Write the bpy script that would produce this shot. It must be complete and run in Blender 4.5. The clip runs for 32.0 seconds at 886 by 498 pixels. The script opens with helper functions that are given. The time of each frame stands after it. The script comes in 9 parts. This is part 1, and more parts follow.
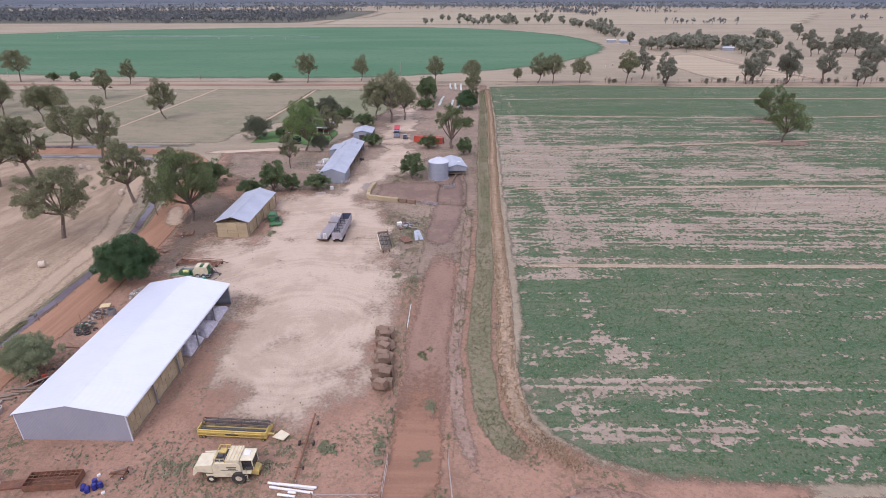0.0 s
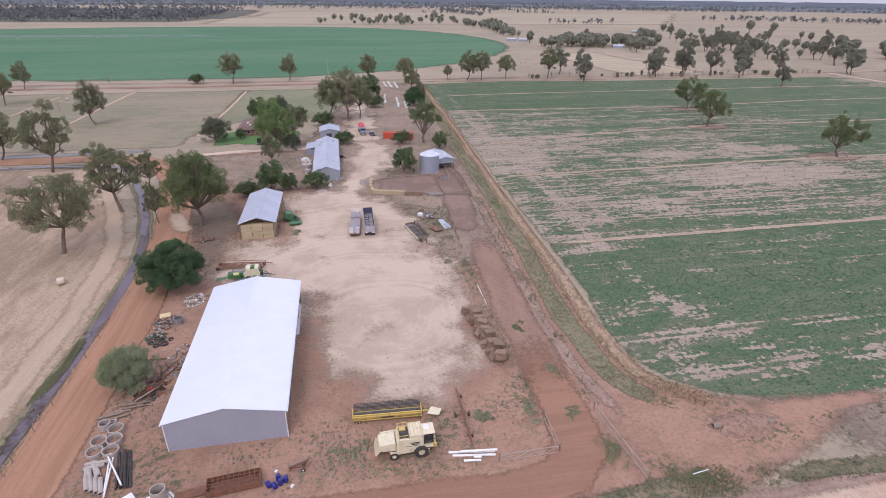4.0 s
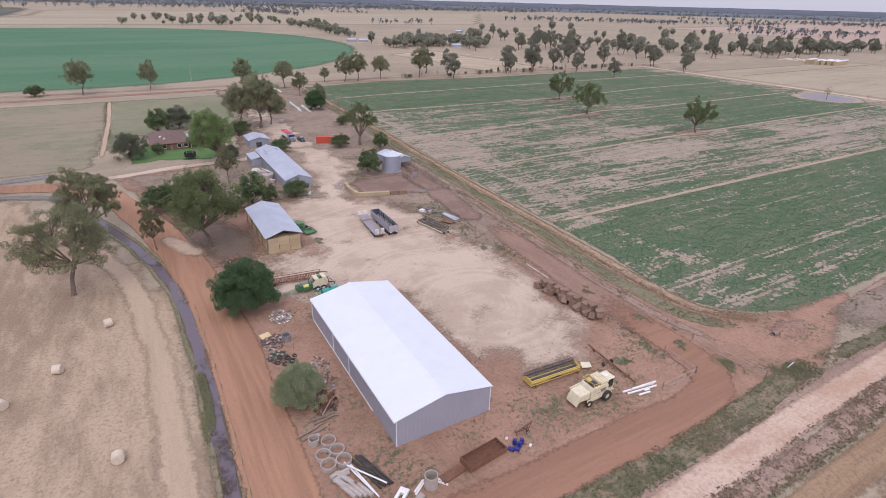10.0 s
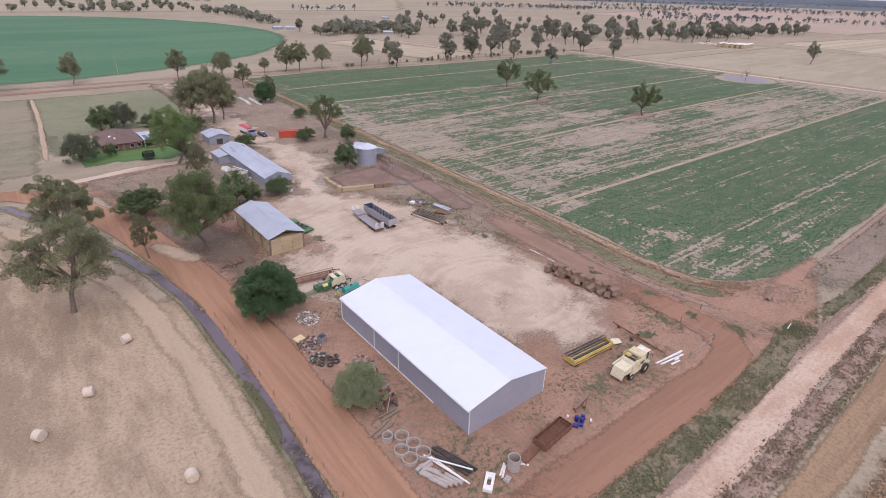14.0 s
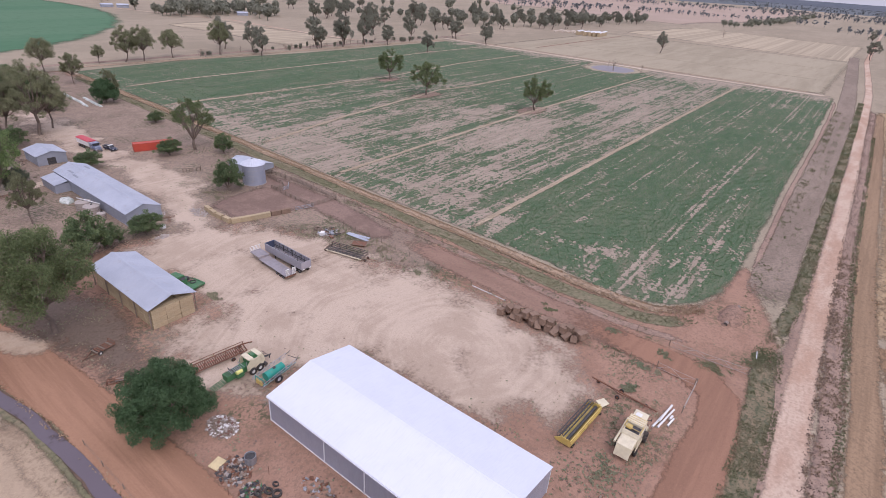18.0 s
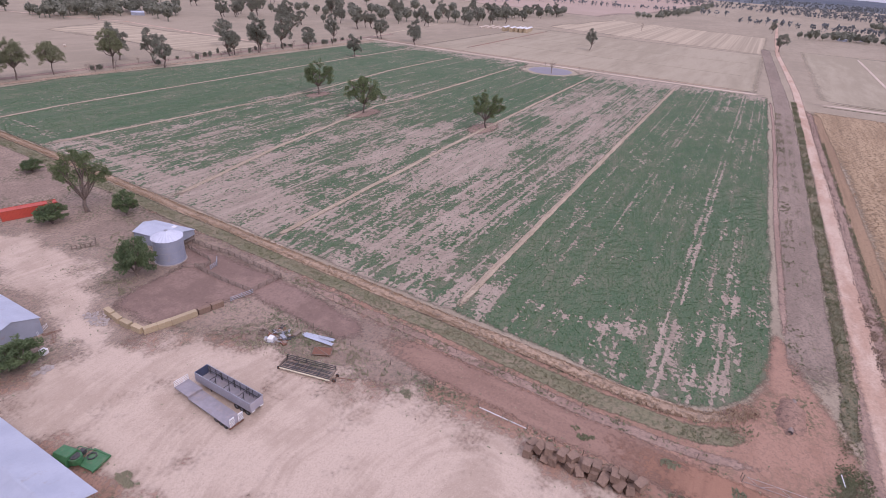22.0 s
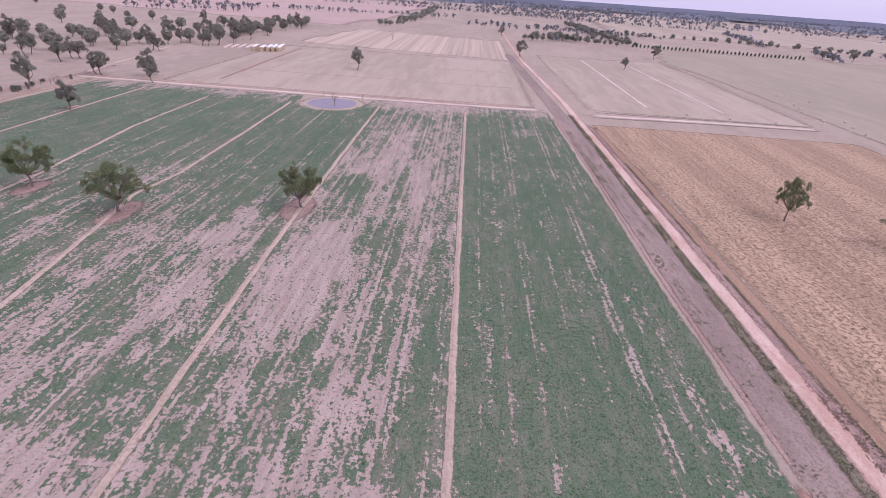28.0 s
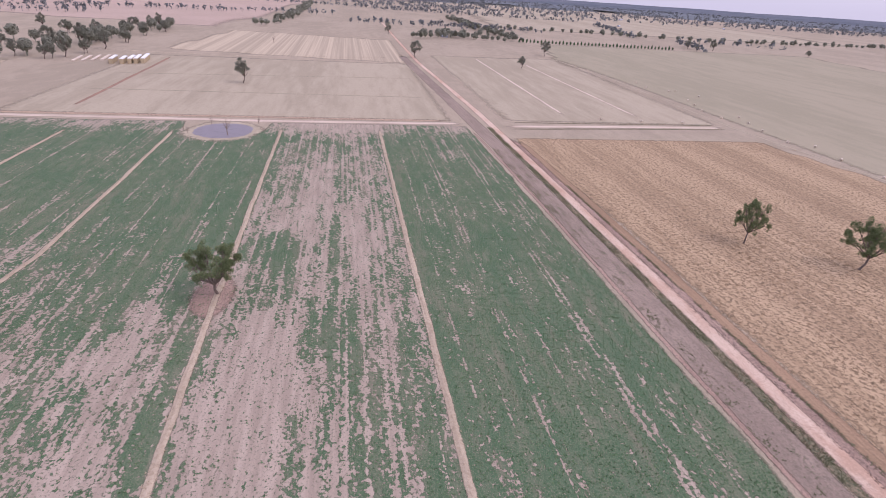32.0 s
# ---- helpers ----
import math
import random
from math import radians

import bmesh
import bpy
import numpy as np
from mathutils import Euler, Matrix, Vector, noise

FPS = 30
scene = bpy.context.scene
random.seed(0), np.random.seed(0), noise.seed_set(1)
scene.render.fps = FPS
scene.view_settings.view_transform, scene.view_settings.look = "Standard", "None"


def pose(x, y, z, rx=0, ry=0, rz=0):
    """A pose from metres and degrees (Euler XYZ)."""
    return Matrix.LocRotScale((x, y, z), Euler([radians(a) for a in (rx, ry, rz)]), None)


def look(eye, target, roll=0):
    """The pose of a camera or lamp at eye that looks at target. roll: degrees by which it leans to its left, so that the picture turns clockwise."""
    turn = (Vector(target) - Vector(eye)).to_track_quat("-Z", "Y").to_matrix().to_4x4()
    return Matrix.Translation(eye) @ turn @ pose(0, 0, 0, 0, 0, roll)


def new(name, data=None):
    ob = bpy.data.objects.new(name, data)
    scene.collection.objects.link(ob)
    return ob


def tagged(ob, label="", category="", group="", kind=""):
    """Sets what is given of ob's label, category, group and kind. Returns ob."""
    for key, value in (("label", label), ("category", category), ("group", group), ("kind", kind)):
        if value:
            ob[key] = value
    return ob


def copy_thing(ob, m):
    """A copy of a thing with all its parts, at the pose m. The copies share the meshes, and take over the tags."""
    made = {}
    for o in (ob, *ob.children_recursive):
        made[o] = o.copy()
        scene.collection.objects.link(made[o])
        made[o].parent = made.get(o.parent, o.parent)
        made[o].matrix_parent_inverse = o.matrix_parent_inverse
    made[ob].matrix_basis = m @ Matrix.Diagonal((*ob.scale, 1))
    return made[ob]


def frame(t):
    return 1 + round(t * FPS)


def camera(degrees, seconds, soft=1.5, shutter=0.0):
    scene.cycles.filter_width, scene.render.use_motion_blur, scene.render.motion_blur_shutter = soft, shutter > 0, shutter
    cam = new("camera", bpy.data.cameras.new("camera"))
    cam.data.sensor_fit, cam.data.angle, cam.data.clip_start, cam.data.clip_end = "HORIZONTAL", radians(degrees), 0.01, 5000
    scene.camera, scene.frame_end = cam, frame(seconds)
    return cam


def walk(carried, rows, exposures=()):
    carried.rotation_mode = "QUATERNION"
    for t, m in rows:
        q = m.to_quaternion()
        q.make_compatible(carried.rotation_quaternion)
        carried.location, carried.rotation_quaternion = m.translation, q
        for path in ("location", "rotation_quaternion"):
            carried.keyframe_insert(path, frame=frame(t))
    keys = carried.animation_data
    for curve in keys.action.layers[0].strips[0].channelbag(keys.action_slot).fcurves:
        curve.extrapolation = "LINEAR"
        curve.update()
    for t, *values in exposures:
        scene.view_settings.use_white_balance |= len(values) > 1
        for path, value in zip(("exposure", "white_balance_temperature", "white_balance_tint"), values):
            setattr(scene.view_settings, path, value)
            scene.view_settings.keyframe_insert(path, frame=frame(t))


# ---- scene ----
cam = camera(78.9, 32.0, 0.45)
PATH = [
    (0, (0.567, -0.02, 54.65), (0.531, 1.788, 53.797), -0.1),
    (1, (-7.542, -1.484, 54.13), (-7.51, 0.325, 53.277), 0.2),
    (2, (-16.425, -2.662, 53.877), (-16.308, -0.856, 53.026), 0.4),
    (3, (-24.88, -3.299, 53.592), (-24.664, -1.501, 52.744), 0.8),
    (3.5, (-28.841, -3.374, 53.599), (-28.559, -1.586, 52.749), 0.7),
    (5.5, (-45.253, -2.902, 54.052), (-44.742, -1.163, 53.206), 0.7),
    (6, (-49.092, -2.309, 53.891), (-48.525, -0.589, 53.044), 0.8),
    (7, (-57.276, -1.032, 54.305), (-56.603, 0.65, 53.456), 1.0),
    (8, (-65.031, 0.791, 54.218), (-64.225, 2.414, 53.373), 1.0),
    (9, (-72.808, 2.679, 54.471), (-71.943, 4.272, 53.625), 1.2),
    (10, (-80.432, 4.395, 54.892), (-79.511, 5.957, 54.049), 1.4),
    (11, (-86.508, 5.813, 55.051), (-85.546, 7.351, 54.21), 1.3),
    (12, (-91.345, 7.371, 55.338), (-90.303, 8.852, 54.489), 1.2),
    (13, (-94.529, 9.751, 55.556), (-93.428, 11.181, 54.694), 1.2),
    (14, (-95.865, 13.293, 55.869), (-94.739, 14.693, 54.991), 1.6),
    (14.5, (-95.711, 15.686, 55.923), (-94.645, 17.124, 55.031), 2.0),
    (16.5, (-93.353, 28.101, 57.046), (-92.166, 29.419, 56.123), 3.4),
    (17, (-92.382, 31.285, 57.226), (-91.116, 32.53, 56.305), 3.8),
    (17.5, (-91.084, 34.691, 57.491), (-89.714, 35.824, 56.574), 3.9),
    (18, (-89.653, 38.619, 57.917), (-88.215, 39.667, 57.003), 4.0),
    (18.5, (-87.884, 42.652, 58.482), (-86.425, 43.671, 57.568), 4.0),
    (19, (-85.724, 46.38, 59.071), (-84.24, 47.362, 58.157), 4.1),
    (19.5, (-83.219, 49.919, 59.664), (-81.711, 50.863, 58.749), 4.2),
    (20, (-80.531, 53.352, 60.263), (-79.01, 54.272, 59.347), 4.0),
    (20.5, (-78.017, 56.691, 60.91), (-76.477, 57.576, 59.991), 4.2),
    (21, (-75.304, 60.126, 61.601), (-73.748, 60.978, 60.678), 4.2),
    (21.5, (-72.478, 63.46, 62.313), (-70.918, 64.303, 61.388), 4.2),
    (22, (-69.465, 66.812, 62.99), (-67.893, 67.63, 62.063), 4.12),
    (22.5, (-66.251, 70.237, 63.708), (-64.653, 71.001, 62.78), 4.04),
    (23, (-63.036, 73.712, 64.478), (-61.414, 74.422, 63.549), 4.16),
    (23.5, (-59.512, 77.168, 65.516), (-57.885, 77.862, 64.583), 4.14),
    (24, (-55.904, 80.634, 66.597), (-54.272, 81.315, 65.662), 4.16),
    (24.5, (-52.132, 84.363, 67.368), (-50.496, 85.032, 66.433), 4.17),
    (26.5, (-36.249, 98.965, 69.431), (-34.535, 99.457, 68.527), 4.5),
    (27, (-32.071, 102.347, 70.6), (-30.325, 102.735, 69.705), 4.4),
    (27.5, (-27.596, 105.649, 71.893), (-25.82, 105.892, 71.005), 4.2),
    (28, (-23.519, 109.154, 72.952), (-21.72, 109.198, 72.078), 4.0),
    (28.5, (-19.317, 111.993, 73.7), (-17.515, 111.937, 72.834), 3.9),
    (29, (-14.821, 115.054, 74.562), (-13.022, 114.908, 73.7), 3.8),
    (30, (-5.605, 119.653, 77.151), (-3.82, 119.392, 76.287), 3.7),
    (31, (4.484, 124.271, 78.561), (6.26, 123.967, 77.695), 3.8),
    (32, (15.261, 127.834, 79.656), (17.027, 127.496, 78.781), 3.7),
]
LIGHT = [(0, 0.06, 6200, 20), (9, 0.0, 6350, 19), (13, 0.0, 6425, 19), (17, -0.04, 6320, 21.5), (19, -0.07, 6260, 22.5), (21, -0.08, 6220, 27), (23, -0.02, 6080, 36.5), (24.5, 0.05, 6020, 40.5), (27, 0.12, 6040, 42.5), (28, 0.14, 6040, 42.5), (30, 0.1, 6160, 35.5), (32, 0.1, 6230, 31)]
walk(cam, [(t, look(eye, target, roll)) for t, eye, target, roll in PATH], LIGHT)

# ---- world and light: an even, bright overcast ----
world = bpy.data.worlds.new("overcast_sky")
scene.world = world
world.use_nodes = True
wn, wl = world.node_tree.nodes, world.node_tree.links
wn.clear()
sky = wn.new("ShaderNodeTexSky")
sky.sky_type, sky.sun_disc = "NISHITA", False
sky.sun_elevation, sky.sun_rotation = radians(50), radians(205)
sky.air_density, sky.dust_density = 1.0, 3.0
clear = wn.new("ShaderNodeBackground")
clear.inputs["Strength"].default_value = 0.05
cloud = wn.new("ShaderNodeBackground")
cloud.inputs["Color"].default_value = (0.84, 0.86, 1.0, 1)
cloud.inputs["Strength"].default_value = 1.0
both = wn.new("ShaderNodeAddShader")
wout = wn.new("ShaderNodeOutputWorld")
wl.new(sky.outputs[0], clear.inputs["Color"])
wl.new(clear.outputs[0], both.inputs[0])
# an overcast sky is brighter overhead than at the horizon
way_up = wn.new("ShaderNodeTexCoord")
split = wn.new("ShaderNodeSeparateXYZ")
height = wn.new("ShaderNodeMapRange")
height.inputs["From Min"].default_value, height.inputs["From Max"].default_value = 0.0, 1.0
height.inputs["To Min"].default_value, height.inputs["To Max"].default_value = 0.64, 1.18
wl.new(way_up.outputs["Generated"], split.inputs[0])
wl.new(split.outputs["Z"], height.inputs["Value"])
wl.new(height.outputs[0], cloud.inputs["Strength"])
wl.new(cloud.outputs[0], both.inputs[1])
wl.new(both.outputs[0], wout.inputs[0])
sun_lamp = bpy.data.lights.new("sun", "SUN")
sun_lamp.energy, sun_lamp.angle, sun_lamp.color = 0.9, radians(16), (1.0, 0.96, 0.92)
sun = new("sun", sun_lamp)
sun.rotation_euler = Vector((-0.28, -0.58, 0.766)).to_track_quat("Z", "Y").to_euler()


# ---- helpers of this scene ----
class Nodes:
    """Short hand for a node tree."""

    def __init__(self, name):
        self.m = bpy.data.materials.new(name)
        self.m.use_nodes = True
        self.t = self.m.node_tree
        self.t.nodes.clear()
        self.out = self.t.nodes.new("ShaderNodeOutputMaterial")
        geo = self.t.nodes.new("ShaderNodeNewGeometry")
        self.pos, self.island = geo.outputs["Position"], geo.outputs["Random Per Island"]

    def put(self, sock, v):
        if isinstance(v, bpy.types.NodeSocket):
            self.t.links.new(v, sock)
        elif isinstance(v, (tuple, list)) and len(v) == 3 and sock.type == "RGBA":
            sock.default_value = (*v, 1)
        else:
            sock.default_value = v

    def local(self):
        return self.t.nodes.new("ShaderNodeTexCoord").outputs["Object"]

    def random(self):
        return self.t.nodes.new("ShaderNodeObjectInfo").outputs["Random"]

    def attr(self, name):
        n = self.t.nodes.new("ShaderNodeAttribute")
        n.attribute_name = name
        return n.outputs["Fac"]

    def math(self, op, a, b=0.0, clamp=False):
        n = self.t.nodes.new("ShaderNodeMath")
        n.operation, n.use_clamp = op, clamp
        self.put(n.inputs[0], a)
        self.put(n.inputs[1], b)
        return n.outputs[0]

    def stretch(self, vec, s, turn=0.0):
        n = self.t.nodes.new("ShaderNodeMapping")
        self.put(n.inputs["Vector"], vec)
        n.inputs["Scale"].default_value = s
        n.inputs["Rotation"].default_value = (0, 0, turn)
        return n.outputs[0]

    def noise(self, vec, scale, detail=3.0, rough=0.55, shift=0.0):
        n = self.t.nodes.new("ShaderNodeTexNoise")
        n.inputs["Scale"].default_value, n.inputs["Detail"].default_value = scale, detail
        n.inputs["Roughness"].default_value, n.inputs["Distortion"].default_value = rough, shift
        self.put(n.inputs["Vector"], vec)
        return n.outputs["Fac"]

    def wave(self, vec, scale, axis="X", shift=0.0):
        n = self.t.nodes.new("ShaderNodeTexWave")
        n.bands_direction = axis
        n.inputs["Scale"].default_value, n.inputs["Distortion"].default_value = scale, shift
        n.inputs["Detail"].default_value = 2.0
        self.put(n.inputs["Vector"], vec)
        return n.outputs["Fac"]

    def ramp(self, v, lo, hi, a=0.0, b=1.0):
        n = self.t.nodes.new("ShaderNodeMapRange")
        n.interpolation_type = "SMOOTHSTEP"
        self.put(n.inputs["Value"], v)
        for k, x in (("From Min", lo), ("From Max", hi), ("To Min", a), ("To Max", b)):
            self.put(n.inputs[k], x)
        return n.outputs[0]

    def mix(self, f, a, b):
        n = self.t.nodes.new("ShaderNodeMix")
        n.data_type = "RGBA"
        self.put(n.inputs[0], f)
        self.put(n.inputs[6], a)
        self.put(n.inputs[7], b)
        return n.outputs[2]

    def xyz(self, vec):
        n = self.t.nodes.new("ShaderNodeSeparateXYZ")
        self.put(n.inputs[0], vec)
        return n.outputs

    def end(self, color, rough=0.8, metal=0.0, bump=None, strength=0.3, distance=0.05, alpha=None, spec=0.3):
        b = self.t.nodes.new("ShaderNodeBsdfPrincipled")
        self.put(b.inputs["Base Color"], color)
        self.put(b.inputs["Roughness"], rough)
        self.put(b.inputs["Metallic"], metal)
        self.put(b.inputs["Specular IOR Level"], spec)
        if bump is not None:
            n = self.t.nodes.new("ShaderNodeBump")
            n.inputs["Strength"].default_value, n.inputs["Distance"].default_value = strength, distance
            self.put(n.inputs["Height"], bump)
            self.t.links.new(n.outputs[0], b.inputs["Normal"])
        last = b.outputs[0]
        if alpha is not None:
            clear_shader = self.t.nodes.new("ShaderNodeBsdfTransparent")
            m = self.t.nodes.new("ShaderNodeMixShader")
            self.put(m.inputs[0], alpha)
            self.t.links.new(clear_shader.outputs[0], m.inputs[1])
            self.t.links.new(last, m.inputs[2])
            last = m.outputs[0]
        self.t.links.new(last, self.out.inputs[0])
        return self.m


def edge_fade(n, scale=0.35, amount=0.8):
    """The ragged rim of a sheet of soil: its 'edge' runs from 0 outside to 1 inside."""
    low = n.math("SUBTRACT", n.noise(n.pos, scale, 4, 0.6), 0.5)
    high = n.math("SUBTRACT", n.noise(n.pos, 1.7, 3, 0.65), 0.5)
    e = n.math("ADD", n.attr("edge"), n.math("ADD", n.math("MULTIPLY", low, amount), n.math("MULTIPLY", high, 0.7)))
    return n.ramp(e, 0.3, 0.9)


def soil(name, a, b, c, big=0.03, mid=0.25, fine=2.2, speck=0.35, stretch=(1, 1, 1), turn=0.0, fade=True, rough=0.95, weed=None, weed_amount=0.5, rag=0.35, bump=0.6, rings=None, wander=0.8):
    """Earth: two shades by large and middle noise, a third as fine specks, clods and pale grit; weeds, if any, as patches."""
    n = Nodes(name)
    p = n.stretch(n.pos, stretch, turn)
    large, middle, small = n.noise(p, big, 3), n.noise(p, mid, 4, 0.65), n.noise(n.pos, fine, 4, 0.7)
    mix = n.math("ADD", large, n.math("MULTIPLY", n.math("SUBTRACT", middle, 0.5), 0.9))
    if rings:
        far = n.t.nodes.new("ShaderNodeVectorMath")
        far.operation = "DISTANCE"
        n.put(far.inputs[0], n.pos)
        far.inputs[1].default_value = rings
        one = n.t.nodes.new("ShaderNodeTexNoise")
        one.noise_dimensions = "1D"
        one.inputs["Scale"].default_value, one.inputs["Detail"].default_value = 0.8, 4
        n.put(one.inputs["W"], n.math("ADD", far.outputs["Value"], n.math("MULTIPLY", n.noise(n.pos, 0.05, 2), 9.0)))
        mix = n.math("ADD", mix, n.math("MULTIPLY", n.math("SUBTRACT", one.outputs["Fac"], 0.5), 0.35))
    col = n.mix(n.ramp(mix, 0.34, 0.66), a, b)
    col = n.mix(n.math("MULTIPLY", n.ramp(small, 0.47, 0.6), min(1.0, speck * 1.35)), col, c)
    col = n.mix(n.math("MULTIPLY", n.ramp(n.noise(n.pos, fine * 0.45, 4, 0.75), 0.58, 0.65), speck), col, tuple(0.62 * v for v in c))
    col = n.mix(n.math("MULTIPLY", n.ramp(n.noise(n.pos, fine * 1.9, 2), 0.56, 0.7), 0.3), col, tuple(min(1, 1.3 * v) for v in a))
    if weed:
        w = n.math("MULTIPLY", n.ramp(n.noise(n.pos, 0.07, 3), 0.62 - 0.25 * weed_amount, 0.75 - 0.2 * weed_amount), n.ramp(n.noise(n.pos, 1.1, 4, 0.7), 0.48, 0.58))
        col = n.mix(n.math("MULTIPLY", w, 0.85), col, n.mix(small, weed, tuple(0.55 * v for v in weed)))
    h = n.math("ADD", middle, n.math("MULTIPLY", small, 0.6))
    return n.end(col, rough, 0.0, h, bump, 0.3, edge_fade(n, rag, wander) if fade else None, 0.1)


def plain(name, a, b, scale=1.5, rough=0.6, metal=0.0, dirt=None, dirt_amount=0.35, bump=0.15, spec=0.4, vary=0.0):
    """Paint, metal, rubber, wood: two close shades, patchy dirt, a fine bump."""
    n = Nodes(name)
    p = n.local()
    f = n.noise(p, scale, 4, 0.6)
    col = n.mix(n.ramp(f, 0.3, 0.7), a, b)
    if dirt:
        col = n.mix(n.math("MULTIPLY", n.ramp(n.noise(p, scale * 0.6, 5, 0.7, 0.6), 0.5, 0.7), dirt_amount), col, dirt)
    if vary:
        col = n.mix(n.math("MULTIPLY", n.random(), vary), col, tuple(0.45 * v for v in a))
    return n.end(col, n.ramp(n.noise(p, scale * 3, 3), 0.2, 0.8, max(0.05, rough - 0.12), min(1, rough + 0.12)), metal, f, bump, 0.02, None, spec)


def sheet_metal(name, a, b, axis="X", pitch=0.2, rough=0.42, rust=None, metal=0.0, depth=0.03):
    """Ribbed sheeting with weather marks that run down it."""
    n = Nodes(name)
    p = n.local()
    ribs = n.wave(p, math.pi / pitch / 10 * 3.14159 / 3.14159, axis)
    big = n.noise(p, 0.25, 4, 0.6)
    small = n.noise(n.stretch(p, (3, 0.6, 0.6) if axis == "X" else (0.6, 3, 0.6)), 1.2, 4, 0.65)
    col = n.mix(n.ramp(big, 0.3, 0.7), a, b)
    col = n.mix(n.math("MULTIPLY", n.ramp(small, 0.45, 0.75), 0.16), col, tuple(0.78 * v for v in a))
    if rust:
        col = n.mix(n.math("MULTIPLY", n.ramp(n.noise(p, 0.7, 5, 0.7), 0.56, 0.72), 0.55), col, rust)
    return n.end(col, n.ramp(small, 0.2, 0.8, rough - 0.08, rough + 0.12), metal, ribs, 0.6, depth, None, 0.4)


def foliage(name, a, b, dark, tip=None):
    n = Nodes(name)
    clump = n.noise(n.local(), 0.6, 3)
    col = n.mix(n.ramp(clump, 0.38, 0.62), a, b)
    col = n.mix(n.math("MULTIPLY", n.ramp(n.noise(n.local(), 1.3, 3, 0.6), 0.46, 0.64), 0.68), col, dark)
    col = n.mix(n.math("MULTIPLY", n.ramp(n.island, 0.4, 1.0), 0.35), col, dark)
    if tip:
        col = n.mix(n.math("MULTIPLY", n.ramp(n.island, 0.0, 0.3, 1, 0), 0.3), col, tip)
    col = n.mix(n.math("MULTIPLY", n.random(), 0.35), col, tuple(0.7 * v for v in b))
    d = n.t.nodes.new("ShaderNodeBsdfPrincipled")
    n.put(d.inputs["Base Color"], col)
    d.inputs["Roughness"].default_value, d.inputs["Specular IOR Level"].default_value = 0.7, 0.15
    tr = n.t.nodes.new("ShaderNodeBsdfTranslucent")
    n.put(tr.inputs["Color"], col)
    m = n.t.nodes.new("ShaderNodeMixShader")
    m.inputs[0].default_value = 0.3
    n.t.links.new(d.outputs[0], m.inputs[1])
    n.t.links.new(tr.outputs[0], m.inputs[2])
    n.t.links.new(m.outputs[0], n.out.inputs[0])
    return n.m


def mesh_of(name, verts, faces, material=None, smooth=False):
    me = bpy.data.meshes.new(name)
    me.from_pydata([tuple(v) for v in verts], [], faces)
    if smooth:
        me.polygons.foreach_set("use_smooth", [True] * len(me.polygons))
    me.update()
    if material:
        me.materials.append(material)
    return me


def quads_mesh(name, co, per, material):
    """Many separate small faces with 'per' corners each, from an array of corners."""
    co = np.asarray(co, dtype=np.float32).reshape(-1, 3)
    k = len(co) // per
    me = bpy.data.meshes.new(name)
    me.vertices.add(len(co))
    me.vertices.foreach_set("co", co.ravel())
    me.loops.add(len(co))
    me.loops.foreach_set("vertex_index", np.arange(len(co), dtype=np.int32))
    me.polygons.add(k)
    me.polygons.foreach_set("loop_start", np.arange(0, len(co), per, dtype=np.int32))
    me.update(calc_edges=True)
    me.materials.append(material)
    return me


def thing(name, place=None, label="", category="", group="", kind=""):
    ob = new(name)
    ob.empty_display_size = 0.3
    if place is not None:
        ob.matrix_basis = place
    return tagged(ob, label, category, group, kind)


def part(name, bm, material, parent, label=""):
    """Links a bmesh, or a mesh, as one mesh object under a thing or a part."""
    if isinstance(bm, bpy.types.Mesh):
        me = bm
        if not me.materials:
            me.materials.append(material)
    else:
        me = bpy.data.meshes.new(name)
        bm.normal_update()
        bm.to_mesh(me)
        bm.free()
        me.materials.append(material)
    ob = new(name, me)
    ob.parent = parent
    return tagged(ob, label)


def solo(name, bm, material, place=None, label="", category="", group="", kind=""):
    ob = part(name, bm, material, None)
    if place is not None:
        ob.matrix_basis = place
    return tagged(ob, label, category, group, kind)


def box(*items, bevel=0.0):
    """A bmesh of boxes, each (x0, x1, y0, y1, z0, z1)."""
    bm = bmesh.new()
    for x0, x1, y0, y1, z0, z1 in items:
        m = Matrix.Translation(((x0 + x1) / 2, (y0 + y1) / 2, (z0 + z1) / 2)) @ Matrix.Diagonal((x1 - x0, y1 - y0, z1 - z0, 1))
        bmesh.ops.create_cube(bm, size=1, matrix=m)
    if bevel:
        bmesh.ops.bevel(bm, geom=bm.edges[:], offset=bevel, segments=2, affect="EDGES", profile=0.5)
    return bm


def prism(outline, axis, lo, hi, bevel=0.0):
    """An outline of (a, b) pairs drawn out along an axis: 'x' takes (y, z), 'y' takes (x, z), 'z' takes (x, y)."""
    bm = bmesh.new()
    at = {"x": lambda a, b, t: (t, a, b), "y": lambda a, b, t: (a, t, b), "z": lambda a, b, t: (a, b, t)}[axis]
    lower = [bm.verts.new(at(a, b, lo)) for a, b in outline]
    upper = [bm.verts.new(at(a, b, hi)) for a, b in outline]
    bm.faces.new(lower)
    bm.faces.new(upper[::-1])
    k = len(outline)
    for i in range(k):
        bm.faces.new((lower[i], upper[i], upper[(i + 1) % k], lower[(i + 1) % k]))
    bmesh.ops.recalc_face_normals(bm, faces=bm.faces)
    if bevel:
        bmesh.ops.bevel(bm, geom=bm.edges[:], offset=bevel, segments=2, affect="EDGES", profile=0.5)
    return bm


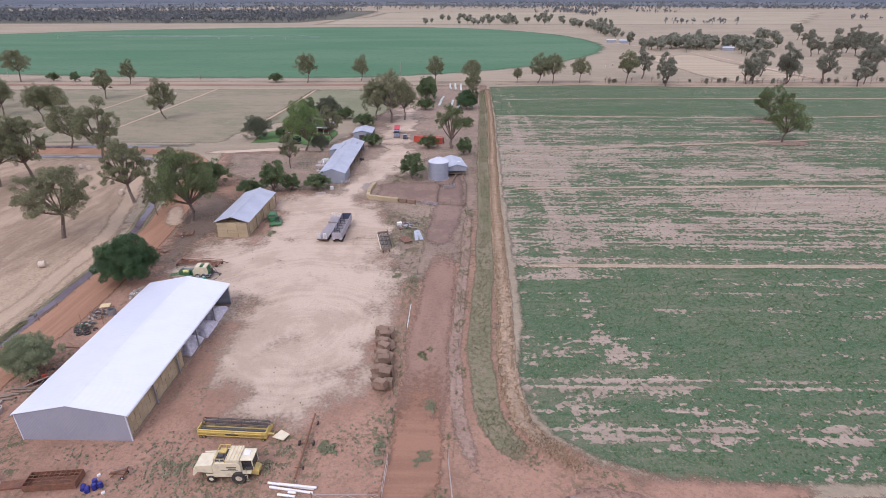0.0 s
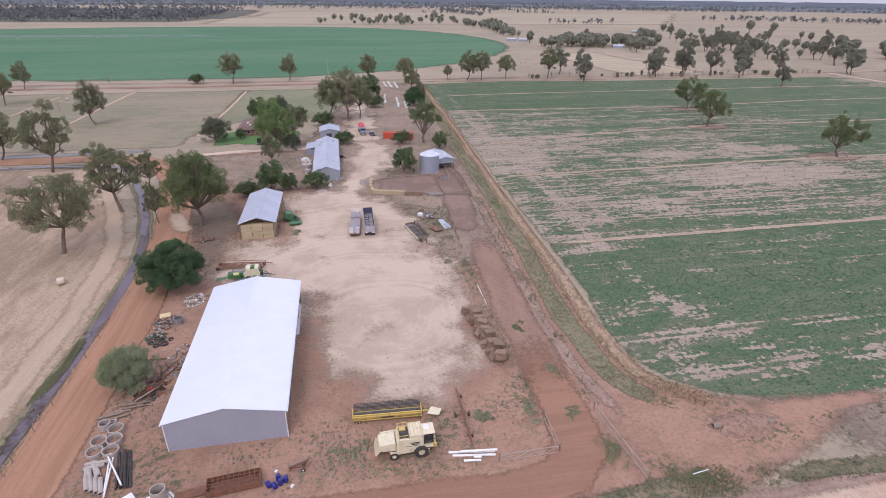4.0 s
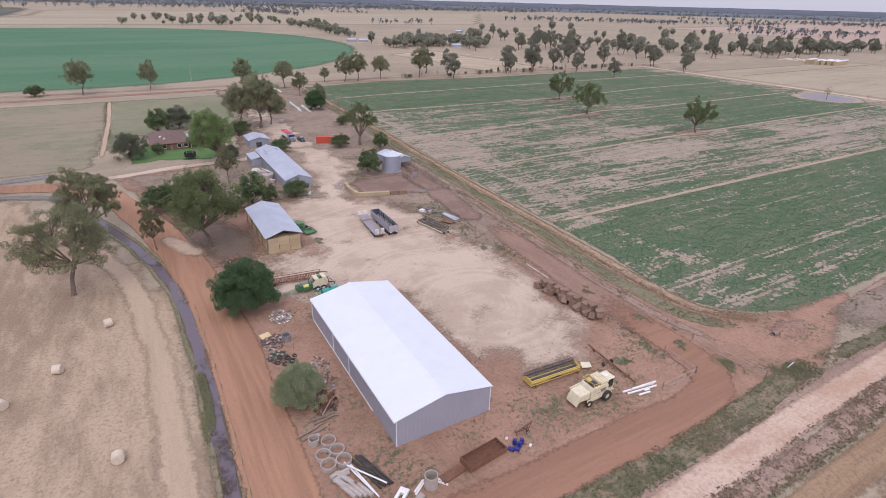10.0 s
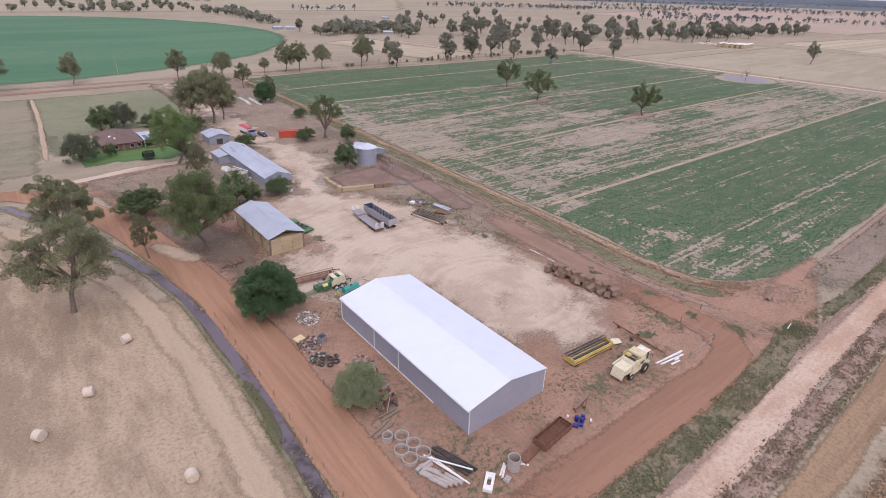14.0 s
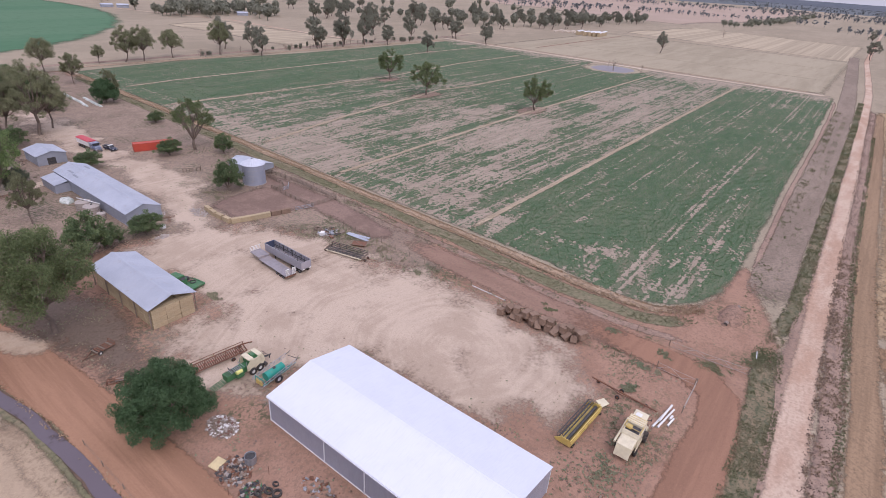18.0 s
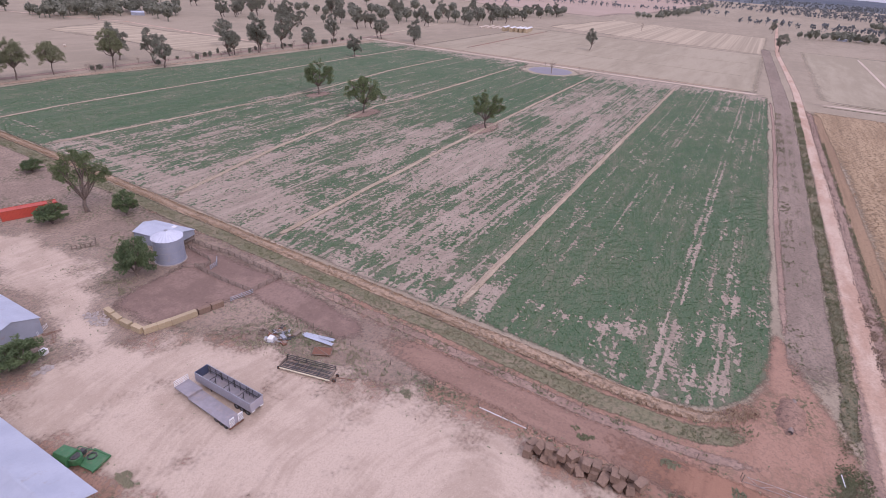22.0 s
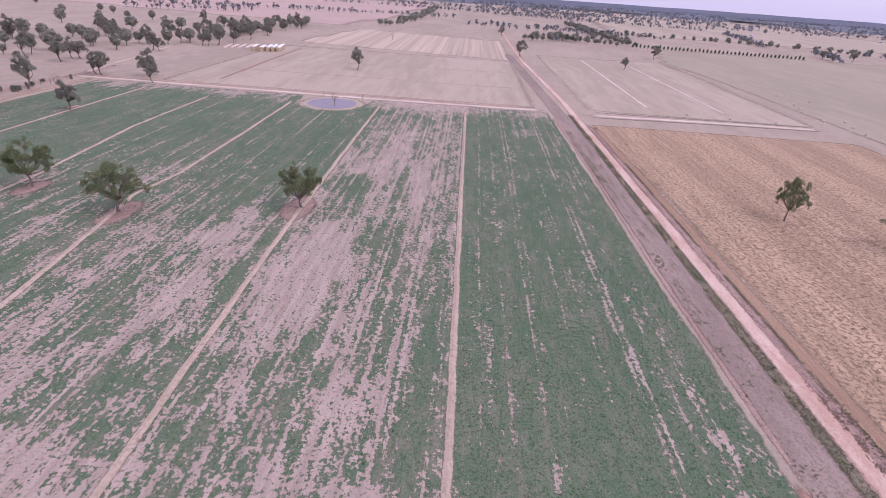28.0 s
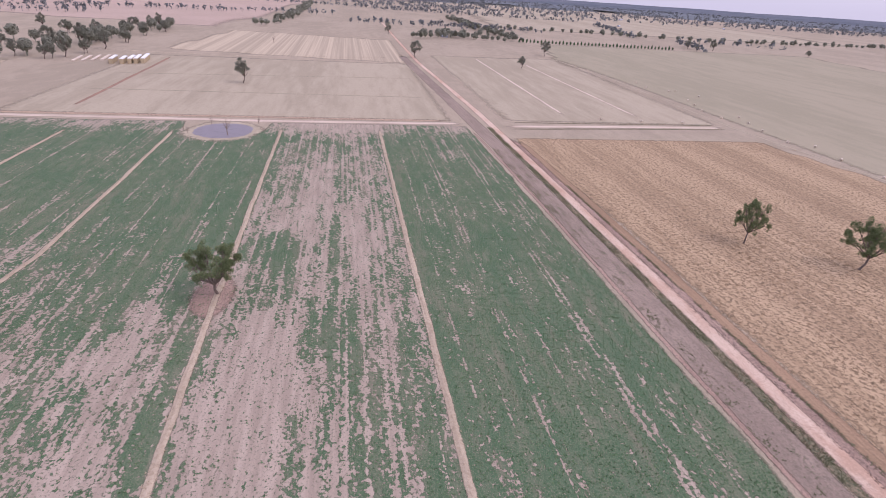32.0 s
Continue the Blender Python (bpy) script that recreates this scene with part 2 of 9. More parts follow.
def rod(a, b, r0, r1=None, sides=8, bm=None):
    """A round bar from a to b."""
    bm = bm or bmesh.new()
    a, b = Vector(a), Vector(b)
    m = Matrix.Translation((a + b) / 2) @ (b - a).to_track_quat("Z", "Y").to_matrix().to_4x4()
    bmesh.ops.create_cone(bm, cap_ends=True, segments=sides, radius1=r0, radius2=r0 if r1 is None else r1, depth=(b - a).length, matrix=m)
    return bm


def rods(pairs, r, sides=6):
    bm = bmesh.new()
    for a, b in pairs:
        rod(a, b, r, None, sides, bm)
    return bm


def tube(r_out, r_in, h, sides=28, place=None):
    """An open ring or pipe with a wall, standing on z = 0."""
    bm = bmesh.new()
    rings = []
    for r, z in ((r_in, 0), (r_out, 0), (r_out, h), (r_in, h)):
        rings.append([bm.verts.new((r * math.cos(2 * math.pi * i / sides), r * math.sin(2 * math.pi * i / sides), z)) for i in range(sides)])
    for j in range(4):
        for i in range(sides):
            k = (i + 1) % sides
            bm.faces.new((rings[j][i], rings[j][k], rings[(j + 1) % 4][k], rings[(j + 1) % 4][i]))
    if place is not None:
        bmesh.ops.transform(bm, matrix=place, verts=bm.verts)
    return bm


def wheel(parent, x, y, r, w, tyre, hub, axis="y"):
    """A tyre with a rim in it; the axle runs along the axis."""
    turn = pose(0, 0, 0, 90) if axis == "y" else pose(0, 0, 0, 0, 90)
    bm = tube(r, r * 0.55, w, 20, pose(x, y, r) @ turn @ pose(0, 0, -w / 2))
    bmesh.ops.bevel(bm, geom=[e for e in bm.edges if len(e.link_faces) == 2 and e.calc_face_angle(0) > 1.2], offset=min(r, w) * 0.16, segments=2, affect="EDGES")
    t = part("wheel", bm, tyre, parent, "black rubber tyre on a steel rim")
    rim = bmesh.new()
    for rr, d in ((r * 0.56, w * 0.5), (r * 0.2, w * 0.8)):
        bmesh.ops.create_cone(rim, cap_ends=True, segments=16, radius1=rr, radius2=rr * 0.85, depth=d, matrix=pose(x, y, r) @ turn)
    part("rim", rim, hub, t)
    return t


def resample(line, step, closed=False):
    pts = [Vector((*p, 0)) for p in line]
    if closed:
        pts.append(pts[0])
    res = []
    for a, b in zip(pts, pts[1:]):
        k = max(1, int((b - a).length / step))
        res += [a.lerp(b, i / k) for i in range(k)]
    if not closed:
        res.append(pts[-1])
    return res


def wobble(p, amount, size):
    q = noise.noise_vector(Vector((p.x / size, p.y / size, 3.7)))
    return p + Vector((q.x, q.y, 0)) * amount


def inside_distance(px, py, outline):
    """The distance of points from an outline, positive inside it."""
    best = np.full(px.shape, 1e9)
    odd = np.zeros(px.shape, bool)
    k = len(outline)
    for i in range(k):
        (ax, ay), (bx, by) = outline[i], outline[(i + 1) % k]
        dx, dy = bx - ax, by - ay
        t = np.clip(((px - ax) * dx + (py - ay) * dy) / (dx * dx + dy * dy + 1e-9), 0, 1)
        best = np.minimum(best, np.hypot(px - ax - t * dx, py - ay - t * dy))
        cross = (ay > py) != (by > py)
        with np.errstate(divide="ignore", invalid="ignore"):
            odd ^= cross & (px < ax + (py - ay) * dx / (dy if abs(dy) > 1e-9 else 1e-9))
    return np.where(odd, best, -best)


def fbm(x, y, seed, octaves=4, gain=0.55):
    """Smooth fractal noise from 0 to 1 over arrays; one unit is one lattice step."""
    total, amp, norm = np.zeros(np.shape(x)), 1.0, 0.0
    for o in range(octaves):
        g = np.random.default_rng(seed * 31 + o).random((256, 256))
        fx, fy = np.floor(x), np.floor(y)
        tx, ty = x - fx, y - fy
        tx, ty = tx * tx * (3 - 2 * tx), ty * ty * (3 - 2 * ty)
        ix, iy = fx.astype(int) & 255, fy.astype(int) & 255
        jx, jy = (ix + 1) & 255, (iy + 1) & 255
        total += amp * ((g[ix, iy] * (1 - tx) + g[jx, iy] * tx) * (1 - ty) + (g[ix, jy] * (1 - tx) + g[jx, jy] * tx) * ty)
        norm += amp
        amp *= gain
        x, y = x * 2.03 + 11.3, y * 2.03 + 5.7
    return total / norm


def patch(name, outline, z, material, soft=3.0, jitter=0.8, step=2.5, label="", category="", kind="structure", size=12.0, extra=None):
    """A sheet of ground, gridded; its edge value runs from 0 to 1 across 'soft' metres at the outline, which wanders a little."""
    xs, ys = [p[0] for p in outline], [p[1] for p in outline]
    sx = sy = step
    if extra:
        sx, sy = extra[1], extra[2]
    gx = np.arange(min(xs) - soft, max(xs) + soft + sx, sx)
    gy = np.arange(min(ys) - soft, max(ys) + soft + sy, sy)
    X, Y = np.meshgrid(gx, gy, indexing="ij")
    d = inside_distance(X, Y, outline) + jitter * 2.4 * (fbm(X / size, Y / size, 77, 3) - 0.5)
    edge = np.clip(0.5 + d / soft, 0, 1)
    keep = edge > 0
    cell = keep[:-1, :-1] | keep[1:, :-1] | keep[:-1, 1:] | keep[1:, 1:]
    ny = len(gy)
    ii, jj = np.nonzero(cell)
    a = ii * ny + jj
    faces = np.stack([a, a + ny, a + ny + 1, a + 1], axis=1)
    used, inv = np.unique(faces, return_inverse=True)
    co = np.stack([X.ravel()[used], Y.ravel()[used], np.full(len(used), z)], axis=1)
    faces = inv.reshape(-1, 4)
    me = bpy.data.meshes.new(name)
    me.vertices.add(len(co))
    me.vertices.foreach_set("co", co.astype(np.float32).ravel())
    me.loops.add(faces.size)
    me.loops.foreach_set("vertex_index", faces.astype(np.int32).ravel())
    me.polygons.add(len(faces))
    me.polygons.foreach_set("loop_start", np.arange(0, faces.size, 4, dtype=np.int32))
    me.update(calc_edges=True)
    me.materials.append(material)
    me.attributes.new("edge", "FLOAT", "POINT").data.foreach_set("value", edge.ravel()[used].astype(np.float32))
    if extra:
        me.attributes.new("stand", "FLOAT", "POINT").data.foreach_set("value", extra[0](X, Y).ravel()[used].astype(np.float32))
    return tagged(new(name, me), label, category, "", kind)


def band(name, line, width, z, material, soft=0.8, jitter=0.4, step=4.0, crown=0.0, label="", category="", size=9.0, tail=2.5):
    """A strip of ground along a line: a road, a bank or a gutter, with ragged rims and a crown or a hollow across it."""
    mid = [wobble(p, jitter, size) for p in resample(line, step)]
    k = len(mid)
    verts, edge, faces = [], [], []
    w2, q2 = 0.5 + 0.5 * soft / width, 0.5 - 0.7 * soft / width
    cross = ((-w2, 0.0, 0.0), (-q2, 1.0, 0.5), (0.0, 1.25, 1.0), (q2, 1.0, 0.5), (w2, 0.0, 0.0))
    for i, p in enumerate(mid):
        d = (mid[min(i + 1, k - 1)] - mid[max(i - 1, 0)]).normalized()
        nrm = Vector((-d.y, d.x, 0))
        wv = width * (1 + 0.16 * noise.noise(Vector((p.x / size, p.y / size, 9.1))))
        for off, e, c in cross:
            q = p + nrm * off * wv
            verts.append((q.x, q.y, z + crown * c))
            edge.append(e * min(1.0, min(i, k - 1 - i) / tail))
    for i in range(k - 1):
        for j in range(4):
            a = i * 5 + j
            faces.append((a, a + 5, a + 6, a + 1))
    me = mesh_of(name, verts, faces, material)
    at = me.attributes.new("edge", "FLOAT", "POINT")
    at.data.foreach_set("value", edge)
    for poly in me.polygons:
        if poly.normal.z < 0:
            poly.flip()
    return tagged(new(name, me), label, category, "", "structure")


# ---- ground materials ----
STRAW, PINK, DUST = (0.46, 0.34, 0.26), (0.40, 0.29, 0.23), (0.56, 0.44, 0.35)
m_ground = soil("dry_pasture", (0.36, 0.298, 0.214), (0.297, 0.248, 0.176), (0.24, 0.19, 0.145), 0.006, 0.05, 1.3, 0.35, (1, 2.2, 1), 0, False)
m_stubble = soil("mown_stubble", (0.43, 0.328, 0.228), (0.285, 0.21, 0.145), (0.235, 0.17, 0.115), 0.02, 0.22, 1.8, 0.36, (1.6, 0.45, 1), 0.06)
m_nw = soil("grazed_paddock", (0.215, 0.213, 0.135), (0.165, 0.18, 0.108), (0.31, 0.26, 0.175), 0.014, 0.12, 1.2, 0.35, (1, 1.6, 1))
m_nw_dry = soil("dry_grazed_paddock", (0.262, 0.226, 0.155), (0.188, 0.187, 0.12), (0.345, 0.268, 0.19), 0.014, 0.12, 1.2, 0.35, (1, 1.6, 1))
m_red = soil("red_earth", (0.33, 0.195, 0.135), (0.27, 0.165, 0.12), (0.19, 0.12, 0.09), 0.05, 0.3, 1.8, 0.4, (1, 1, 1), 0, True, 0.95, (0.12, 0.13, 0.07), 0.35)
m_yardearth = soil("yard_earth", (0.37, 0.225, 0.158), (0.288, 0.173, 0.12), (0.17, 0.125, 0.095), 0.04, 0.22, 1.7, 0.28, (1, 1, 1), 0, True, 0.95, (0.13, 0.135, 0.075), 0.6)
m_northearth = soil("grey_yard_earth", (0.335, 0.25, 0.188), (0.262, 0.194, 0.147), (0.165, 0.135, 0.105), 0.04, 0.25, 1.5, 0.45, (1, 1, 1), 0, True, 0.95, (0.13, 0.135, 0.08), 0.55)
m_gravel = soil("pale_gravel", (0.545, 0.435, 0.335), (0.435, 0.337, 0.253), (0.375, 0.285, 0.215), 0.045, 0.16, 3.4, 0.26, (1, 1, 1), 0, True, 0.95, None, 0.5, 0.12, rings=(-27, 80, 0), wander=1.7)
m_lane = soil("red_lane", (0.315, 0.202, 0.148), (0.258, 0.164, 0.12), (0.19, 0.127, 0.097), 0.05, 0.25, 1.8, 0.28, (1.3, 0.4, 1), 0, True, rag=0.9)
m_road = soil("red_gravel_road", (0.385, 0.22, 0.138), (0.30, 0.168, 0.105), (0.27, 0.15, 0.1), 0.07, 0.4, 2.6, 0.14, (2.2, 0.12, 1), rag=0.9)
m_road_ew = soil("red_gravel_lane", (0.325, 0.182, 0.12), (0.268, 0.151, 0.1), (0.225, 0.13, 0.09), 0.07, 0.4, 2.6, 0.16, (0.12, 2.2, 1), rag=0.9)
m_track = soil("worn_stubble", (0.46, 0.35, 0.245), (0.40, 0.305, 0.212), (0.33, 0.245, 0.18), 0.03, 0.2, 2.0, 0.25, (2.2, 0.25, 1))
m_pen = soil("trampled_pen_earth", (0.275, 0.19, 0.15), (0.205, 0.14, 0.11), (0.17, 0.12, 0.095), 0.06, 0.35, 1.8, 0.3, bump=0.3)
m_pale = soil("pale_dirt_road", (0.555, 0.425, 0.325), (0.435, 0.288, 0.204), (0.345, 0.235, 0.17), 0.035, 0.2, 1.8, 0.34, (0.35, 0.9, 1), rag=0.9)
m_edge = soil("bare_pink_earth", (0.36, 0.255, 0.195), (0.285, 0.195, 0.148), (0.2, 0.145, 0.115), 0.06, 0.35, 1.4, 0.5, (0.3, 1.4, 1), rag=0.9)
m_tan = soil("ochre_wheel_track", (0.335, 0.228, 0.142), (0.255, 0.172, 0.107), (0.2, 0.138, 0.09), 0.05, 0.3, 1.6, 0.4, (0.12, 2.6, 1), rag=0.9)
m_sandroad = soil("pale_sandy_road", (0.56, 0.46, 0.36), (0.46, 0.37, 0.285), (0.4, 0.315, 0.24), 0.05, 0.2, 1.4, 0.25, (1.4, 0.2, 1), rag=0.9)
m_mud = soil("grey_dry_mud", (0.295, 0.228, 0.178), (0.235, 0.18, 0.14), (0.15, 0.13, 0.095), 0.05, 0.3, 1.5, 0.4, (0.35, 1.4, 1), rag=0.9)
m_verge = soil("rank_verge", (0.25, 0.19, 0.125), (0.145, 0.137, 0.084), (0.095, 0.1, 0.06), 0.12, 0.6, 1.6, 0.85, (0.5, 1, 1))
m_verge_y = soil("long_dry_grass", (0.42, 0.308, 0.212), (0.325, 0.237, 0.163), (0.2, 0.155, 0.11), 0.05, 0.35, 1.2, 0.6, (1, 0.5, 1))
m_greenverge = soil("green_gutter", (0.195, 0.182, 0.108), (0.255, 0.205, 0.138), (0.125, 0.13, 0.078), 0.06, 0.4, 1.3, 0.6, (1, 0.4, 1))
m_gold = soil("ripe_stubble", (0.43, 0.312, 0.19), (0.305, 0.215, 0.13), (0.185, 0.132, 0.082), 0.03, 0.3, 0.8, 0.75, (0.1, 1.5, 1), -0.03)
m_brown = soil("brown_fallow", (0.305, 0.2, 0.118), (0.212, 0.14, 0.085), (0.135, 0.094, 0.06), 0.05, 0.3, 1.2, 0.55, (0.35, 1.6, 1))
m_farpale = soil("far_pale_paddock", (0.385, 0.328, 0.235), (0.312, 0.264, 0.186), (0.295, 0.245, 0.17), 0.01, 0.09, 0.6, 0.3, (0.2, 1.4, 1))
m_farpink = soil("far_pink_fallow", (0.41, 0.31, 0.245), (0.37, 0.285, 0.222), (0.38, 0.29, 0.225), 0.008, 0.08, 0.6, 0.3)
m_fargrey = soil("far_grey_pasture", (0.312, 0.273, 0.188), (0.265, 0.237, 0.16), (0.34, 0.29, 0.2), 0.008, 0.07, 0.6, 0.3, (0.3, 1.3, 1))
m_farstrip = soil("far_strip_stubble", (0.475, 0.39, 0.275), (0.33, 0.275, 0.195), (0.31, 0.25, 0.18), 0.02, 0.05, 0.6, 0.2, (0.03, 9.0, 1))
m_bank = soil("check_bank", (0.43, 0.35, 0.253), (0.36, 0.29, 0.208), (0.28, 0.215, 0.14), 0.05, 0.4, 1.5, 0.4, (0.4, 1, 1))
m_lawn = soil("watered_lawn", (0.095, 0.178, 0.062), (0.12, 0.2, 0.075), (0.075, 0.135, 0.05), 0.1, 0.5, 3.0, 0.3, bump=0.2)


def stand_of_crop(x, y):
    """How thick the lucerne stands, 0 to 1: streaks along the bays, thin in some bays and on the headlands."""
    v = 0.34 * fbm(x / 26, y / 7.0, 3, 6, 0.75) + 0.48 * fbm(x / 5, y / 3.0, 5, 6, 0.9) + 0.18 * fbm(x / 90, y / 1.1, 9, 4, 0.7)
    u = np.clip((v - 0.385) / 0.23, 0, 1)
    u = u * u * (3 - 2 * u)

    def step(lo, hi, q):
        return np.clip((q - lo) / (hi - lo), 0, 1)

    def spot(cx, cy, rx, ry):
        return np.exp(-(((x - cx) / rx) ** 2 + ((y - cy) / ry) ** 2) ** 2)

    cover = np.full(x.shape, 1.2)
    cover = np.where(y > 107.5, 0.50 + 0.18 * step(235, 300, x) + 0.2 * step(90, 50, x), cover)
    cover = np.where(y > 164, 0.58 + 0.6 * step(125, 200, x), cover)
    cover = np.where(y > 222, 0.74 + 0.46 * step(150, 230, x), cover)
    cover = np.where(y > 274, 1.2, cover)
    # the bare places that the bays show, and the thick ones
    for cx, cy, rx, ry, d in ((30, 70, 7.5, 6.5, -0.66), (36, 66, 4, 3, -0.5), (26, 77, 5, 3.5, -0.42), (20, 66, 5, 11, -0.42), (25, 55, 8, 4, -0.44), (36, 56, 8, 5, -0.36), (48, 56, 12, 4.5, -0.36), (60, 52, 10, 2.4, -0.32), (75, 57, 18, 2.0, -0.3), (58, 60, 6, 2.0, -0.25), (18, 96, 5, 8, -0.4), (23, 103, 9, 3, -0.36), (24, 94, 5, 2.5, -0.45), (72, 90, 14, 5, -0.3), (80, 100, 18, 3, -0.34), (44, 89, 5, 1.6, -0.4), (120, 78, 24, 3, -0.28), (150, 96, 26, 4, -0.28), (110, 60, 20, 3, -0.26), (170, 62, 30, 3, -0.26), (230, 85, 40, 5, -0.24), (300, 75, 30, 8, -0.26), (50, 80, 12, 7, 0.22), (33, 88, 6, 5, 0.2), (16.5, 85, 2.5, 4, 0.3),
                              (62, 127, 22, 6, -0.36), (38, 134, 18, 6, -0.3), (26, 150, 14, 8, -0.12), (110, 150, 34, 9, -0.55), (75, 155, 20, 6, -0.22), (205, 143, 30, 7, -0.4), (180, 124, 40, 4, -0.35), (260, 140, 36, 9, -0.3), (100, 113, 60, 3.5, 0.4), (150, 129, 30, 3.5, 0.3), (178, 150, 16, 8, 0.55), (50, 113, 24, 4, 0.35), (128, 134, 10, 2.4, 0.4),
                              (30, 192, 14, 14, -0.45), (30, 178, 12, 16, -0.15), (40, 150, 22, 8, -0.1), (65, 178, 30, 8, -0.15), (105, 180, 24, 7, -0.25), (70, 203, 22, 6, -0.3), (30, 212, 12, 8, -0.35), (128, 176, 18, 6, -0.2), (150, 195, 30, 10, 0.3), (46, 170, 20, 3, 0.35), (22, 150, 5, 16, 0.45), (20, 128, 4, 8, 0.4),
                              (116, 235, 26, 5, -0.4), (60, 240, 24, 6, -0.3), (30, 235, 10, 10, -0.3), (80, 228, 20, 3, 0.3), (40, 258, 20, 5, -0.2), (180, 300, 60, 2, -0.2)):
        cover = cover + d * spot(cx, cy, rx, ry)
    cover = cover - 0.12 * step(56, 51, y) * step(20, 80, x)
    cover = np.where(y > 104, cover - 0.22 * step(44, 20, x), cover - 0.2 * step(22, 14, x))
    cover = cover - 0.75 * step(316, 344, x + 14 * (fbm(x / 9, y / 22, 31, 3) - 0.5))
    rim = np.minimum(x - 12.5 - 0.033 * np.maximum(0, y - 80), np.minimum(y - 48.5, 353 - x))
    rim = np.minimum(rim, 0.75 * (x - 12 + y - 58))
    cover = cover - 0.2 * np.exp(-np.maximum(rim, 0) / 2.5) + 0.25 * np.exp(-((rim - 3.0) / 1.6) ** 2) * (y < 110)
    for w, d in ((55.5, 0.35), (57.2, 0.35), (60.8, 0.3), (66.0, 0.5), (67.8, 0.5), (74.5, 0.3), (79.4, 0.3), (86.6, 0.45), (88.4, 0.45), (95.2, 0.3), (101.3, 0.35)):
        cover = cover - 1.7 * d * np.exp(-((y - w - 0.5 * np.sin(x / 60)) / 0.42) ** 2) * (0.6 + 0.6 * fbm(x / 20, y / 9, 15, 2))
    for w in (111, 118, 120, 125, 129, 131, 136, 142, 144, 148, 153, 159, 170, 178, 180, 190, 196, 201, 203, 212, 228, 236, 238, 249, 262):
        cover = cover - 0.75 * np.exp(-((y - w - 0.4 * np.sin(x / 47)) / 0.42) ** 2) * (0.4 + fbm(x / 30, y / 5, 16, 2))
    for w in (26.5, 28.4, 36.0):
        cover = cover - 0.6 * np.exp(-((x - w - 0.012 * (y - 110) * (1 if w < 30 else 0) - 0.8 * np.sin(y / 21)) / 0.6) ** 2) * (y > 78)
    return np.clip(0.5 + (cover - (1 - u)) * 1.05, 0, 1.35)


def crop_material():
    """Lucerne in drilled rows over pale bare soil, by the stand."""
    n = Nodes("patchy_lucerne")
    clump = n.noise(n.pos, 0.95, 2, 0.5)
    tuft = n.noise(n.pos, 1.7, 3, 0.6)
    fine = n.noise(n.pos, 3.2, 3, 0.7)
    drill = n.noise(n.stretch(n.pos, (0.06, 2.6, 1)), 1.0, 3, 0.6)
    blotch = n.noise(n.stretch(n.pos, (0.03, 0.07, 1)), 1.0, 4, 0.65)
    v = n.math("ADD", n.attr("stand"), n.math("MULTIPLY", n.math("SUBTRACT", clump, 0.5), 2.6))
    v = n.math("ADD", v, n.math("MULTIPLY", n.math("SUBTRACT", tuft, 0.5), 1.5))
    v = n.math("ADD", v, n.math("MULTIPLY", n.math("SUBTRACT", drill, 0.5), 0.9))
    thick = n.ramp(v, 0.36, 0.66)
    leaf = n.mix(n.ramp(tuft, 0.35, 0.65), (0.062, 0.106, 0.056), (0.115, 0.158, 0.088))
    leaf = n.mix(n.math("MULTIPLY", n.ramp(n.noise(n.stretch(n.pos, (0.25, 0.7, 1)), 0.5, 4, 0.7), 0.45, 0.65), 0.5), leaf, (0.2, 0.185, 0.13))
    leaf = n.mix(n.math("MULTIPLY", n.ramp(blotch, 0.35, 0.65), 0.6), leaf, (0.056, 0.118, 0.06))
    leaf = n.mix(n.math("MULTIPLY", n.ramp(n.noise(n.stretch(n.pos, (0.02, 0.12, 1)), 1.0, 4, 0.7), 0.52, 0.7), 0.5), leaf, (0.21, 0.175, 0.128))
    leaf = n.mix(n.math("MULTIPLY", n.ramp(fine, 0.52, 0.63), 0.52), leaf, (0.25, 0.212, 0.155))
    bare_soil = n.mix(n.ramp(n.noise(n.stretch(n.pos, (0.05, 0.5, 1)), 1.0, 4), 0.3, 0.7), (0.40, 0.325, 0.252), (0.295, 0.236, 0.18))
    bare_soil = n.mix(n.math("MULTIPLY", n.ramp(tuft, 0.545, 0.64), 0.6), bare_soil, (0.155, 0.158, 0.105))
    bare_soil = n.mix(n.math("MULTIPLY", n.ramp(fine, 0.5, 0.7), 0.35), bare_soil, (0.25, 0.19, 0.15))
    return n.end(n.mix(thick, bare_soil, leaf), 0.9, 0.0, n.math("ADD", tuft, thick), 0.6, 0.3, edge_fade(n, 0.2), 0.1)


def pivot_material():
    n = Nodes("irrigated_pasture")
    f = n.noise(n.stretch(n.pos, (0.004, 0.012, 1)), 1.0, 4, 0.6)
    g = n.noise(n.pos, 0.15, 4, 0.6)
    col = n.mix(n.ramp(f, 0.35, 0.65), (0.075, 0.165, 0.09), (0.105, 0.19, 0.11))
    col = n.mix(n.math("MULTIPLY", n.ramp(g, 0.5, 0.7), 0.4), col, (0.055, 0.125, 0.065))
    return n.end(col, 0.9, 0.0, g, 0.3, 0.2, edge_fade(n, 0.05), 0.1)


m_crop, m_pivot = crop_material(), pivot_material()


def water_material(name="still_water", dark=(0.06, 0.045, 0.04), pale=(0.15, 0.125, 0.14), rough=0.03):
    n = Nodes(name)
    f = n.noise(n.pos, 0.16, 5, 0.7)
    # pale is muddy water with some lilac sky reflection put into its colour
    return n.end(n.mix(n.ramp(f, 0.32, 0.5), dark, pale), rough, 0.0, n.noise(n.pos, 2.5, 2), 0.05, 0.02, None, 0.12)


m_water = water_material()
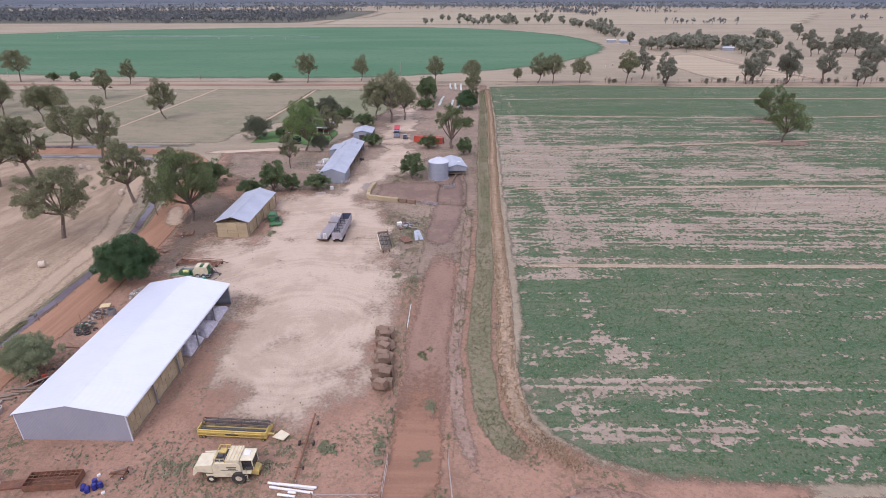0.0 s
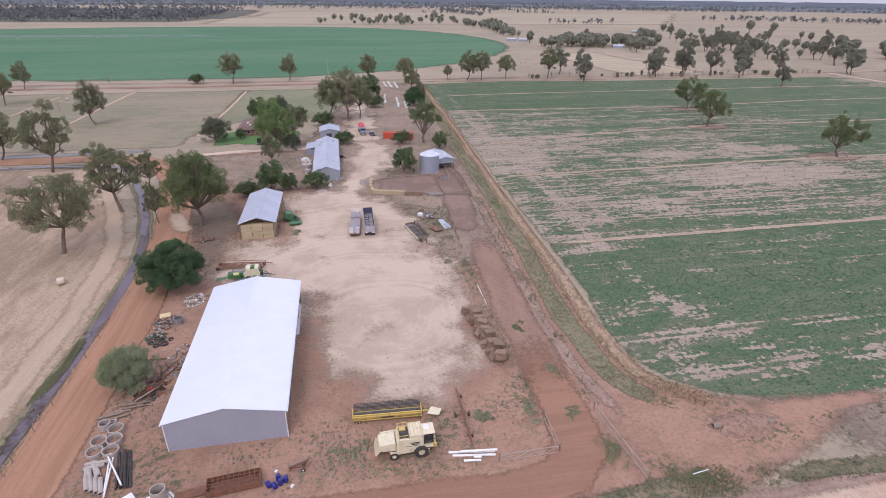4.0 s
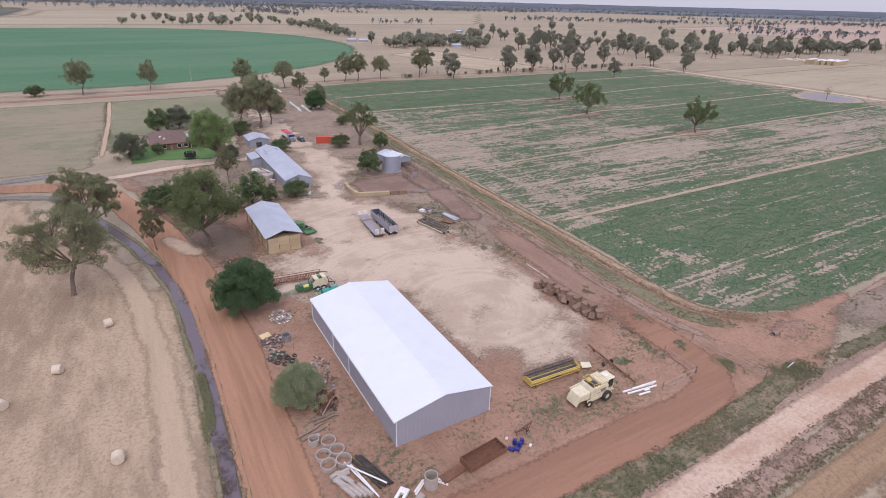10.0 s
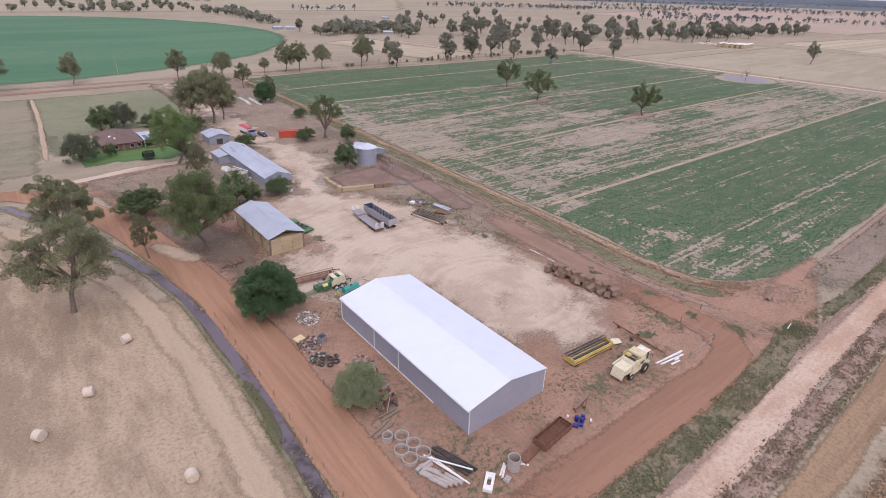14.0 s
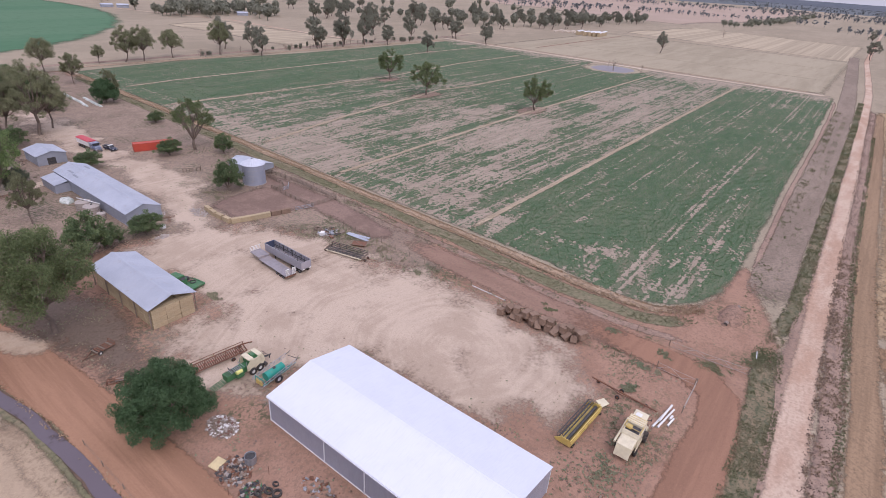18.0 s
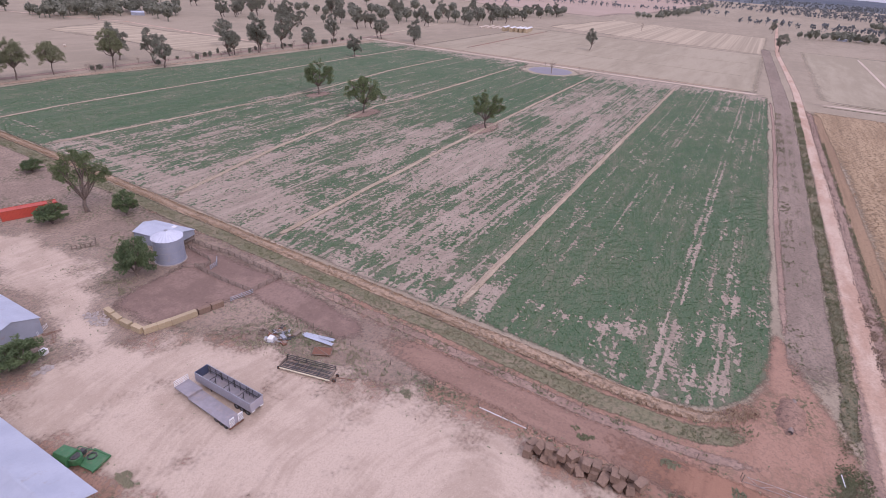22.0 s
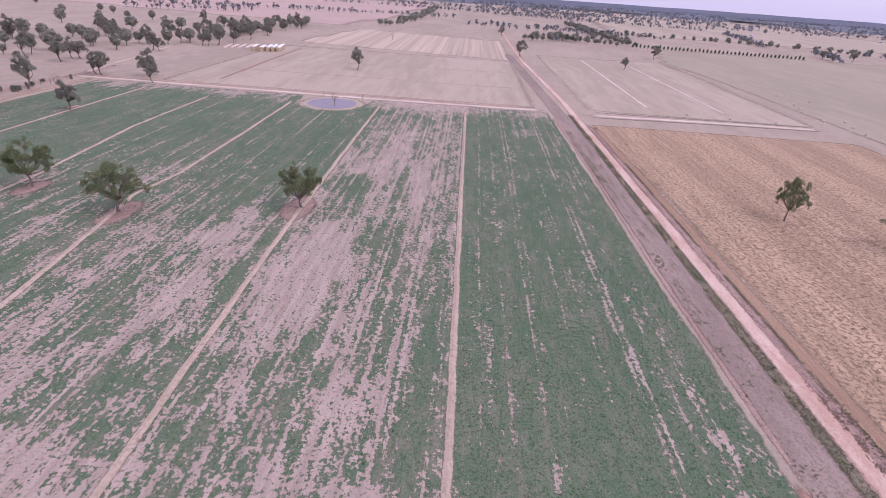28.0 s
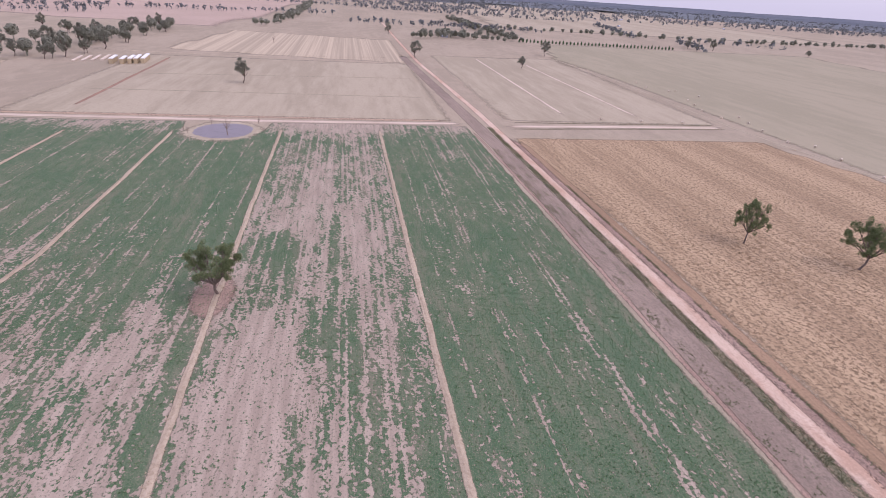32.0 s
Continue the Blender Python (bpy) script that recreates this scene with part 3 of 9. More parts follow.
m_dam = water_material("dam_water", (0.135, 0.113, 0.118), (0.175, 0.148, 0.155), 0.3)

# ---- the ground, paddocks and roads ----
ground = solo("ground", mesh_of("ground", [(-5200, -5200, 0), (5200, -5200, 0), (5200, 5200, 0), (-5200, 5200, 0)], [(0, 1, 2, 3)], m_ground), None, None, "dry straw-coloured farmland reaching the horizon", "ground", "", "structure")

Z1, Z2, Z3, Z4, Z5 = 0.02, 0.04, 0.06, 0.08, 0.10
patch("stubble_paddock", [(-400, 20), (-80, 20), (-79.5, 90), (-81, 115), (-90, 140), (-100, 165), (-112, 189), (-130, 192), (-400, 192)], Z1, m_stubble, 1.5, 0.8, 5, "mown hay paddock with round bales on it", "field")
patch("grazed_paddock", [(-89.6, 226), (-88, 353), (-27, 354), (-27, 300), (-34, 276), (-46, 264), (-78, 262), (-86, 246)], Z1, m_nw, 3, 1.0, 5, "grazed paddock of thin greyish grass", "field")
patch("grazed_paddock", [(-400, 216), (-93, 216), (-90.6, 250), (-89, 353), (-400, 350)], Z1, m_nw_dry, 3, 1.0, 6, "grazed paddock of thin greyish grass", "field")
patch("lucerne_field", [(11.6, 63), (11.6, 70), (12.8, 82), (14.2, 100), (14.6, 118), (16, 160), (18.7, 221), (22, 297), (24, 366), (85, 374), (172, 366), (275, 366), (352, 366), (352, 222), (336, 219), (318, 213), (312, 197), (317, 182), (334, 175), (352, 173), (353, 53.4), (300, 52.4), (190, 50.8), (127, 49.8), (88, 49.1), (60, 48.3), (40, 48.3), (28, 49), (20, 51.8), (14.4, 56.6)], Z1, m_crop, 2.4, 0.7, 4, "green lucerne field with bare streaks between banks", "field", extra=(stand_of_crop, 1.4, 0.6))
patch("ripe_field", [(30, 20.5), (60, 23.5), (110, 24.2), (180, 25), (250, 26.5), (323, 28), (326, -136), (242, -153), (150, -168), (30, -176)], Z1, m_gold, 2.0, 0.6, 6, "golden standing stubble in drilled rows", "field")
patch("fallow_field", [(-140, 18.3), (-20, 18.8), (29.4, 20.8), (29.4, -176), (-140, -176)], Z1, m_brown, 2.0, 0.6, 6, "brown cut stubble in drilled rows", "field")
pivot = [(-120 + 300 * math.cos(a) * (2.2 if math.cos(a) < 0 else 1.0), 740 + (360 if math.sin(a) > 0 else 335) * math.sin(a)) for a in np.linspace(0, 2 * math.pi, 60, endpoint=False)]
patch("pivot_field", pivot, Z1, m_pivot, 20, 2, 12, "lush green circle under a centre pivot", "field", size=60)
patch("far_paddock", [(368, 330), (368, 62), (640, 62), (640, 330)], Z1, m_farpale, 6, 0.8, 10, "pale mown paddock beyond the field", "field")
patch("far_paddock", [(690, 330), (645, 62), (905, 62), (960, 300)], Z1, m_farstrip, 6, 0.8, 12, "striped pale stubble paddock", "field")
patch("far_paddock", [(372, 20), (372, -140), (740, -146), (730, 26), (560, 20)], Z1, m_farpale, 6, 0.8, 10, "pale mown paddock beside the dirt road", "field")
patch("far_paddock", [(250, -162), (760, -150), (960, -200), (960, -720), (250, -620)], Z1, m_fargrey, 6, 1, 14, "grey dry grazing paddock with round bales", "field")
patch("far_paddock", [(1000, 330), (2600, 250), (2600, 1300), (1150, 1000)], Z1, m_farpink, 10, 3, 40, "pinkish ploughed paddock far off", "field")
patch("far_paddock", [(190, 390), (175, 560), (240, 580), (250, 480), (262, 405)], Z1, m_farstrip, 6, 1, 10, "pale stubble corner by the white track", "field")
patch("far_paddock", [(1300, -250), (3500, -300), (3500, -1300), (1300, -1200)], Z1, m_farpale, 10, 4, 50, "pale paddock far off", "field")
patch("far_paddock", [(-300, 1180), (700, 1180), (1300, 2100), (-200, 2100)], Z1, m_farpale, 10, 4, 50, "pale paddock far off", "field")

patch("farmyard_earth", [(-72, 38.5), (-69.5, 88), (-72, 120), (-76, 150), (-84, 185), (-88, 202), (-46, 208), (-44, 235), (-30, 300), (-30, 372), (22, 372), (20, 300), (14, 215), (10, 150), (9.5, 100), (10, 64), (12, 57), (18, 52.6), (28, 48.6), (44, 48.2), (46, 45.6), (34, 43.4), (24, 38.6), (14, 35.6), (-30, 37)], Z2, m_yardearth, 3.5, 1.0, 2.5, "reddish bare earth of the farmyard", "ground")
patch("north_yard_earth", [(-46, 158), (-66, 160), (-80, 182), (-84, 200), (-52, 204), (-44, 235), (-30, 300), (-30, 370), (20, 370), (18.5, 300), (12.5, 215), (9, 150), (4, 112), (-6, 100), (-14, 104), (-16, 130), (-22, 146), (-36, 152)], Z2 + 0.008, m_northearth, 9.0, 2.5, 2.5, "greyish bare earth with litter and dry weeds", "ground")
patch("gravel_yard", [(-31, 58.5), (-21, 58.5), (-14, 65), (-11, 82), (-11.4, 98), (-13.5, 111), (-14.6, 128), (-19, 143), (-26.5, 150), (-25.5, 160), (-22.5, 166), (-17.0, 174), (-12.5, 184), (-11.5, 196), (-14.5, 208), (-17, 228), (-15.5, 262), (-18, 300), (-19.5, 372), (-24.5, 372), (-24, 310), (-29, 262), (-33, 236), (-30, 205), (-32, 178), (-34, 158), (-45, 156), (-52, 150), (-47, 128), (-47, 119), (-60, 119), (-63, 110), (-62, 99), (-55, 95), (-43, 92), (-40, 76), (-35, 65)], Z3, m_gravel, 13.0, 2.0, 1.5, "pale compacted gravel of the farmyard", "ground")
band("red_lane", [(-4.6, 40), (-4.2, 47), (-3.8, 62), (-3.1, 82), (-2.2, 100), (-1.8, 110), (-1.4, 122)], 8.0, Z3 + 0.01, m_lane, 2.2, 0.4, 3, 0.03, "reddish-brown dirt lane beside the field", "road", 9.0, 7)
band("grey_track", [(7.5, 46), (3.6, 50), (2.2, 56), (1.2, 64), (1.0, 74), (1.8, 86), (2.6, 100), (5, 140)], 2.4, Z3 + 0.02, m_edge, 0.9, 0.3, 3, 0, "narrow brown wheel track beside the lane", "road")
band("grass_gutter", [(13.4, 50.6), (10.6, 51.8), (8.2, 54.4), (6.2, 58.5), (5.4, 65), (5.2, 74), (5.8, 86), (7.2, 100), (9.6, 140), (11.0, 181), (14.5, 260), (19.0, 352)], 4.4, Z3 + 0.03, m_greenverge, 1.0, 0.4, 3, -0.02, "shallow gutter with green grass along the field", "ground")
band("dry_grass_bank", [(18.0, 50.2), (13.6, 53.4), (10.8, 57.8), (9.4, 64), (9.4, 72), (10.2, 82), (11.0, 100), (13.4, 160), (15.5, 200), (18.5, 260), (22.0, 355)], 3.2, Z3 + 0.04, m_verge_y, 0.8, 0.5, 3, 0.35, "low bank of tawny dry grass along the field", "ground")
band("red_road", [(-73.5, 20), (-73.0, 45), (-72.6, 66), (-72.4, 90), (-73.0, 108), (-75.8, 128), (-79.2, 148), (-84.6, 168), (-90.5, 185), (-101, 197.5), (-117, 202.6), (-150, 202.4), (-250, 200.6), (-400, 199)], 8.6, Z3 + 0.05, m_road, 0.9, 0.3, 3, 0.1, "orange-red gravel farm road", "road")
band("red_road", [(-77, 40.6), (-54, 40.4), (-30, 39.9), (-16, 39.9), (-8.5, 41.2), (-5, 45), (-4, 52), (-3.9, 64), (-3.5, 80)], 7.4, Z3 + 0.07, m_road_ew, 1.4, 0.3, 3, 0.06, "orange-red gravel farm road", "road", 9.0, 9)
band("west_track", [(-84, 20), (-83.6, 60), (-83.8, 95), (-87, 125), (-96, 150), (-108, 180)], 5.0, Z2, m_track, 2.2, 0.6, 4, 0, "faint pale wheel track in the stubble", "road")
band("verge", [(-150, 34.2), (-60, 34.4), (-20, 34.9), (-4, 35.6), (4, 36.4), (12, 37.2)], 4.8, Z2 + 0.01, m_verge, 1.4, 0.6, 3, 0.08, "rank green and straw verge", "ground")
band("verge", [(15, 37.0), (24, 36.2), (33, 35.6), (60, 35.7), (100, 36.1), (160, 36.6), (250, 37.2), (350, 38.6)], 3.2, Z2 + 0.01, m_verge, 1.4, 0.6, 3, 0.08, "rank green and straw verge", "ground")
band("grey_road", [(21, 40.6), (34, 41.2), (50, 41.8), (90, 42.2), (200, 43.0), (300, 44.4), (352, 46), (450, 50), (560, 55), (720, 62)], 9.6, Z3, m_mud, 1.2, 0.3, 4, 0.02, "grey dried-mud stock track", "road", 9.0, 6)
band("field_edge_track", [(36, 46.2), (60, 46.4), (110, 47.6), (200, 48.6), (300, 50.4), (346, 52)], 1.8, Z3 + 0.012, m_edge, 1.0, 0.4, 4, 0.02, "bare pinkish strip along the field's edge", "road", 14.0, 5)
band("road_shoulder", [(-400, 29.4), (-40, 30.6), (-10, 31.8), (10, 32.6), (30, 32.6), (70, 32.4), (120, 32.4)], 6.4, Z3 + 0.005, m_edge, 2.0, 0.6, 4, 0.03, "pinkish weedy shoulder of the dirt road", "road", 12.0, 6)
band("pale_road", [(-400, 28.5), (-40, 29.4), (-10, 30.6), (10, 31.3), (30, 31.5), (64, 31.8), (104, 32.2), (138, 32.6), (200, 33.2), (310, 34.8), (388, 36), (500, 40.5), (660, 48), (915, 50), (1400, 50)], 5.2, Z3 + 0.02, m_pale, 1.6, 0.25, 4, 0.08, "pale pinkish dirt road", "road", 40.0)
band("south_track", [(-400, 20.5), (-60, 20.9), (-20, 21.2), (0, 21.9), (30, 23.6), (70, 25.0), (110, 25.2), (200, 26.2), (324, 28.4)], 5.0, Z2 + 0.01, m_tan, 1.4, 0.4, 4, 0.02, "ochre wheel track beside the field", "road", 14.0, 5)
band("south_verge", [(-400, 25), (-30, 25.8), (0, 26.6), (40, 28.0), (75, 28.6), (130, 29.0), (322, 31.2)], 3.6, Z2 + 0.02, m_edge, 1.4, 0.6, 4, 0.15, "dry weedy verge with a shallow drain", "ground")
for line in ([(11.5, 107.1), (57, 107.6), (119, 108), (200, 108.6), (341, 109.5)], [(13.5, 160), (61, 161.8), (112, 163.6), (220, 165), (340, 166)],
             [(15.5, 200), (70, 212), (120, 219), (150, 224), (176, 220.5), (250, 221), (332, 222.7)], [(20, 271), (28, 272), (158, 267.5), (240, 276), (332, 276)], [(22, 316), (54, 320), (255, 324), (345, 325)]):
    band("check_bank", line, 2.0, Z2 + 0.03, m_bank, 0.6, 0.3, 4, 0.2, "straw-coloured irrigation bank across the field", "bank")
band("north_road", [(-400, 386), (-160, 390), (-22, 389), (30, 389), (120, 389), (300, 388), (420, 392)], 5.5, Z2, m_edge, 1.4, 0.5, 6, 0.05, "reddish dirt road across the paddocks", "road")
band("north_bank", [(-400, 372), (-105, 372), (-22, 377)], 7, Z2, m_red, 1.5, 0.5, 6, 0.2, "low bank of bare red earth", "bank")
band("north_bank", [(23, 378), (110, 376), (290, 374), (360, 372)], 6, Z2, m_verge_y, 1.5, 0.8, 6, 0.2, "low bank of dry grass at the field's end", "bank")
band("east_road", [(360, 395), (359, 329), (358, 247), (356, 177), (359, 62), (358, 50)], 6.0, Z2 + 0.01, m_sandroad, 1.4, 0.4, 6, 0.05, "pale dirt road across the paddock's end", "road")
band("east_verge", [(366, 395), (366, 60)], 5, Z1 + 0.01, m_verge_y, 1.2, 0.5, 6, 0.1, "dry grass verge along the road", "ground")
band("east_verge", [(347, 30), (354, -56), (358, -142)], 3.0, Z1 + 0.01, m_verge, 1.0, 0.5, 6, 0.1, "dark weedy verge along the stubble", "ground")
band("east_verge", [(366, 24), (368, -56), (370, -140)], 2.6, Z1 + 0.01, m_verge, 1.0, 0.5, 6, 0.1, "dark weedy verge along the paddock", "ground")
band("east_road", [(354, 31), (360, -56), (363, -142)], 6.0, Z2, m_sandroad, 1.0, 0.4, 6, 0.05, "pale dirt road along the stubble", "road")
band("fence_track", [(200, -158), (268, -154), (364, -146), (588, -155), (752, -146)], 3.5, Z2, m_farpale, 1.0, 0.4, 6, 0.02, "pale strip of ground along a fence", "road")
for line in ([(388, -28), (722, -32)], [(387, -86), (684, -85)]):
    band("check_bank", line, 3.0, Z2 + 0.01, m_sandroad, 0.8, 0.3, 8, 0.15, "pale irrigation bank across the paddock", "bank")
band("white_track", [(196, 740), (224, 657), (255, 580), (256, 480), (262, 410), (268, 392)], 4.0, Z2 + 0.02, m_pale, 1.0, 0.4, 8, 0.05, "white gravel track to the far farm", "road")
band("house_drive", [(-98, 201), (-84, 203), (-70, 206), (-50, 206), (-30, 210)], 4.5, Z3 + 0.02, m_gravel, 1.0, 0.5, 3, 0.03, "pale gravel drive to the farmhouse", "road")
band("paddock_track", [(-91.5, 226), (-90, 255), (-88.2, 300), (-87.4, 358)], 2.2, Z2, m_track, 1.0, 0.4, 4, 0.02, "pale wheel track between the paddocks", "road")
for line in ([(-187, 220), (-186.5, 300), (-187, 350)], [(-153, 222), (-152.5, 290), (-151.5, 366)]):
    band("paddock_track", line, 2.4, Z2, m_track, 1.2, 0.5, 4, 0.02, "pale wheel track across the paddock", "road")
patch("lawn", [(-82, 216), (-73, 217.5), (-57, 212.5), (-50, 218), (-49, 231), (-52, 240), (-62, 240), (-76, 242), (-84, 232)], Z4, m_lawn, 1.2, 0.5, 2, "watered bright green house lawn", "lawn")

# the irrigation channel: a cut edge of damp earth with water lying in it
channel = [(-78.7, 20), (-78.6, 45), (-78.2, 58), (-77.8, 72), (-77.6, 84), (-77.8, 98), (-78.6, 112), (-81.4, 128), (-85.4, 142), (-91, 158), (-97, 173), (-104, 188), (-114, 193), (-132, 194.5), (-180, 194.4)]
m_wetbank = soil("wet_bank", (0.17, 0.115, 0.085), (0.13, 0.09, 0.065), (0.1, 0.08, 0.05), 0.1, 0.5, 2.0, 0.3)
band("channel_bank", channel, 4.0, Z3 + 0.06, m_greenverge, 1.0, 0.3, 2.5, 0, "grassy bank of the irrigation channel", "bank")
band("channel_bed", channel, 2.2, Z4 + 0.06, m_wetbank, 0.5, 0.4, 2.0, -0.02, "damp grey mud of the channel", "bank")
water = band("channel_water", channel, 1.5, Z4 + 0.09, m_water, 0.3, 0.5, 2.0, 0, "still muddy water in the irrigation channel", "water", 5.0)
band("channel_water", [(-400, 206), (-180, 207.5), (-120, 211), (-106, 212)], 2.2, Z3, m_water, 0.3, 0.5, 4, 0, "still muddy water in the cross channel", "water")
band("channel_bank", [(-400, 206), (-180, 207.5), (-120, 211), (-100, 213)], 5.5, Z2, m_greenverge, 1.2, 0.5, 4, 0, "grassy bank of the cross channel", "bank")
# the dam: a ring bank of bare earth round a shallow pool
dam = [(331 + 16 * math.cos(a), 197 + 15 * math.sin(a)) for a in np.linspace(0, 2 * math.pi, 28, endpoint=False)]
patch("dam_bank", [(331 + 1.4 * (x - 331), 197 + 1.4 * (y - 197)) for x, y in dam], Z2, m_farpale, 9, 3.0, 2, "bare earth rim of the dam", "bank")
patch("dam_water", dam, Z3, m_dam, 0.5, 0.8, 0.8, "still greyish water in the small dam", "water")

for x, y, r in ((134.7, 220.1, 9), (150.5, 260.7, 7), (151.3, 165.2, 9), (270, 328, 5)):
    patch("bare_patch", [(x - 1 + 1.3 * r * math.cos(a), y - 0.5 + 0.6 * r * math.sin(a)) for a in np.linspace(0, 2 * math.pi, 14, endpoint=False)], Z2 + 0.05, m_edge, 4.0, 1.4, 1.5, "bare reddish earth under a field tree", "ground")
patch("pen_earth", [(-23, 163), (-17.8, 165.5), (-9, 166), (-5.4, 165.8), (-1, 173), (3.2, 173), (4.4, 162), (3.8, 144.4), (2.0, 128), (0.6, 119), (-3.5, 117), (-7.0, 121), (-6.2, 130), (-4.8, 144), (-10.4, 147.4), (-23, 150.5)], Z3 + 0.1, m_pen, 4.0, 0.9, 1.5, "dark trampled earth of the sheep yards", "ground")
m_sand = soil("washed_sand", (0.52, 0.40, 0.29), (0.45, 0.33, 0.23), (0.4, 0.29, 0.2), 0.1, 0.5, 2.6, 0.1, rag=0.1)
m_litter = soil("leaf_litter_earth", (0.23, 0.165, 0.125), (0.175, 0.13, 0.1), (0.12, 0.1, 0.07), 0.08, 0.35, 1.8, 0.4)
patch("litter_ground", [(-68, 106), (-61.5, 107), (-61, 118), (-59, 132), (-62, 146), (-74, 158), (-78, 150), (-72, 132), (-68.5, 118)], Z2 + 0.04, m_litter, 10.0, 2.0, 2, "dark litter-strewn earth under the gum", "ground")
patch("sand_patch", [(-79.5, 142), (-77, 143), (-73.5, 137), (-70.5, 129.5), (-72.5, 127.5), (-75.5, 130), (-78, 136)], Z3 + 0.21, m_sand, 3.0, 0.6, 1.2, "pale washed sand across the farm road", "ground")
for line in ([(445, 320), (446, 64)], [(516, 320), (540, 64)]):
    band("fence_track", line, 2.2, Z2, m_fargrey, 0.8, 0.4, 8, 0.1, "faint dark fence line across the paddock", "road", 30.0)
band("fence_track", [(668, 400), (653, 262), (691, 74)], 4, Z2, m_farstrip, 1.2, 0.4, 8, 0.05, "pale track between two paddocks", "road", 30.0)
band("fence_track", [(381, 296), (630, 303)], 3, Z2 + 0.01, m_red, 1.0, 0.4, 8, 0.05, "reddish fence track across the paddock", "road", 30.0)
band("fence_track", [(366, 390), (576, 424)], 5, Z2, m_farstrip, 1.4, 0.5, 8, 0.05, "pale track along the gums", "road", 30.0)


# ---- materials of things ----
m_roof_new = sheet_metal("new_zinc_roof", (0.80, 0.82, 0.87), (0.77, 0.79, 0.84), "Y", 0.2, 0.36, None, 0.55, 0.012)
m_wall_grey = sheet_metal("grey_wall_sheeting", (0.324, 0.324, 0.373), (0.297, 0.302, 0.351), "Y", 0.2, 0.45)
m_wall_grey_x = sheet_metal("grey_end_sheeting", (0.335, 0.335, 0.383), (0.308, 0.313, 0.362), "X", 0.2, 0.45)
m_trim = plain("white_trim", (0.72, 0.73, 0.75), (0.66, 0.67, 0.7), 2, 0.45)
m_roof_old = sheet_metal("weathered_zinc_roof", (0.475, 0.505, 0.57), (0.405, 0.435, 0.5), "Y", 0.08, 0.42, (0.36, 0.33, 0.33))
m_wall_old = sheet_metal("weathered_zinc_wall", (0.33, 0.35, 0.40), (0.27, 0.29, 0.33), "Y", 0.08, 0.5, (0.28, 0.22, 0.19))
m_silo = sheet_metal("corrugated_silo", (0.33, 0.35, 0.41), (0.28, 0.30, 0.36), "Z", 0.09, 0.4, (0.4, 0.36, 0.34))
m_steel = plain("galvanised_steel", (0.42, 0.43, 0.45), (0.33, 0.34, 0.36), 3, 0.45, 0.6, (0.25, 0.2, 0.17))
m_rust = plain("rusty_steel", (0.23, 0.105, 0.06), (0.15, 0.075, 0.05), 3, 0.85, 0.0, (0.09, 0.06, 0.05), 0.5, 0.3)
m_bag = plain("grimy_white_film", (0.66, 0.68, 0.64), (0.36, 0.4, 0.34), 0.8, 0.5, 0.0, (0.3, 0.27, 0.2), 0.6, 0.4)
m_dark = plain("dark_steel", (0.05, 0.05, 0.055), (0.09, 0.085, 0.08), 3, 0.6, 0.2, (0.2, 0.15, 0.11))
m_rubber = plain("dusty_rubber", (0.035, 0.034, 0.034), (0.07, 0.06, 0.052), 4, 0.85, 0.0, (0.18, 0.13, 0.1), 0.4)
m_cream = plain("cream_paint", (0.700, 0.632, 0.456), (0.620, 0.551, 0.384), 1.2, 0.45, 0.0, (0.360, 0.275, 0.216), 0.45)
m_yellow = plain("yellow_paint", (0.627, 0.461, 0.135), (0.532, 0.392, 0.120), 1.5, 0.5, 0.0, (0.304, 0.225, 0.180), 0.5)
m_green = plain("green_paint", (0.045, 0.15, 0.06), (0.06, 0.19, 0.08), 1.5, 0.5, 0.0, (0.2, 0.17, 0.11), 0.45)
m_teal = plain("teal_paint", (0.02, 0.27, 0.20), (0.03, 0.32, 0.25), 1.5, 0.45, 0.0, (0.2, 0.2, 0.15), 0.35)
m_red_paint = plain("faded_red_paint", (0.450, 0.081, 0.050), (0.378, 0.068, 0.045), 0.8, 0.5, 0.0, (0.297, 0.144, 0.099), 0.4)
m_glass = plain("dark_glass", (0.02, 0.024, 0.028), (0.03, 0.034, 0.04), 1, 0.08, 0.0, None, 0, 0.0, 0.8)
m_white = plain("white_paint", (0.78, 0.77, 0.75), (0.70, 0.69, 0.67), 2, 0.4, 0.0, (0.5, 0.42, 0.36), 0.35)
m_wood = plain("weathered_timber", (0.27, 0.21, 0.16), (0.2, 0.155, 0.12), 4, 0.85, 0.0, (0.12, 0.095, 0.08), 0.4, 0.3)
m_concrete = plain("grey_concrete", (0.42, 0.37, 0.33), (0.35, 0.31, 0.28), 3, 0.9, 0.0, (0.3, 0.22, 0.17), 0.5, 0.3)
m_hay = plain("fresh_straw", (0.50, 0.40, 0.26), (0.43, 0.34, 0.215), 5, 0.95, 0.0, (0.34, 0.24, 0.1), 0.4, 0.6, 0.1, 0.35)
m_oldhay = plain("weathered_straw", (0.295, 0.203, 0.146), (0.225, 0.156, 0.114), 4, 0.95, 0.0, (0.107, 0.076, 0.054), 0.5, 0.6, 0.1, 0.35)
m_bale = plain("wrapped_hay", (0.62, 0.53, 0.43), (0.54, 0.45, 0.36), 4, 0.9, 0.0, (0.42, 0.32, 0.24), 0.4, 0.4, 0.1)
m_floor = soil("shed_floor", (0.33, 0.24, 0.17), (0.28, 0.2, 0.145), (0.2, 0.15, 0.11), 0.1, 0.5, 3, 0.4, fade=False)
m_bark = plain("gum_bark", (0.2, 0.15, 0.115), (0.13, 0.1, 0.08), 2.5, 0.9, 0.0, (0.12, 0.095, 0.08), 0.55, 0.4)
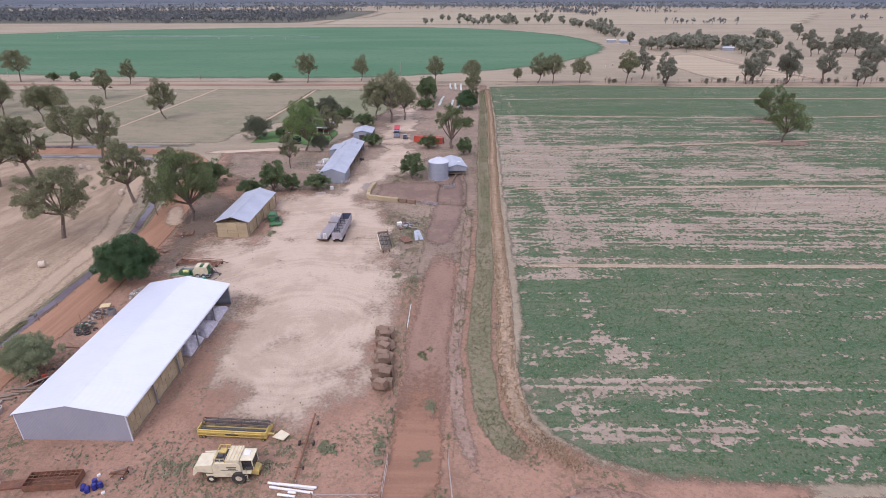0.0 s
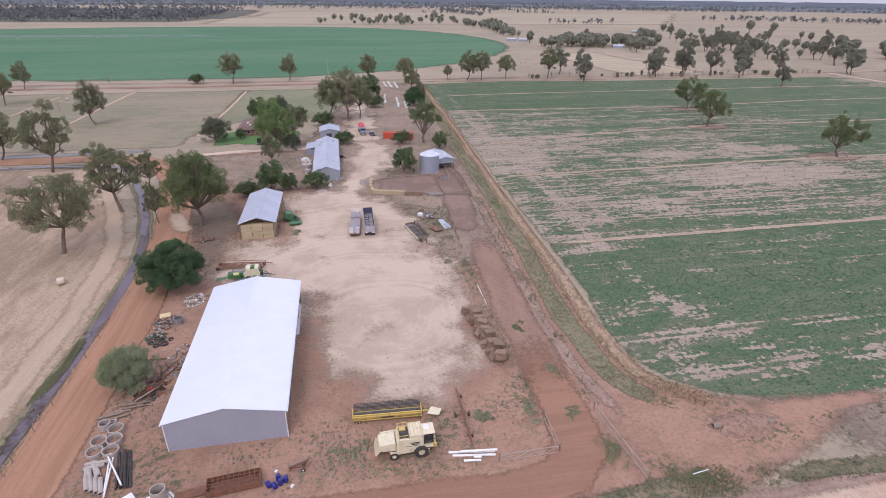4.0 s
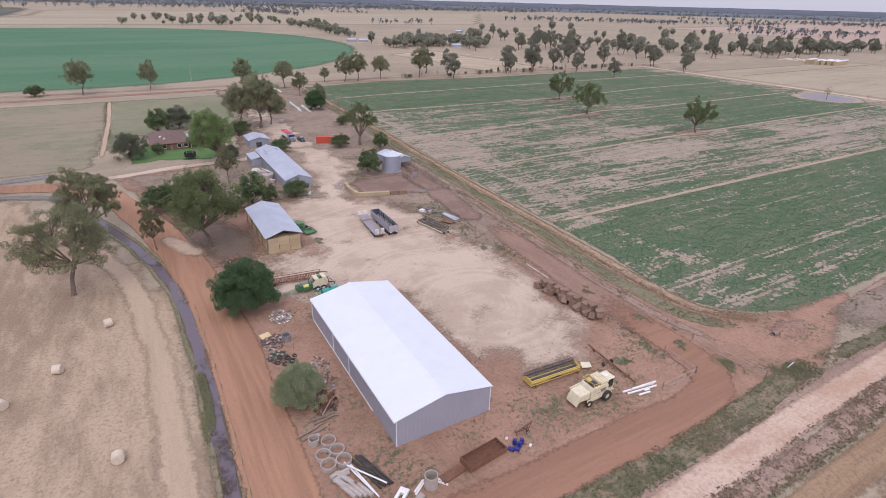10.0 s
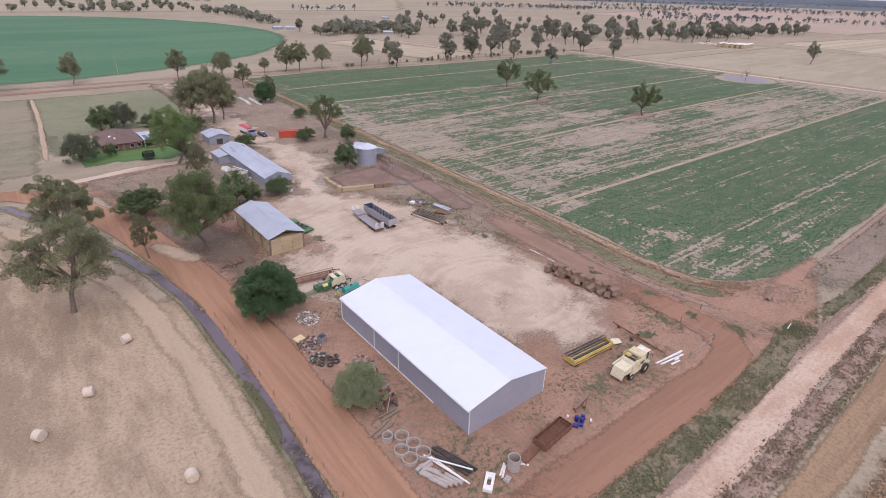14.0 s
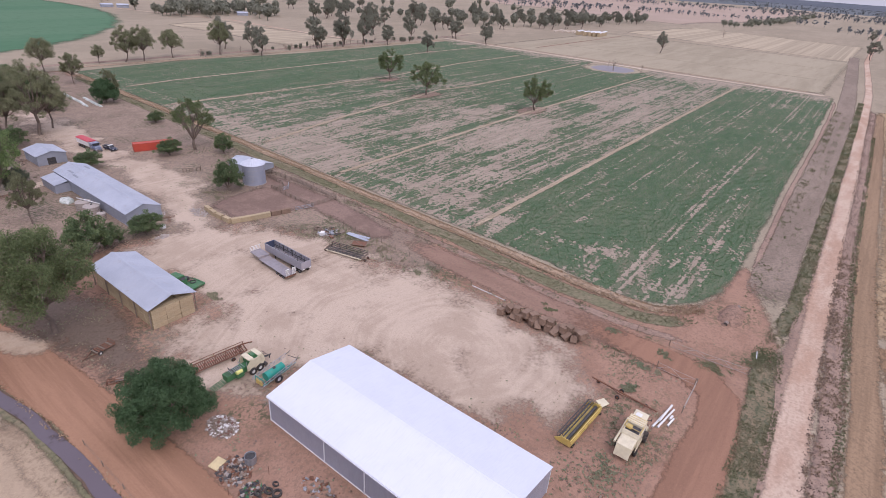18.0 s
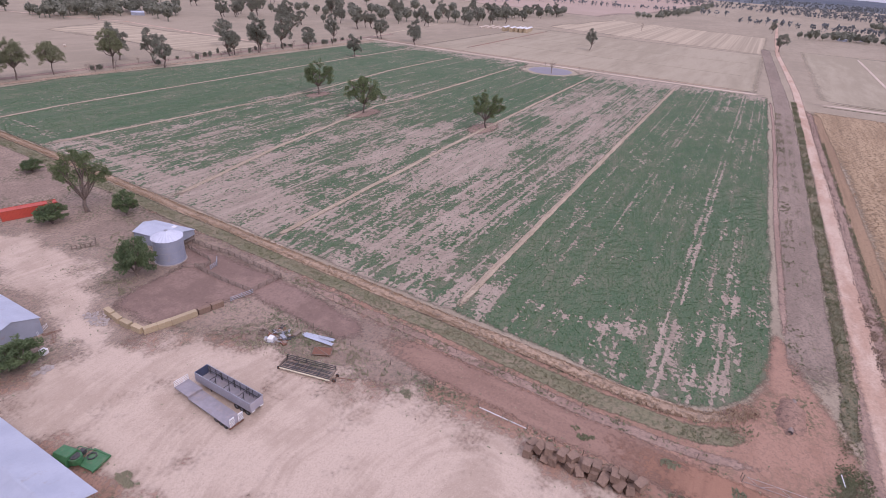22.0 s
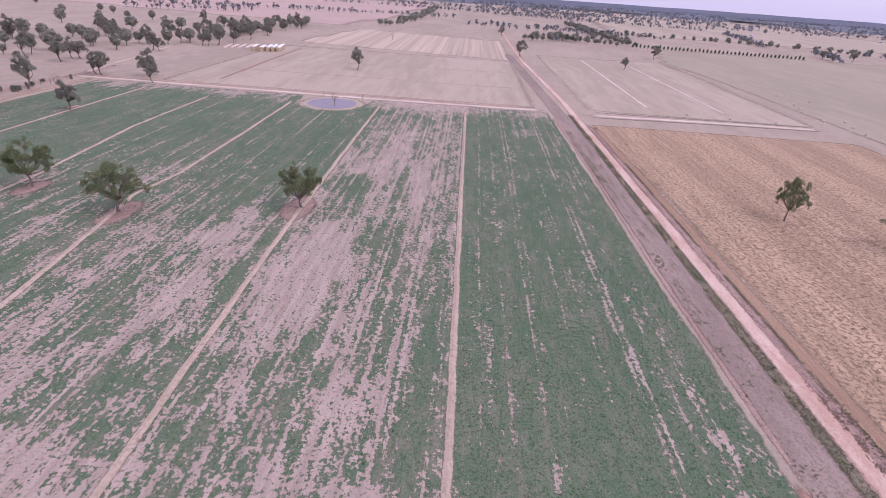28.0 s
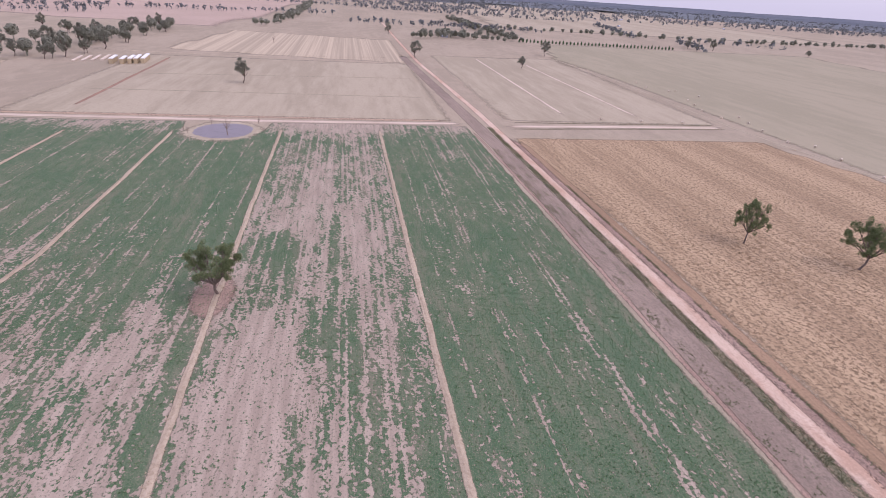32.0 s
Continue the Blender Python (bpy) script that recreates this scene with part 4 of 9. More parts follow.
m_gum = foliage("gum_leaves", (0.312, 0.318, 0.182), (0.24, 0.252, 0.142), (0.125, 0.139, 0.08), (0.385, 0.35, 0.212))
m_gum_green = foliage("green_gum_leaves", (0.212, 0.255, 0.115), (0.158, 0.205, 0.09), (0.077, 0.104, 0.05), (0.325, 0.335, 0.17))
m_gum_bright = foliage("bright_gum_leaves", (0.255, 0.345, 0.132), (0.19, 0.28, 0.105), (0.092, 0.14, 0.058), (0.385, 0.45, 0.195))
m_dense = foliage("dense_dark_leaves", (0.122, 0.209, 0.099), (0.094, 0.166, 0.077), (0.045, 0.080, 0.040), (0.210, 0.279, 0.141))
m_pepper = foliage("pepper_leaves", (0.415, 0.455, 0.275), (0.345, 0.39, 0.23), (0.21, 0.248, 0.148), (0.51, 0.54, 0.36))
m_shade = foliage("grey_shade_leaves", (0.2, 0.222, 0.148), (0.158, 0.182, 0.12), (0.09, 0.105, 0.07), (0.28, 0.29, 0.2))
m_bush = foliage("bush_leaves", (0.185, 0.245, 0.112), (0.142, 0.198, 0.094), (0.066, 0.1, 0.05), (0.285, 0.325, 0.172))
# greyer than the near gums: some haze is put into this leaf colour
m_far = foliage("hazed_tree_leaves", (0.33, 0.328, 0.25), (0.265, 0.268, 0.203), (0.155, 0.16, 0.125))


# ---- trees ----
def limb_tubes(segments, sides=6):
    """One skin of tapered tubes; each segment is (a, b, ra, rb)."""
    verts, faces = [], []
    for a, b, ra, rb in segments:
        d = (b - a).normalized()
        u = d.cross(Vector((0.3, 0.9, 0.2))).normalized()
        v = d.cross(u)
        base = len(verts)
        for p, r in ((a, ra), (b, rb)):
            for i in range(sides):
                t = 2 * math.pi * i / sides
                verts.append(p + (u * math.cos(t) + v * math.sin(t)) * r)
        for i in range(sides):
            j = (i + 1) % sides
            faces.append((base + i, base + j, base + sides + j, base + sides + i))
        faces.append(tuple(base + sides + i for i in range(sides)))
    return verts, faces


def leaf_cards(rng, centres, radii, count, size, droop=0.4, flat=0.75, hollow=0.45):
    """Sprays of leaf in loose clumps, thinner inside than on the skin of each clump."""
    centres, radii = np.array(centres), np.array(radii)
    weight = radii ** 2
    pick = rng.choice(len(centres), count, p=weight / weight.sum())
    d = rng.normal(size=(count, 3))
    d /= np.linalg.norm(d, axis=1, keepdims=True)
    r = radii[pick] * (hollow + (1 - hollow) * rng.random(count) ** 0.6)
    pos = centres[pick] + d * r[:, None] * np.array([1, 1, flat])
    u = rng.normal(size=(count, 3)) + d * 0.3
    u[:, 2] -= droop
    u /= np.linalg.norm(u, axis=1, keepdims=True)
    w = np.cross(u, rng.normal(size=(count, 3)) + d)
    w /= np.linalg.norm(w, axis=1, keepdims=True) + 1e-6
    s = size * (0.6 + 0.8 * rng.random(count))[:, None]
    a, b, c, e = pos - u * s * 0.2, pos + w * s * 0.32 + u * s * 0.35, pos + u * s, pos - w * s * 0.32 + u * s * 0.35
    return np.stack([a, b, c, e], axis=1)


def grow(seed, h, spread, fork=0.3, limbs=9, clump=0.17, leaves=20000, leaf=0.34, thick=0.029, lean=0.08, flat=0.7, low=0.42, droop=0.6, sides=6, lobe=0.36, clumps=9, ragged=0.25, tilt=(0.0, 0.0)):
    """A forked trunk whose limbs each carry a lobe of leaf clumps, set over a dome; low is the height of the crown's foot."""
    rng = np.random.default_rng(seed)
    segs, centres, radii = [], [], []
    base = Vector((0, 0, -0.1))
    mid = Vector((lean * h * 0.4 * rng.normal(), lean * h * 0.4 * rng.normal(), fork * h * 0.55))
    crotch = mid + Vector((lean * h * 0.4 * rng.normal(), lean * h * 0.4 * rng.normal(), fork * h * 0.45))
    r0 = thick * h
    segs += [(base, base + Vector((0, 0, 0.4)), r0 * 1.5, r0 * 1.05), (base + Vector((0, 0, 0.35)), mid, r0 * 1.05, r0 * 0.85), (mid, crotch, r0 * 0.87, r0 * 0.75)]
    big = lobe * spread
    foot = low * h
    zc = foot + 0.34 * (h - foot)
    for i in range(limbs):
        a = 2.4 * i + 0.8 * rng.random()
        c = 1.0 - 1.42 * (i + 0.5) / limbs
        rr = math.sqrt(max(0.0, 1 - c * c)) * (1 + ragged * (rng.random() - 0.6))
        up = h - zc - big * flat if c > 0 else zc - foot
        end = Vector((math.cos(a) * rr * (spread - big), math.sin(a) * rr * (spread - big), zc + c * up * (1 + 0.3 * ragged * rng.normal())))
        joint = crotch.lerp(end, 0.5) + Vector((rng.normal(), rng.normal(), -0.5 * rr)) * 0.03 * h
        rl = r0 * (0.4 + 0.2 * rng.random())
        segs += [(crotch, joint, rl, rl * 0.7), (joint, end, rl * 0.7, rl * 0.3)]
        size = big * (0.75 + 0.45 * rng.random())
        for k in range(clumps):
            d = Vector(rng.normal(size=3))
            d.z = abs(d.z) if rng.random() < 0.66 else d.z
            d = d.normalized() * size * (0.5 + 0.5 * rng.random())
            d.z *= flat
            stem = joint.lerp(end, 0.35 + 0.65 * rng.random())
            q = stem.lerp(end, 0.6 + 0.5 * rng.random()) + d * (0.75 + 0.5 * rng.random())
            segs.append((stem, q, rl * 0.26, rl * 0.07))
            centres.append(q)
            radii.append(clump * spread * (0.55 + 0.7 * rng.random()))
    cards = leaf_cards(rng, [tuple(c) for c in centres], radii, leaves, leaf, droop, flat)
    verts, faces = limb_tubes(segs, sides)
    verts = [v + Vector((tilt[0], tilt[1], 0)) * (max(0.0, v.z) / h) for v in verts]
    cards[..., 0] += tilt[0] * cards[..., 2] / h
    cards[..., 1] += tilt[1] * cards[..., 2] / h
    return (verts, faces), cards


def make_tree(name, label, category, group, bark, leafy, **how):
    (verts, faces), cards = grow(**how)
    t = thing(name, None, label, category, group)
    part("trunk", mesh_of("trunk", verts, faces, bark, True), bark, t)
    part("crown", quads_mesh("crown", cards, 4, leafy), leafy, t)
    return t


def plant(ob, x, y, s=1.0, turn=0.0, sz=None, label=""):
    c = copy_thing(ob, pose(x, y, 0, 0, 0, turn) @ Matrix.Diagonal((s, s, sz or s, 1)))
    if label:
        c["label"] = label
    return c


GUMS = "gum trees of the farm"
GUM_FORMS = ((11, 8.6, 0.33, 19), (12, 6.8, 0.28, 15), (13, 7.4, 0.26, 16), (14, 8.0, 0.3, 17))
gum = [make_tree("gum_tree", "grey-green river gum with a pale forked trunk", "tree", GUMS, m_bark, m_gum, seed=s, tilt=(2.0, -0.4) if s == 11 else (0.4, 0.2), h=19, spread=w, fork=f, limbs=n, leaves=36000, leaf=0.2, lean=0.06, thick=0.023, low=f - 0.03, flat=0.9, clump=0.105, lobe=0.36, clumps=13, ragged=0.5, droop=1.4) for s, w, f, n in GUM_FORMS]
mid_gum = [make_tree("gum_tree", "grey-green river gum with a pale forked trunk", "tree", GUMS, m_bark, m_gum, seed=s, h=19, spread=w, fork=f, limbs=n, leaves=17000, leaf=0.31, lean=0.05, thick=0.02, low=f - 0.03, flat=0.9, clump=0.13, lobe=0.37, clumps=11, ragged=0.45, sides=5) for s, w, f, n in GUM_FORMS]
green_gum = make_tree("gum_tree", "dull green broad-crowned gum tree", "tree", GUMS, m_bark, m_gum_green, seed=21, h=18, spread=8.0, fork=0.2, limbs=22, leaves=46000, leaf=0.21, low=0.22, flat=0.9, clump=0.13, lobe=0.36, clumps=12, ragged=0.35, thick=0.024)
bright_gum = make_tree("gum_tree", "bright green broad-crowned gum tree", "tree", GUMS, m_bark, m_gum_bright, seed=22, h=18, spread=7.4, fork=0.2, limbs=20, leaves=36000, leaf=0.24, low=0.22, flat=0.95, clump=0.14, lobe=0.38, clumps=11, ragged=0.35, thick=0.022)
open_gum = [make_tree("gum_tree", "round dark-crowned gum standing in the field", "tree", "field trees", m_bark, m_gum_green, seed=s, h=13, spread=7.2, fork=0.24, limbs=16, leaves=20000, leaf=0.22, lean=0.14, low=0.28, flat=0.85, ragged=0.5, lobe=0.29, clump=0.12, clumps=9) for s in (31, 32)]
dense = make_tree("dense_tree", "dark dense-leaved round tree beside the shed", "tree", "", m_bark, m_dense, seed=41, h=8.6, spread=5.2, fork=0.1, limbs=24, clump=0.15, leaves=76000, leaf=0.18, low=0.06, flat=0.9, lobe=0.38, ragged=0.08, clumps=12)
pepper = make_tree("pepper_tree", "pale green weeping pepper tree by scrap iron", "tree", "", m_bark, m_pepper, seed=42, h=6.9, spread=3.9, fork=0.14, limbs=26, clump=0.16, leaves=64000, leaf=0.15, low=0.1, droop=4.0, flat=1.0, lobe=0.36, clumps=12, ragged=0.0)
bush = [make_tree("bush", "round dark green bush", "bush", "bushes", m_bark, m_bush, seed=s, h=4.0, spread=2.1, fork=0.1, limbs=12, clump=0.17, leaves=9000, leaf=0.15, low=0.06, flat=0.85, lobe=0.42, ragged=0.15) for s in (51, 52)]
shade_tree = make_tree("shade_tree", "grey-green spreading shade tree beside the farmhouse", "tree", "garden trees", m_bark, m_shade, seed=44, h=8.5, spread=5.6, fork=0.12, limbs=18, clump=0.15, leaves=26000, leaf=0.2, low=0.14, flat=0.85, lobe=0.36, ragged=0.25, clumps=10)
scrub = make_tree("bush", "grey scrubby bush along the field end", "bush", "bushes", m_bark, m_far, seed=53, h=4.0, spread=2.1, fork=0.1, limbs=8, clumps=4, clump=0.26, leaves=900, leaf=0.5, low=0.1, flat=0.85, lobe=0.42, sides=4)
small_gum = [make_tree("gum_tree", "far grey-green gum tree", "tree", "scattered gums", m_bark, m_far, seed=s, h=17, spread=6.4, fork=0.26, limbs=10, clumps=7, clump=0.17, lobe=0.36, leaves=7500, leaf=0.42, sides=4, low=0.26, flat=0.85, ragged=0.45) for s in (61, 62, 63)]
bare = thing("dead_tree", None, "bare grey dead tree", "tree", "dead trees")
(dv, df), _ = grow(71, 10, 3.6, 0.3, 7, leaves=10)
part("trunk", mesh_of("trunk", dv, df, m_wood, True), m_wood, bare)

# the models themselves stand at the first place of each kind
def stand(ob, x, y, s, turn=0.0):
    ob.matrix_basis = pose(x, y, 0, 0, 0, turn) @ Matrix.Diagonal((s, s, s, 1))


gum[0].matrix_basis = pose(-96.4, 120.8, 0, 0, 0, 0) @ Matrix.Diagonal((1.1, 1.1, 1.0, 1))
stand(gum[1], -92.4, 146.2, 1.05, 100)
stand(green_gum, -69.2, 132.6, 1.1, 0)
stand(mid_gum[3], -196, 256, 0.95, 20)
stand(mid_gum[0], -192, 260, 0.9, 140)
stand(mid_gum[2], -139.9, 262.5, 0.98, 250)
stand(mid_gum[1], -203, 319, 0.95)
stand(scrub, 110, 383, 0.8)
stand(gum[2], -126.8, 188.6, 1.15, 10)
stand(gum[3], -29.0, 256.5, 1.3, 0)
stand(open_gum[0], 134.7, 220.1, 1.26, 70)
stand(open_gum[1], 150.5, 260.7, 1.24, 0)
stand(dense, -67.5, 99.3, 1.17)
stand(pepper, -66.6, 68.6, 1.0)
stand(shade_tree, -61.5, 269.5, 1.15, 30)
plant(shade_tree, -81.6, 223.5, 0.98, 150)
plant(shade_tree, -51.2, 206, 0.62, 250)
plant(dense, 7.4, 290.4, 0.95, 60, 0.95, "dark dense-leaved round tree beside the silage bags")
bush[0].matrix_basis = pose(-41.2, 158.3, 0) @ Matrix.Diagonal((2.0, 2.0, 1.35, 1))
bush[1].matrix_basis = pose(-12.8, 169.6, 0) @ Matrix.Diagonal((2.1, 2.1, 2.3, 1))
stand(small_gum[0], 139.6, 368, 1.0)
stand(small_gum[1], 202.6, 381, 0.9)
stand(small_gum[2], 354.4, 329, 0.9)
stand(bare, 322, 193, 1.0)
for k, x, y, s, turn in ((1, -136.3, 166, 1.15, 200), (2, -150, 206, 1.0, 60), (1, -90.5, 165, 0.6, 0),
                         (3, -100, 383, 0.95, 90), (2, -64.6, 394, 0.75, 0), (0, -303, 386, 1.1, 0), (2, -220, 376, 0.7, 30), (3, -36.5, 260, 0.95, 160), (0, -23, 262, 0.85, 220), (1, -12, 378, 0.9, 0),
                         (0, 12.7, 371, 0.85, 90), (1, 44, 384, 0.5, 0), (2, 58, 383, 0.85, 40), (3, 68, 382, 0.95, 0), (0, 87, 385, 0.85, 0), (1, 118, 383, 1.05, 300),
                         (0, -143, 160, 1.1, 30), (3, -226, 270, 0.9, 70), (2, -245, 292, 0.9, 0), (1, 11.8, 334, 0.7, 20)):
    big = 1.18 if y > 240 else 1.0
    plant((mid_gum if math.hypot(x + 60, y - 60) > 160 else gum)[k], x, y, s * big, turn)
yard_gum = make_tree("gum_tree", "open-crowned gum with several pale stems", "tree", GUMS, m_bark, m_gum_green, seed=24, h=16, spread=6.6, fork=0.2, limbs=13, leaves=15000, leaf=0.22, lean=0.05, low=0.4, flat=0.9, clump=0.13, lobe=0.28, clumps=9, ragged=0.45, droop=1.0, thick=0.033)
stand(yard_gum, -0.2, 208.8, 1.1, 190)
bright_gum.matrix_basis = pose(-56.6, 204.5, 0, 0, 0, 120) @ Matrix.Diagonal((1.02, 1.02, 1.08, 1))
plant(gum[2], -50.5, 224, 0.6, 200)
plant(gum[1], -56.2, 181, 0.52, 30, 0.66)
plant(open_gum[1], 150.6, 164.2, 0.86, 120, 0.98)
plant(open_gum[0], 176, -17, 0.62, 10, 1.05)
plant(open_gum[1], 153.6, -45.5, 0.9, 200, 1.18)
plant(gum[1], -80.4, 136.0, 0.4, 77, 0.58)
plant(gum[1], 10.6, 291.5, 0.5, 77, 0.7)
for k, x, y, s, name in ((1, 4.6, 199.5, 0.75, ""), (0, -9.0, 208.5, 1.0, ""), (0, -283, 391, 1.1, ""), (1, -264, 386, 0.8, ""), (0, -122.6, 385, 1.2, ""), (1, -14.8, 312, 1.5, ""), (0, -14, 287, 1.2, ""), (1, -15, 330, 1.3, ""), 
                     (0, -31.7, 211.5, 1.0, ""), (1, -70, 262, 1.2, ""), (0, -52, 263, 1.1, ""), (0, -76.0, 162, 1.5, ""), (1, -54, 156, 1.1, ""), (0, -60.5, 153, 0.95, ""), (1, -49.0, 157.5, 0.6, ""),
                     (0, -40, 246, 1.2, ""), (0, 6.7, 248, 0.8, ""), (1, -73, 226, 0.5, "")):
    plant(bush[k], x, y, s, 50 * k)

# ---- the big new shed ----
def gable(x0, x1, z_eave, z_top, t=0.0):
    xm = (x0 + x1) / 2
    return [(x0, 0), (x1, 0), (x1, z_eave - t), (xm, z_top - t), (x0, z_eave - t)]


def roof_slab(x0, x1, z_eave, z_top, over, thick, y0, y1, side):
    xm = (x0 + x1) / 2
    slope = (z_top - z_eave) / (xm - x0)
    xa = x0 - over if side < 0 else x1 + over
    za = z_eave - over * slope
    return prism([(xa, za), (xm, z_top), (xm, z_top + thick), (xa, za + thick)], "y", y0, y1)


shed = thing("machinery_shed", None, "large new steel shed with white roof and grey walls", "shed")
SX0, SX1, SY0, SY1, SE, ST = -57.6, -42.6, 54.1, 90.0, 4.5, 6.0
for side, ribs in ((-1, 0), (1, 0)):
    r = part("roof", roof_slab(SX0, SX1, SE, ST, 0.25, 0.06, SY0 - 0.12, SY1 + 0.12, side), m_roof_new, shed, "white zinc roof sheeting")
    xg = SX0 - 0.3 if side < 0 else SX1 + 0.3
    part("gutter", box((xg - 0.07, xg + 0.07, SY0 - 0.1, SY1 + 0.1, SE - 0.22, SE - 0.08)), m_trim, shed, "white gutter")
part("ridge_cap", prism([(-50.38, ST + 0.035), (-50.1, ST + 0.085), (-49.82, ST + 0.035), (-50.1, ST + 0.065)], "y", SY0 - 0.14, SY1 + 0.14), m_roof_new, shed)
part("wall", prism(gable(SX0, SX1, SE, ST, 0.04), "y", SY0, SY0 + 0.12), m_wall_grey_x, shed)
part("wall", prism(gable(SX0, SX1, SE, ST, 0.04), "y", SY1 - 0.12, SY1), m_wall_grey_x, shed)
part("wall", box((SX0, SX0 + 0.12, SY0 + 0.13, SY1 - 0.13, 0, SE - 0.05)), m_wall_grey, shed)
for i in range(6):
    y = SY0 + 0.2 + (SY1 - SY0 - 0.4) * i / 5
    part("post", box((SX1 - 0.3, SX1 - 0.05, y - 0.12, y + 0.12, 0, SE - 0.1)), m_steel, shed)
    part("rafter", prism([(SX0 + 0.2, SE - 0.35), (-50.1, ST - 0.35), (SX1 - 0.1, SE - 0.35), (SX1 - 0.1, SE - 0.1), (-50.1, ST - 0.08), (SX0 + 0.2, SE - 0.1)], "y", y - 0.08, y + 0.08), m_steel, shed)
for y in (SY1 - 0.15, SY0 + 24.5, SY0 + 17.2):
    part("downpipe", rod((SX0 - 0.1, y, 0), (SX0 - 0.1, y, SE - 0.1), 0.08), m_trim, shed, "white downpipe")
for x, y in ((SX0, SY0), (SX1, SY0), (SX0, SY1)):
    part("corner_flashing", box((x - 0.06, x + 0.06, y - 0.06, y + 0.06, 0, SE - 0.05)), m_trim, shed)
part("foundation_rim", box((SX0 - 0.12, SX0 - 0.02, SY0 + 8, SY1, 0, 0.16)), m_white, shed, "white plastic sheet along the footing")
part("floor", box((SX0 + 0.13, SX1 - 0.02, SY0 + 0.13, SY1 - 0.13, 0.0, 0.14)), m_floor, shed)

# straw bales stacked in the open side of the shed
sq = mesh_of("bale", *(lambda b: ([v.co[:] for v in b.verts], [[v.index for v in f.verts] for f in b.faces]))((lambda b: (b.verts.index_update(), b)[1])(box((-1.2, 1.2, -0.46, 0.46, -0.45, 0.45), bevel=0.05))))
sq.materials.append(m_hay)


def stack(name, label, x, y, nx, ny, nz, turn=0.0, seed=0, mesh=None, gap=0.02, uneven=0.0):
    """Square bales laid in courses; each bale is a part."""
    rng = random.Random(seed)
    st = thing(name, pose(x, y, 0.0, 0, 0, turn), label, "hay stack")
    for k in range(nz):
        for i in range(nx):
            for j in range(ny):
                b = new("bale", mesh or sq)
                b.parent = st
                b.matrix_basis = pose((i + 0.5) * (2.4 + gap) + rng.uniform(-0.05, 0.05), (j + 0.5) * (0.92 + gap) + rng.uniform(-0.03, 0.03), 0.46 + k * 0.9 + rng.uniform(0, 0.01), 0, 0, rng.uniform(-1.5, 1.5) + uneven * rng.uniform(-6, 6))
    return st


stack("hay_stack", "golden straw bales stacked inside the open shed", -47.9, 54.6, 2, 17, 4, 0, 3).location.z = 0.14


# ---- further buildings ----
def bale_wall(name, label, line, mesh, courses=1, seed=0):
    """Square bales end to end along a line."""
    rng = random.Random(seed)
    st = thing(name, pose(line[0][0], line[0][1], 0), label, "hay bales")
    o = Vector((*line[0], 0))
    for p, q in zip(line, line[1:]):
        a, b = Vector((*p, 0)), Vector((*q, 0))
        k = max(1, round((b - a).length / 2.44))
        turn = math.degrees(math.atan2(b.y - a.y, b.x - a.x))
        for i in range(k):
            c = a.lerp(b, (i + 0.5) / k) - o
            for z in range(courses):
                ob = new("bale", mesh)
                ob.parent = st
                ob.matrix_basis = pose(c.x, c.y, 0.63 + 1.26 * z, 0, 0, turn + rng.uniform(-2, 2)) @ Matrix.Diagonal((1, 1.1, 1.4, 1))
    return st


hay_shed = thing("hay_shed", None, "open hay shed with weathered zinc roof full of bales", "shed")
HX0, HX1, HY0, HY1, HE, HT = -58.3, -49.9, 121.8, 144.2, 4.05, 5.4
for side in (-1, 1):
    part("roof", roof_slab(HX0, HX1, HE, HT, 0.2, 0.05, HY0, HY1, side), m_roof_old, hay_shed, "bluish weathered zinc sheeting")
part("ridge_cap", prism([(-54.45, HT + 0.02), (-54.1, HT + 0.1), (-53.75, HT + 0.02), (-54.1, HT + 0.06)], "y", HY0 - 0.02, HY1 + 0.02), m_roof_old, hay_shed)
for i in range(5):
    y = HY0 + 0.4 + (HY1 - HY0 - 0.8) * i / 4
    for x in (HX0 + 0.1, HX1 - 0.1):
        part("post", rod((x, y, 0), (x, y, HE), 0.12, 0.1), m_wood, hay_shed, "round timber post")
    part("rafter", prism([(HX0, HE - 0.2), (-54.1, HT - 0.22), (HX1, HE - 0.2), (HX1, HE - 0.02), (-54.1, HT - 0.02), (HX0, HE - 0.02)], "y", y - 0.06, y + 0.06), m_wood, hay_shed)
part("gable_end", prism([(HX0 + 0.2, HE - 0.05), (HX1 - 0.2, HE - 0.05), (-54.1, HT - 0.06)], "y", HY1 - 0.5, HY1 - 0.44), m_wall_old, hay_shed)
st = thing("hay_stack", pose(-58.0, 121.9, 0), "golden straw bales stacked to the hay shed's eaves", "hay stack")
rng = random.Random(4)
for k in range(4):
    for j in range(23):
        for i in range(3):
            if i == 1 and 0 < j < 22 and k < 3:
                continue
            b = new("bale", sq)
            b.parent = st
            b.matrix_basis = pose(1.26 + i * 2.52 + rng.uniform(-0.04, 0.04), 0.5 + j * 0.945 + rng.uniform(-0.05, 0.05), 0.46 + 0.92 * k, 0, 0, rng.uniform(-1, 1)) @ Matrix.Diagonal((1.03, 1, 1.0, 1))

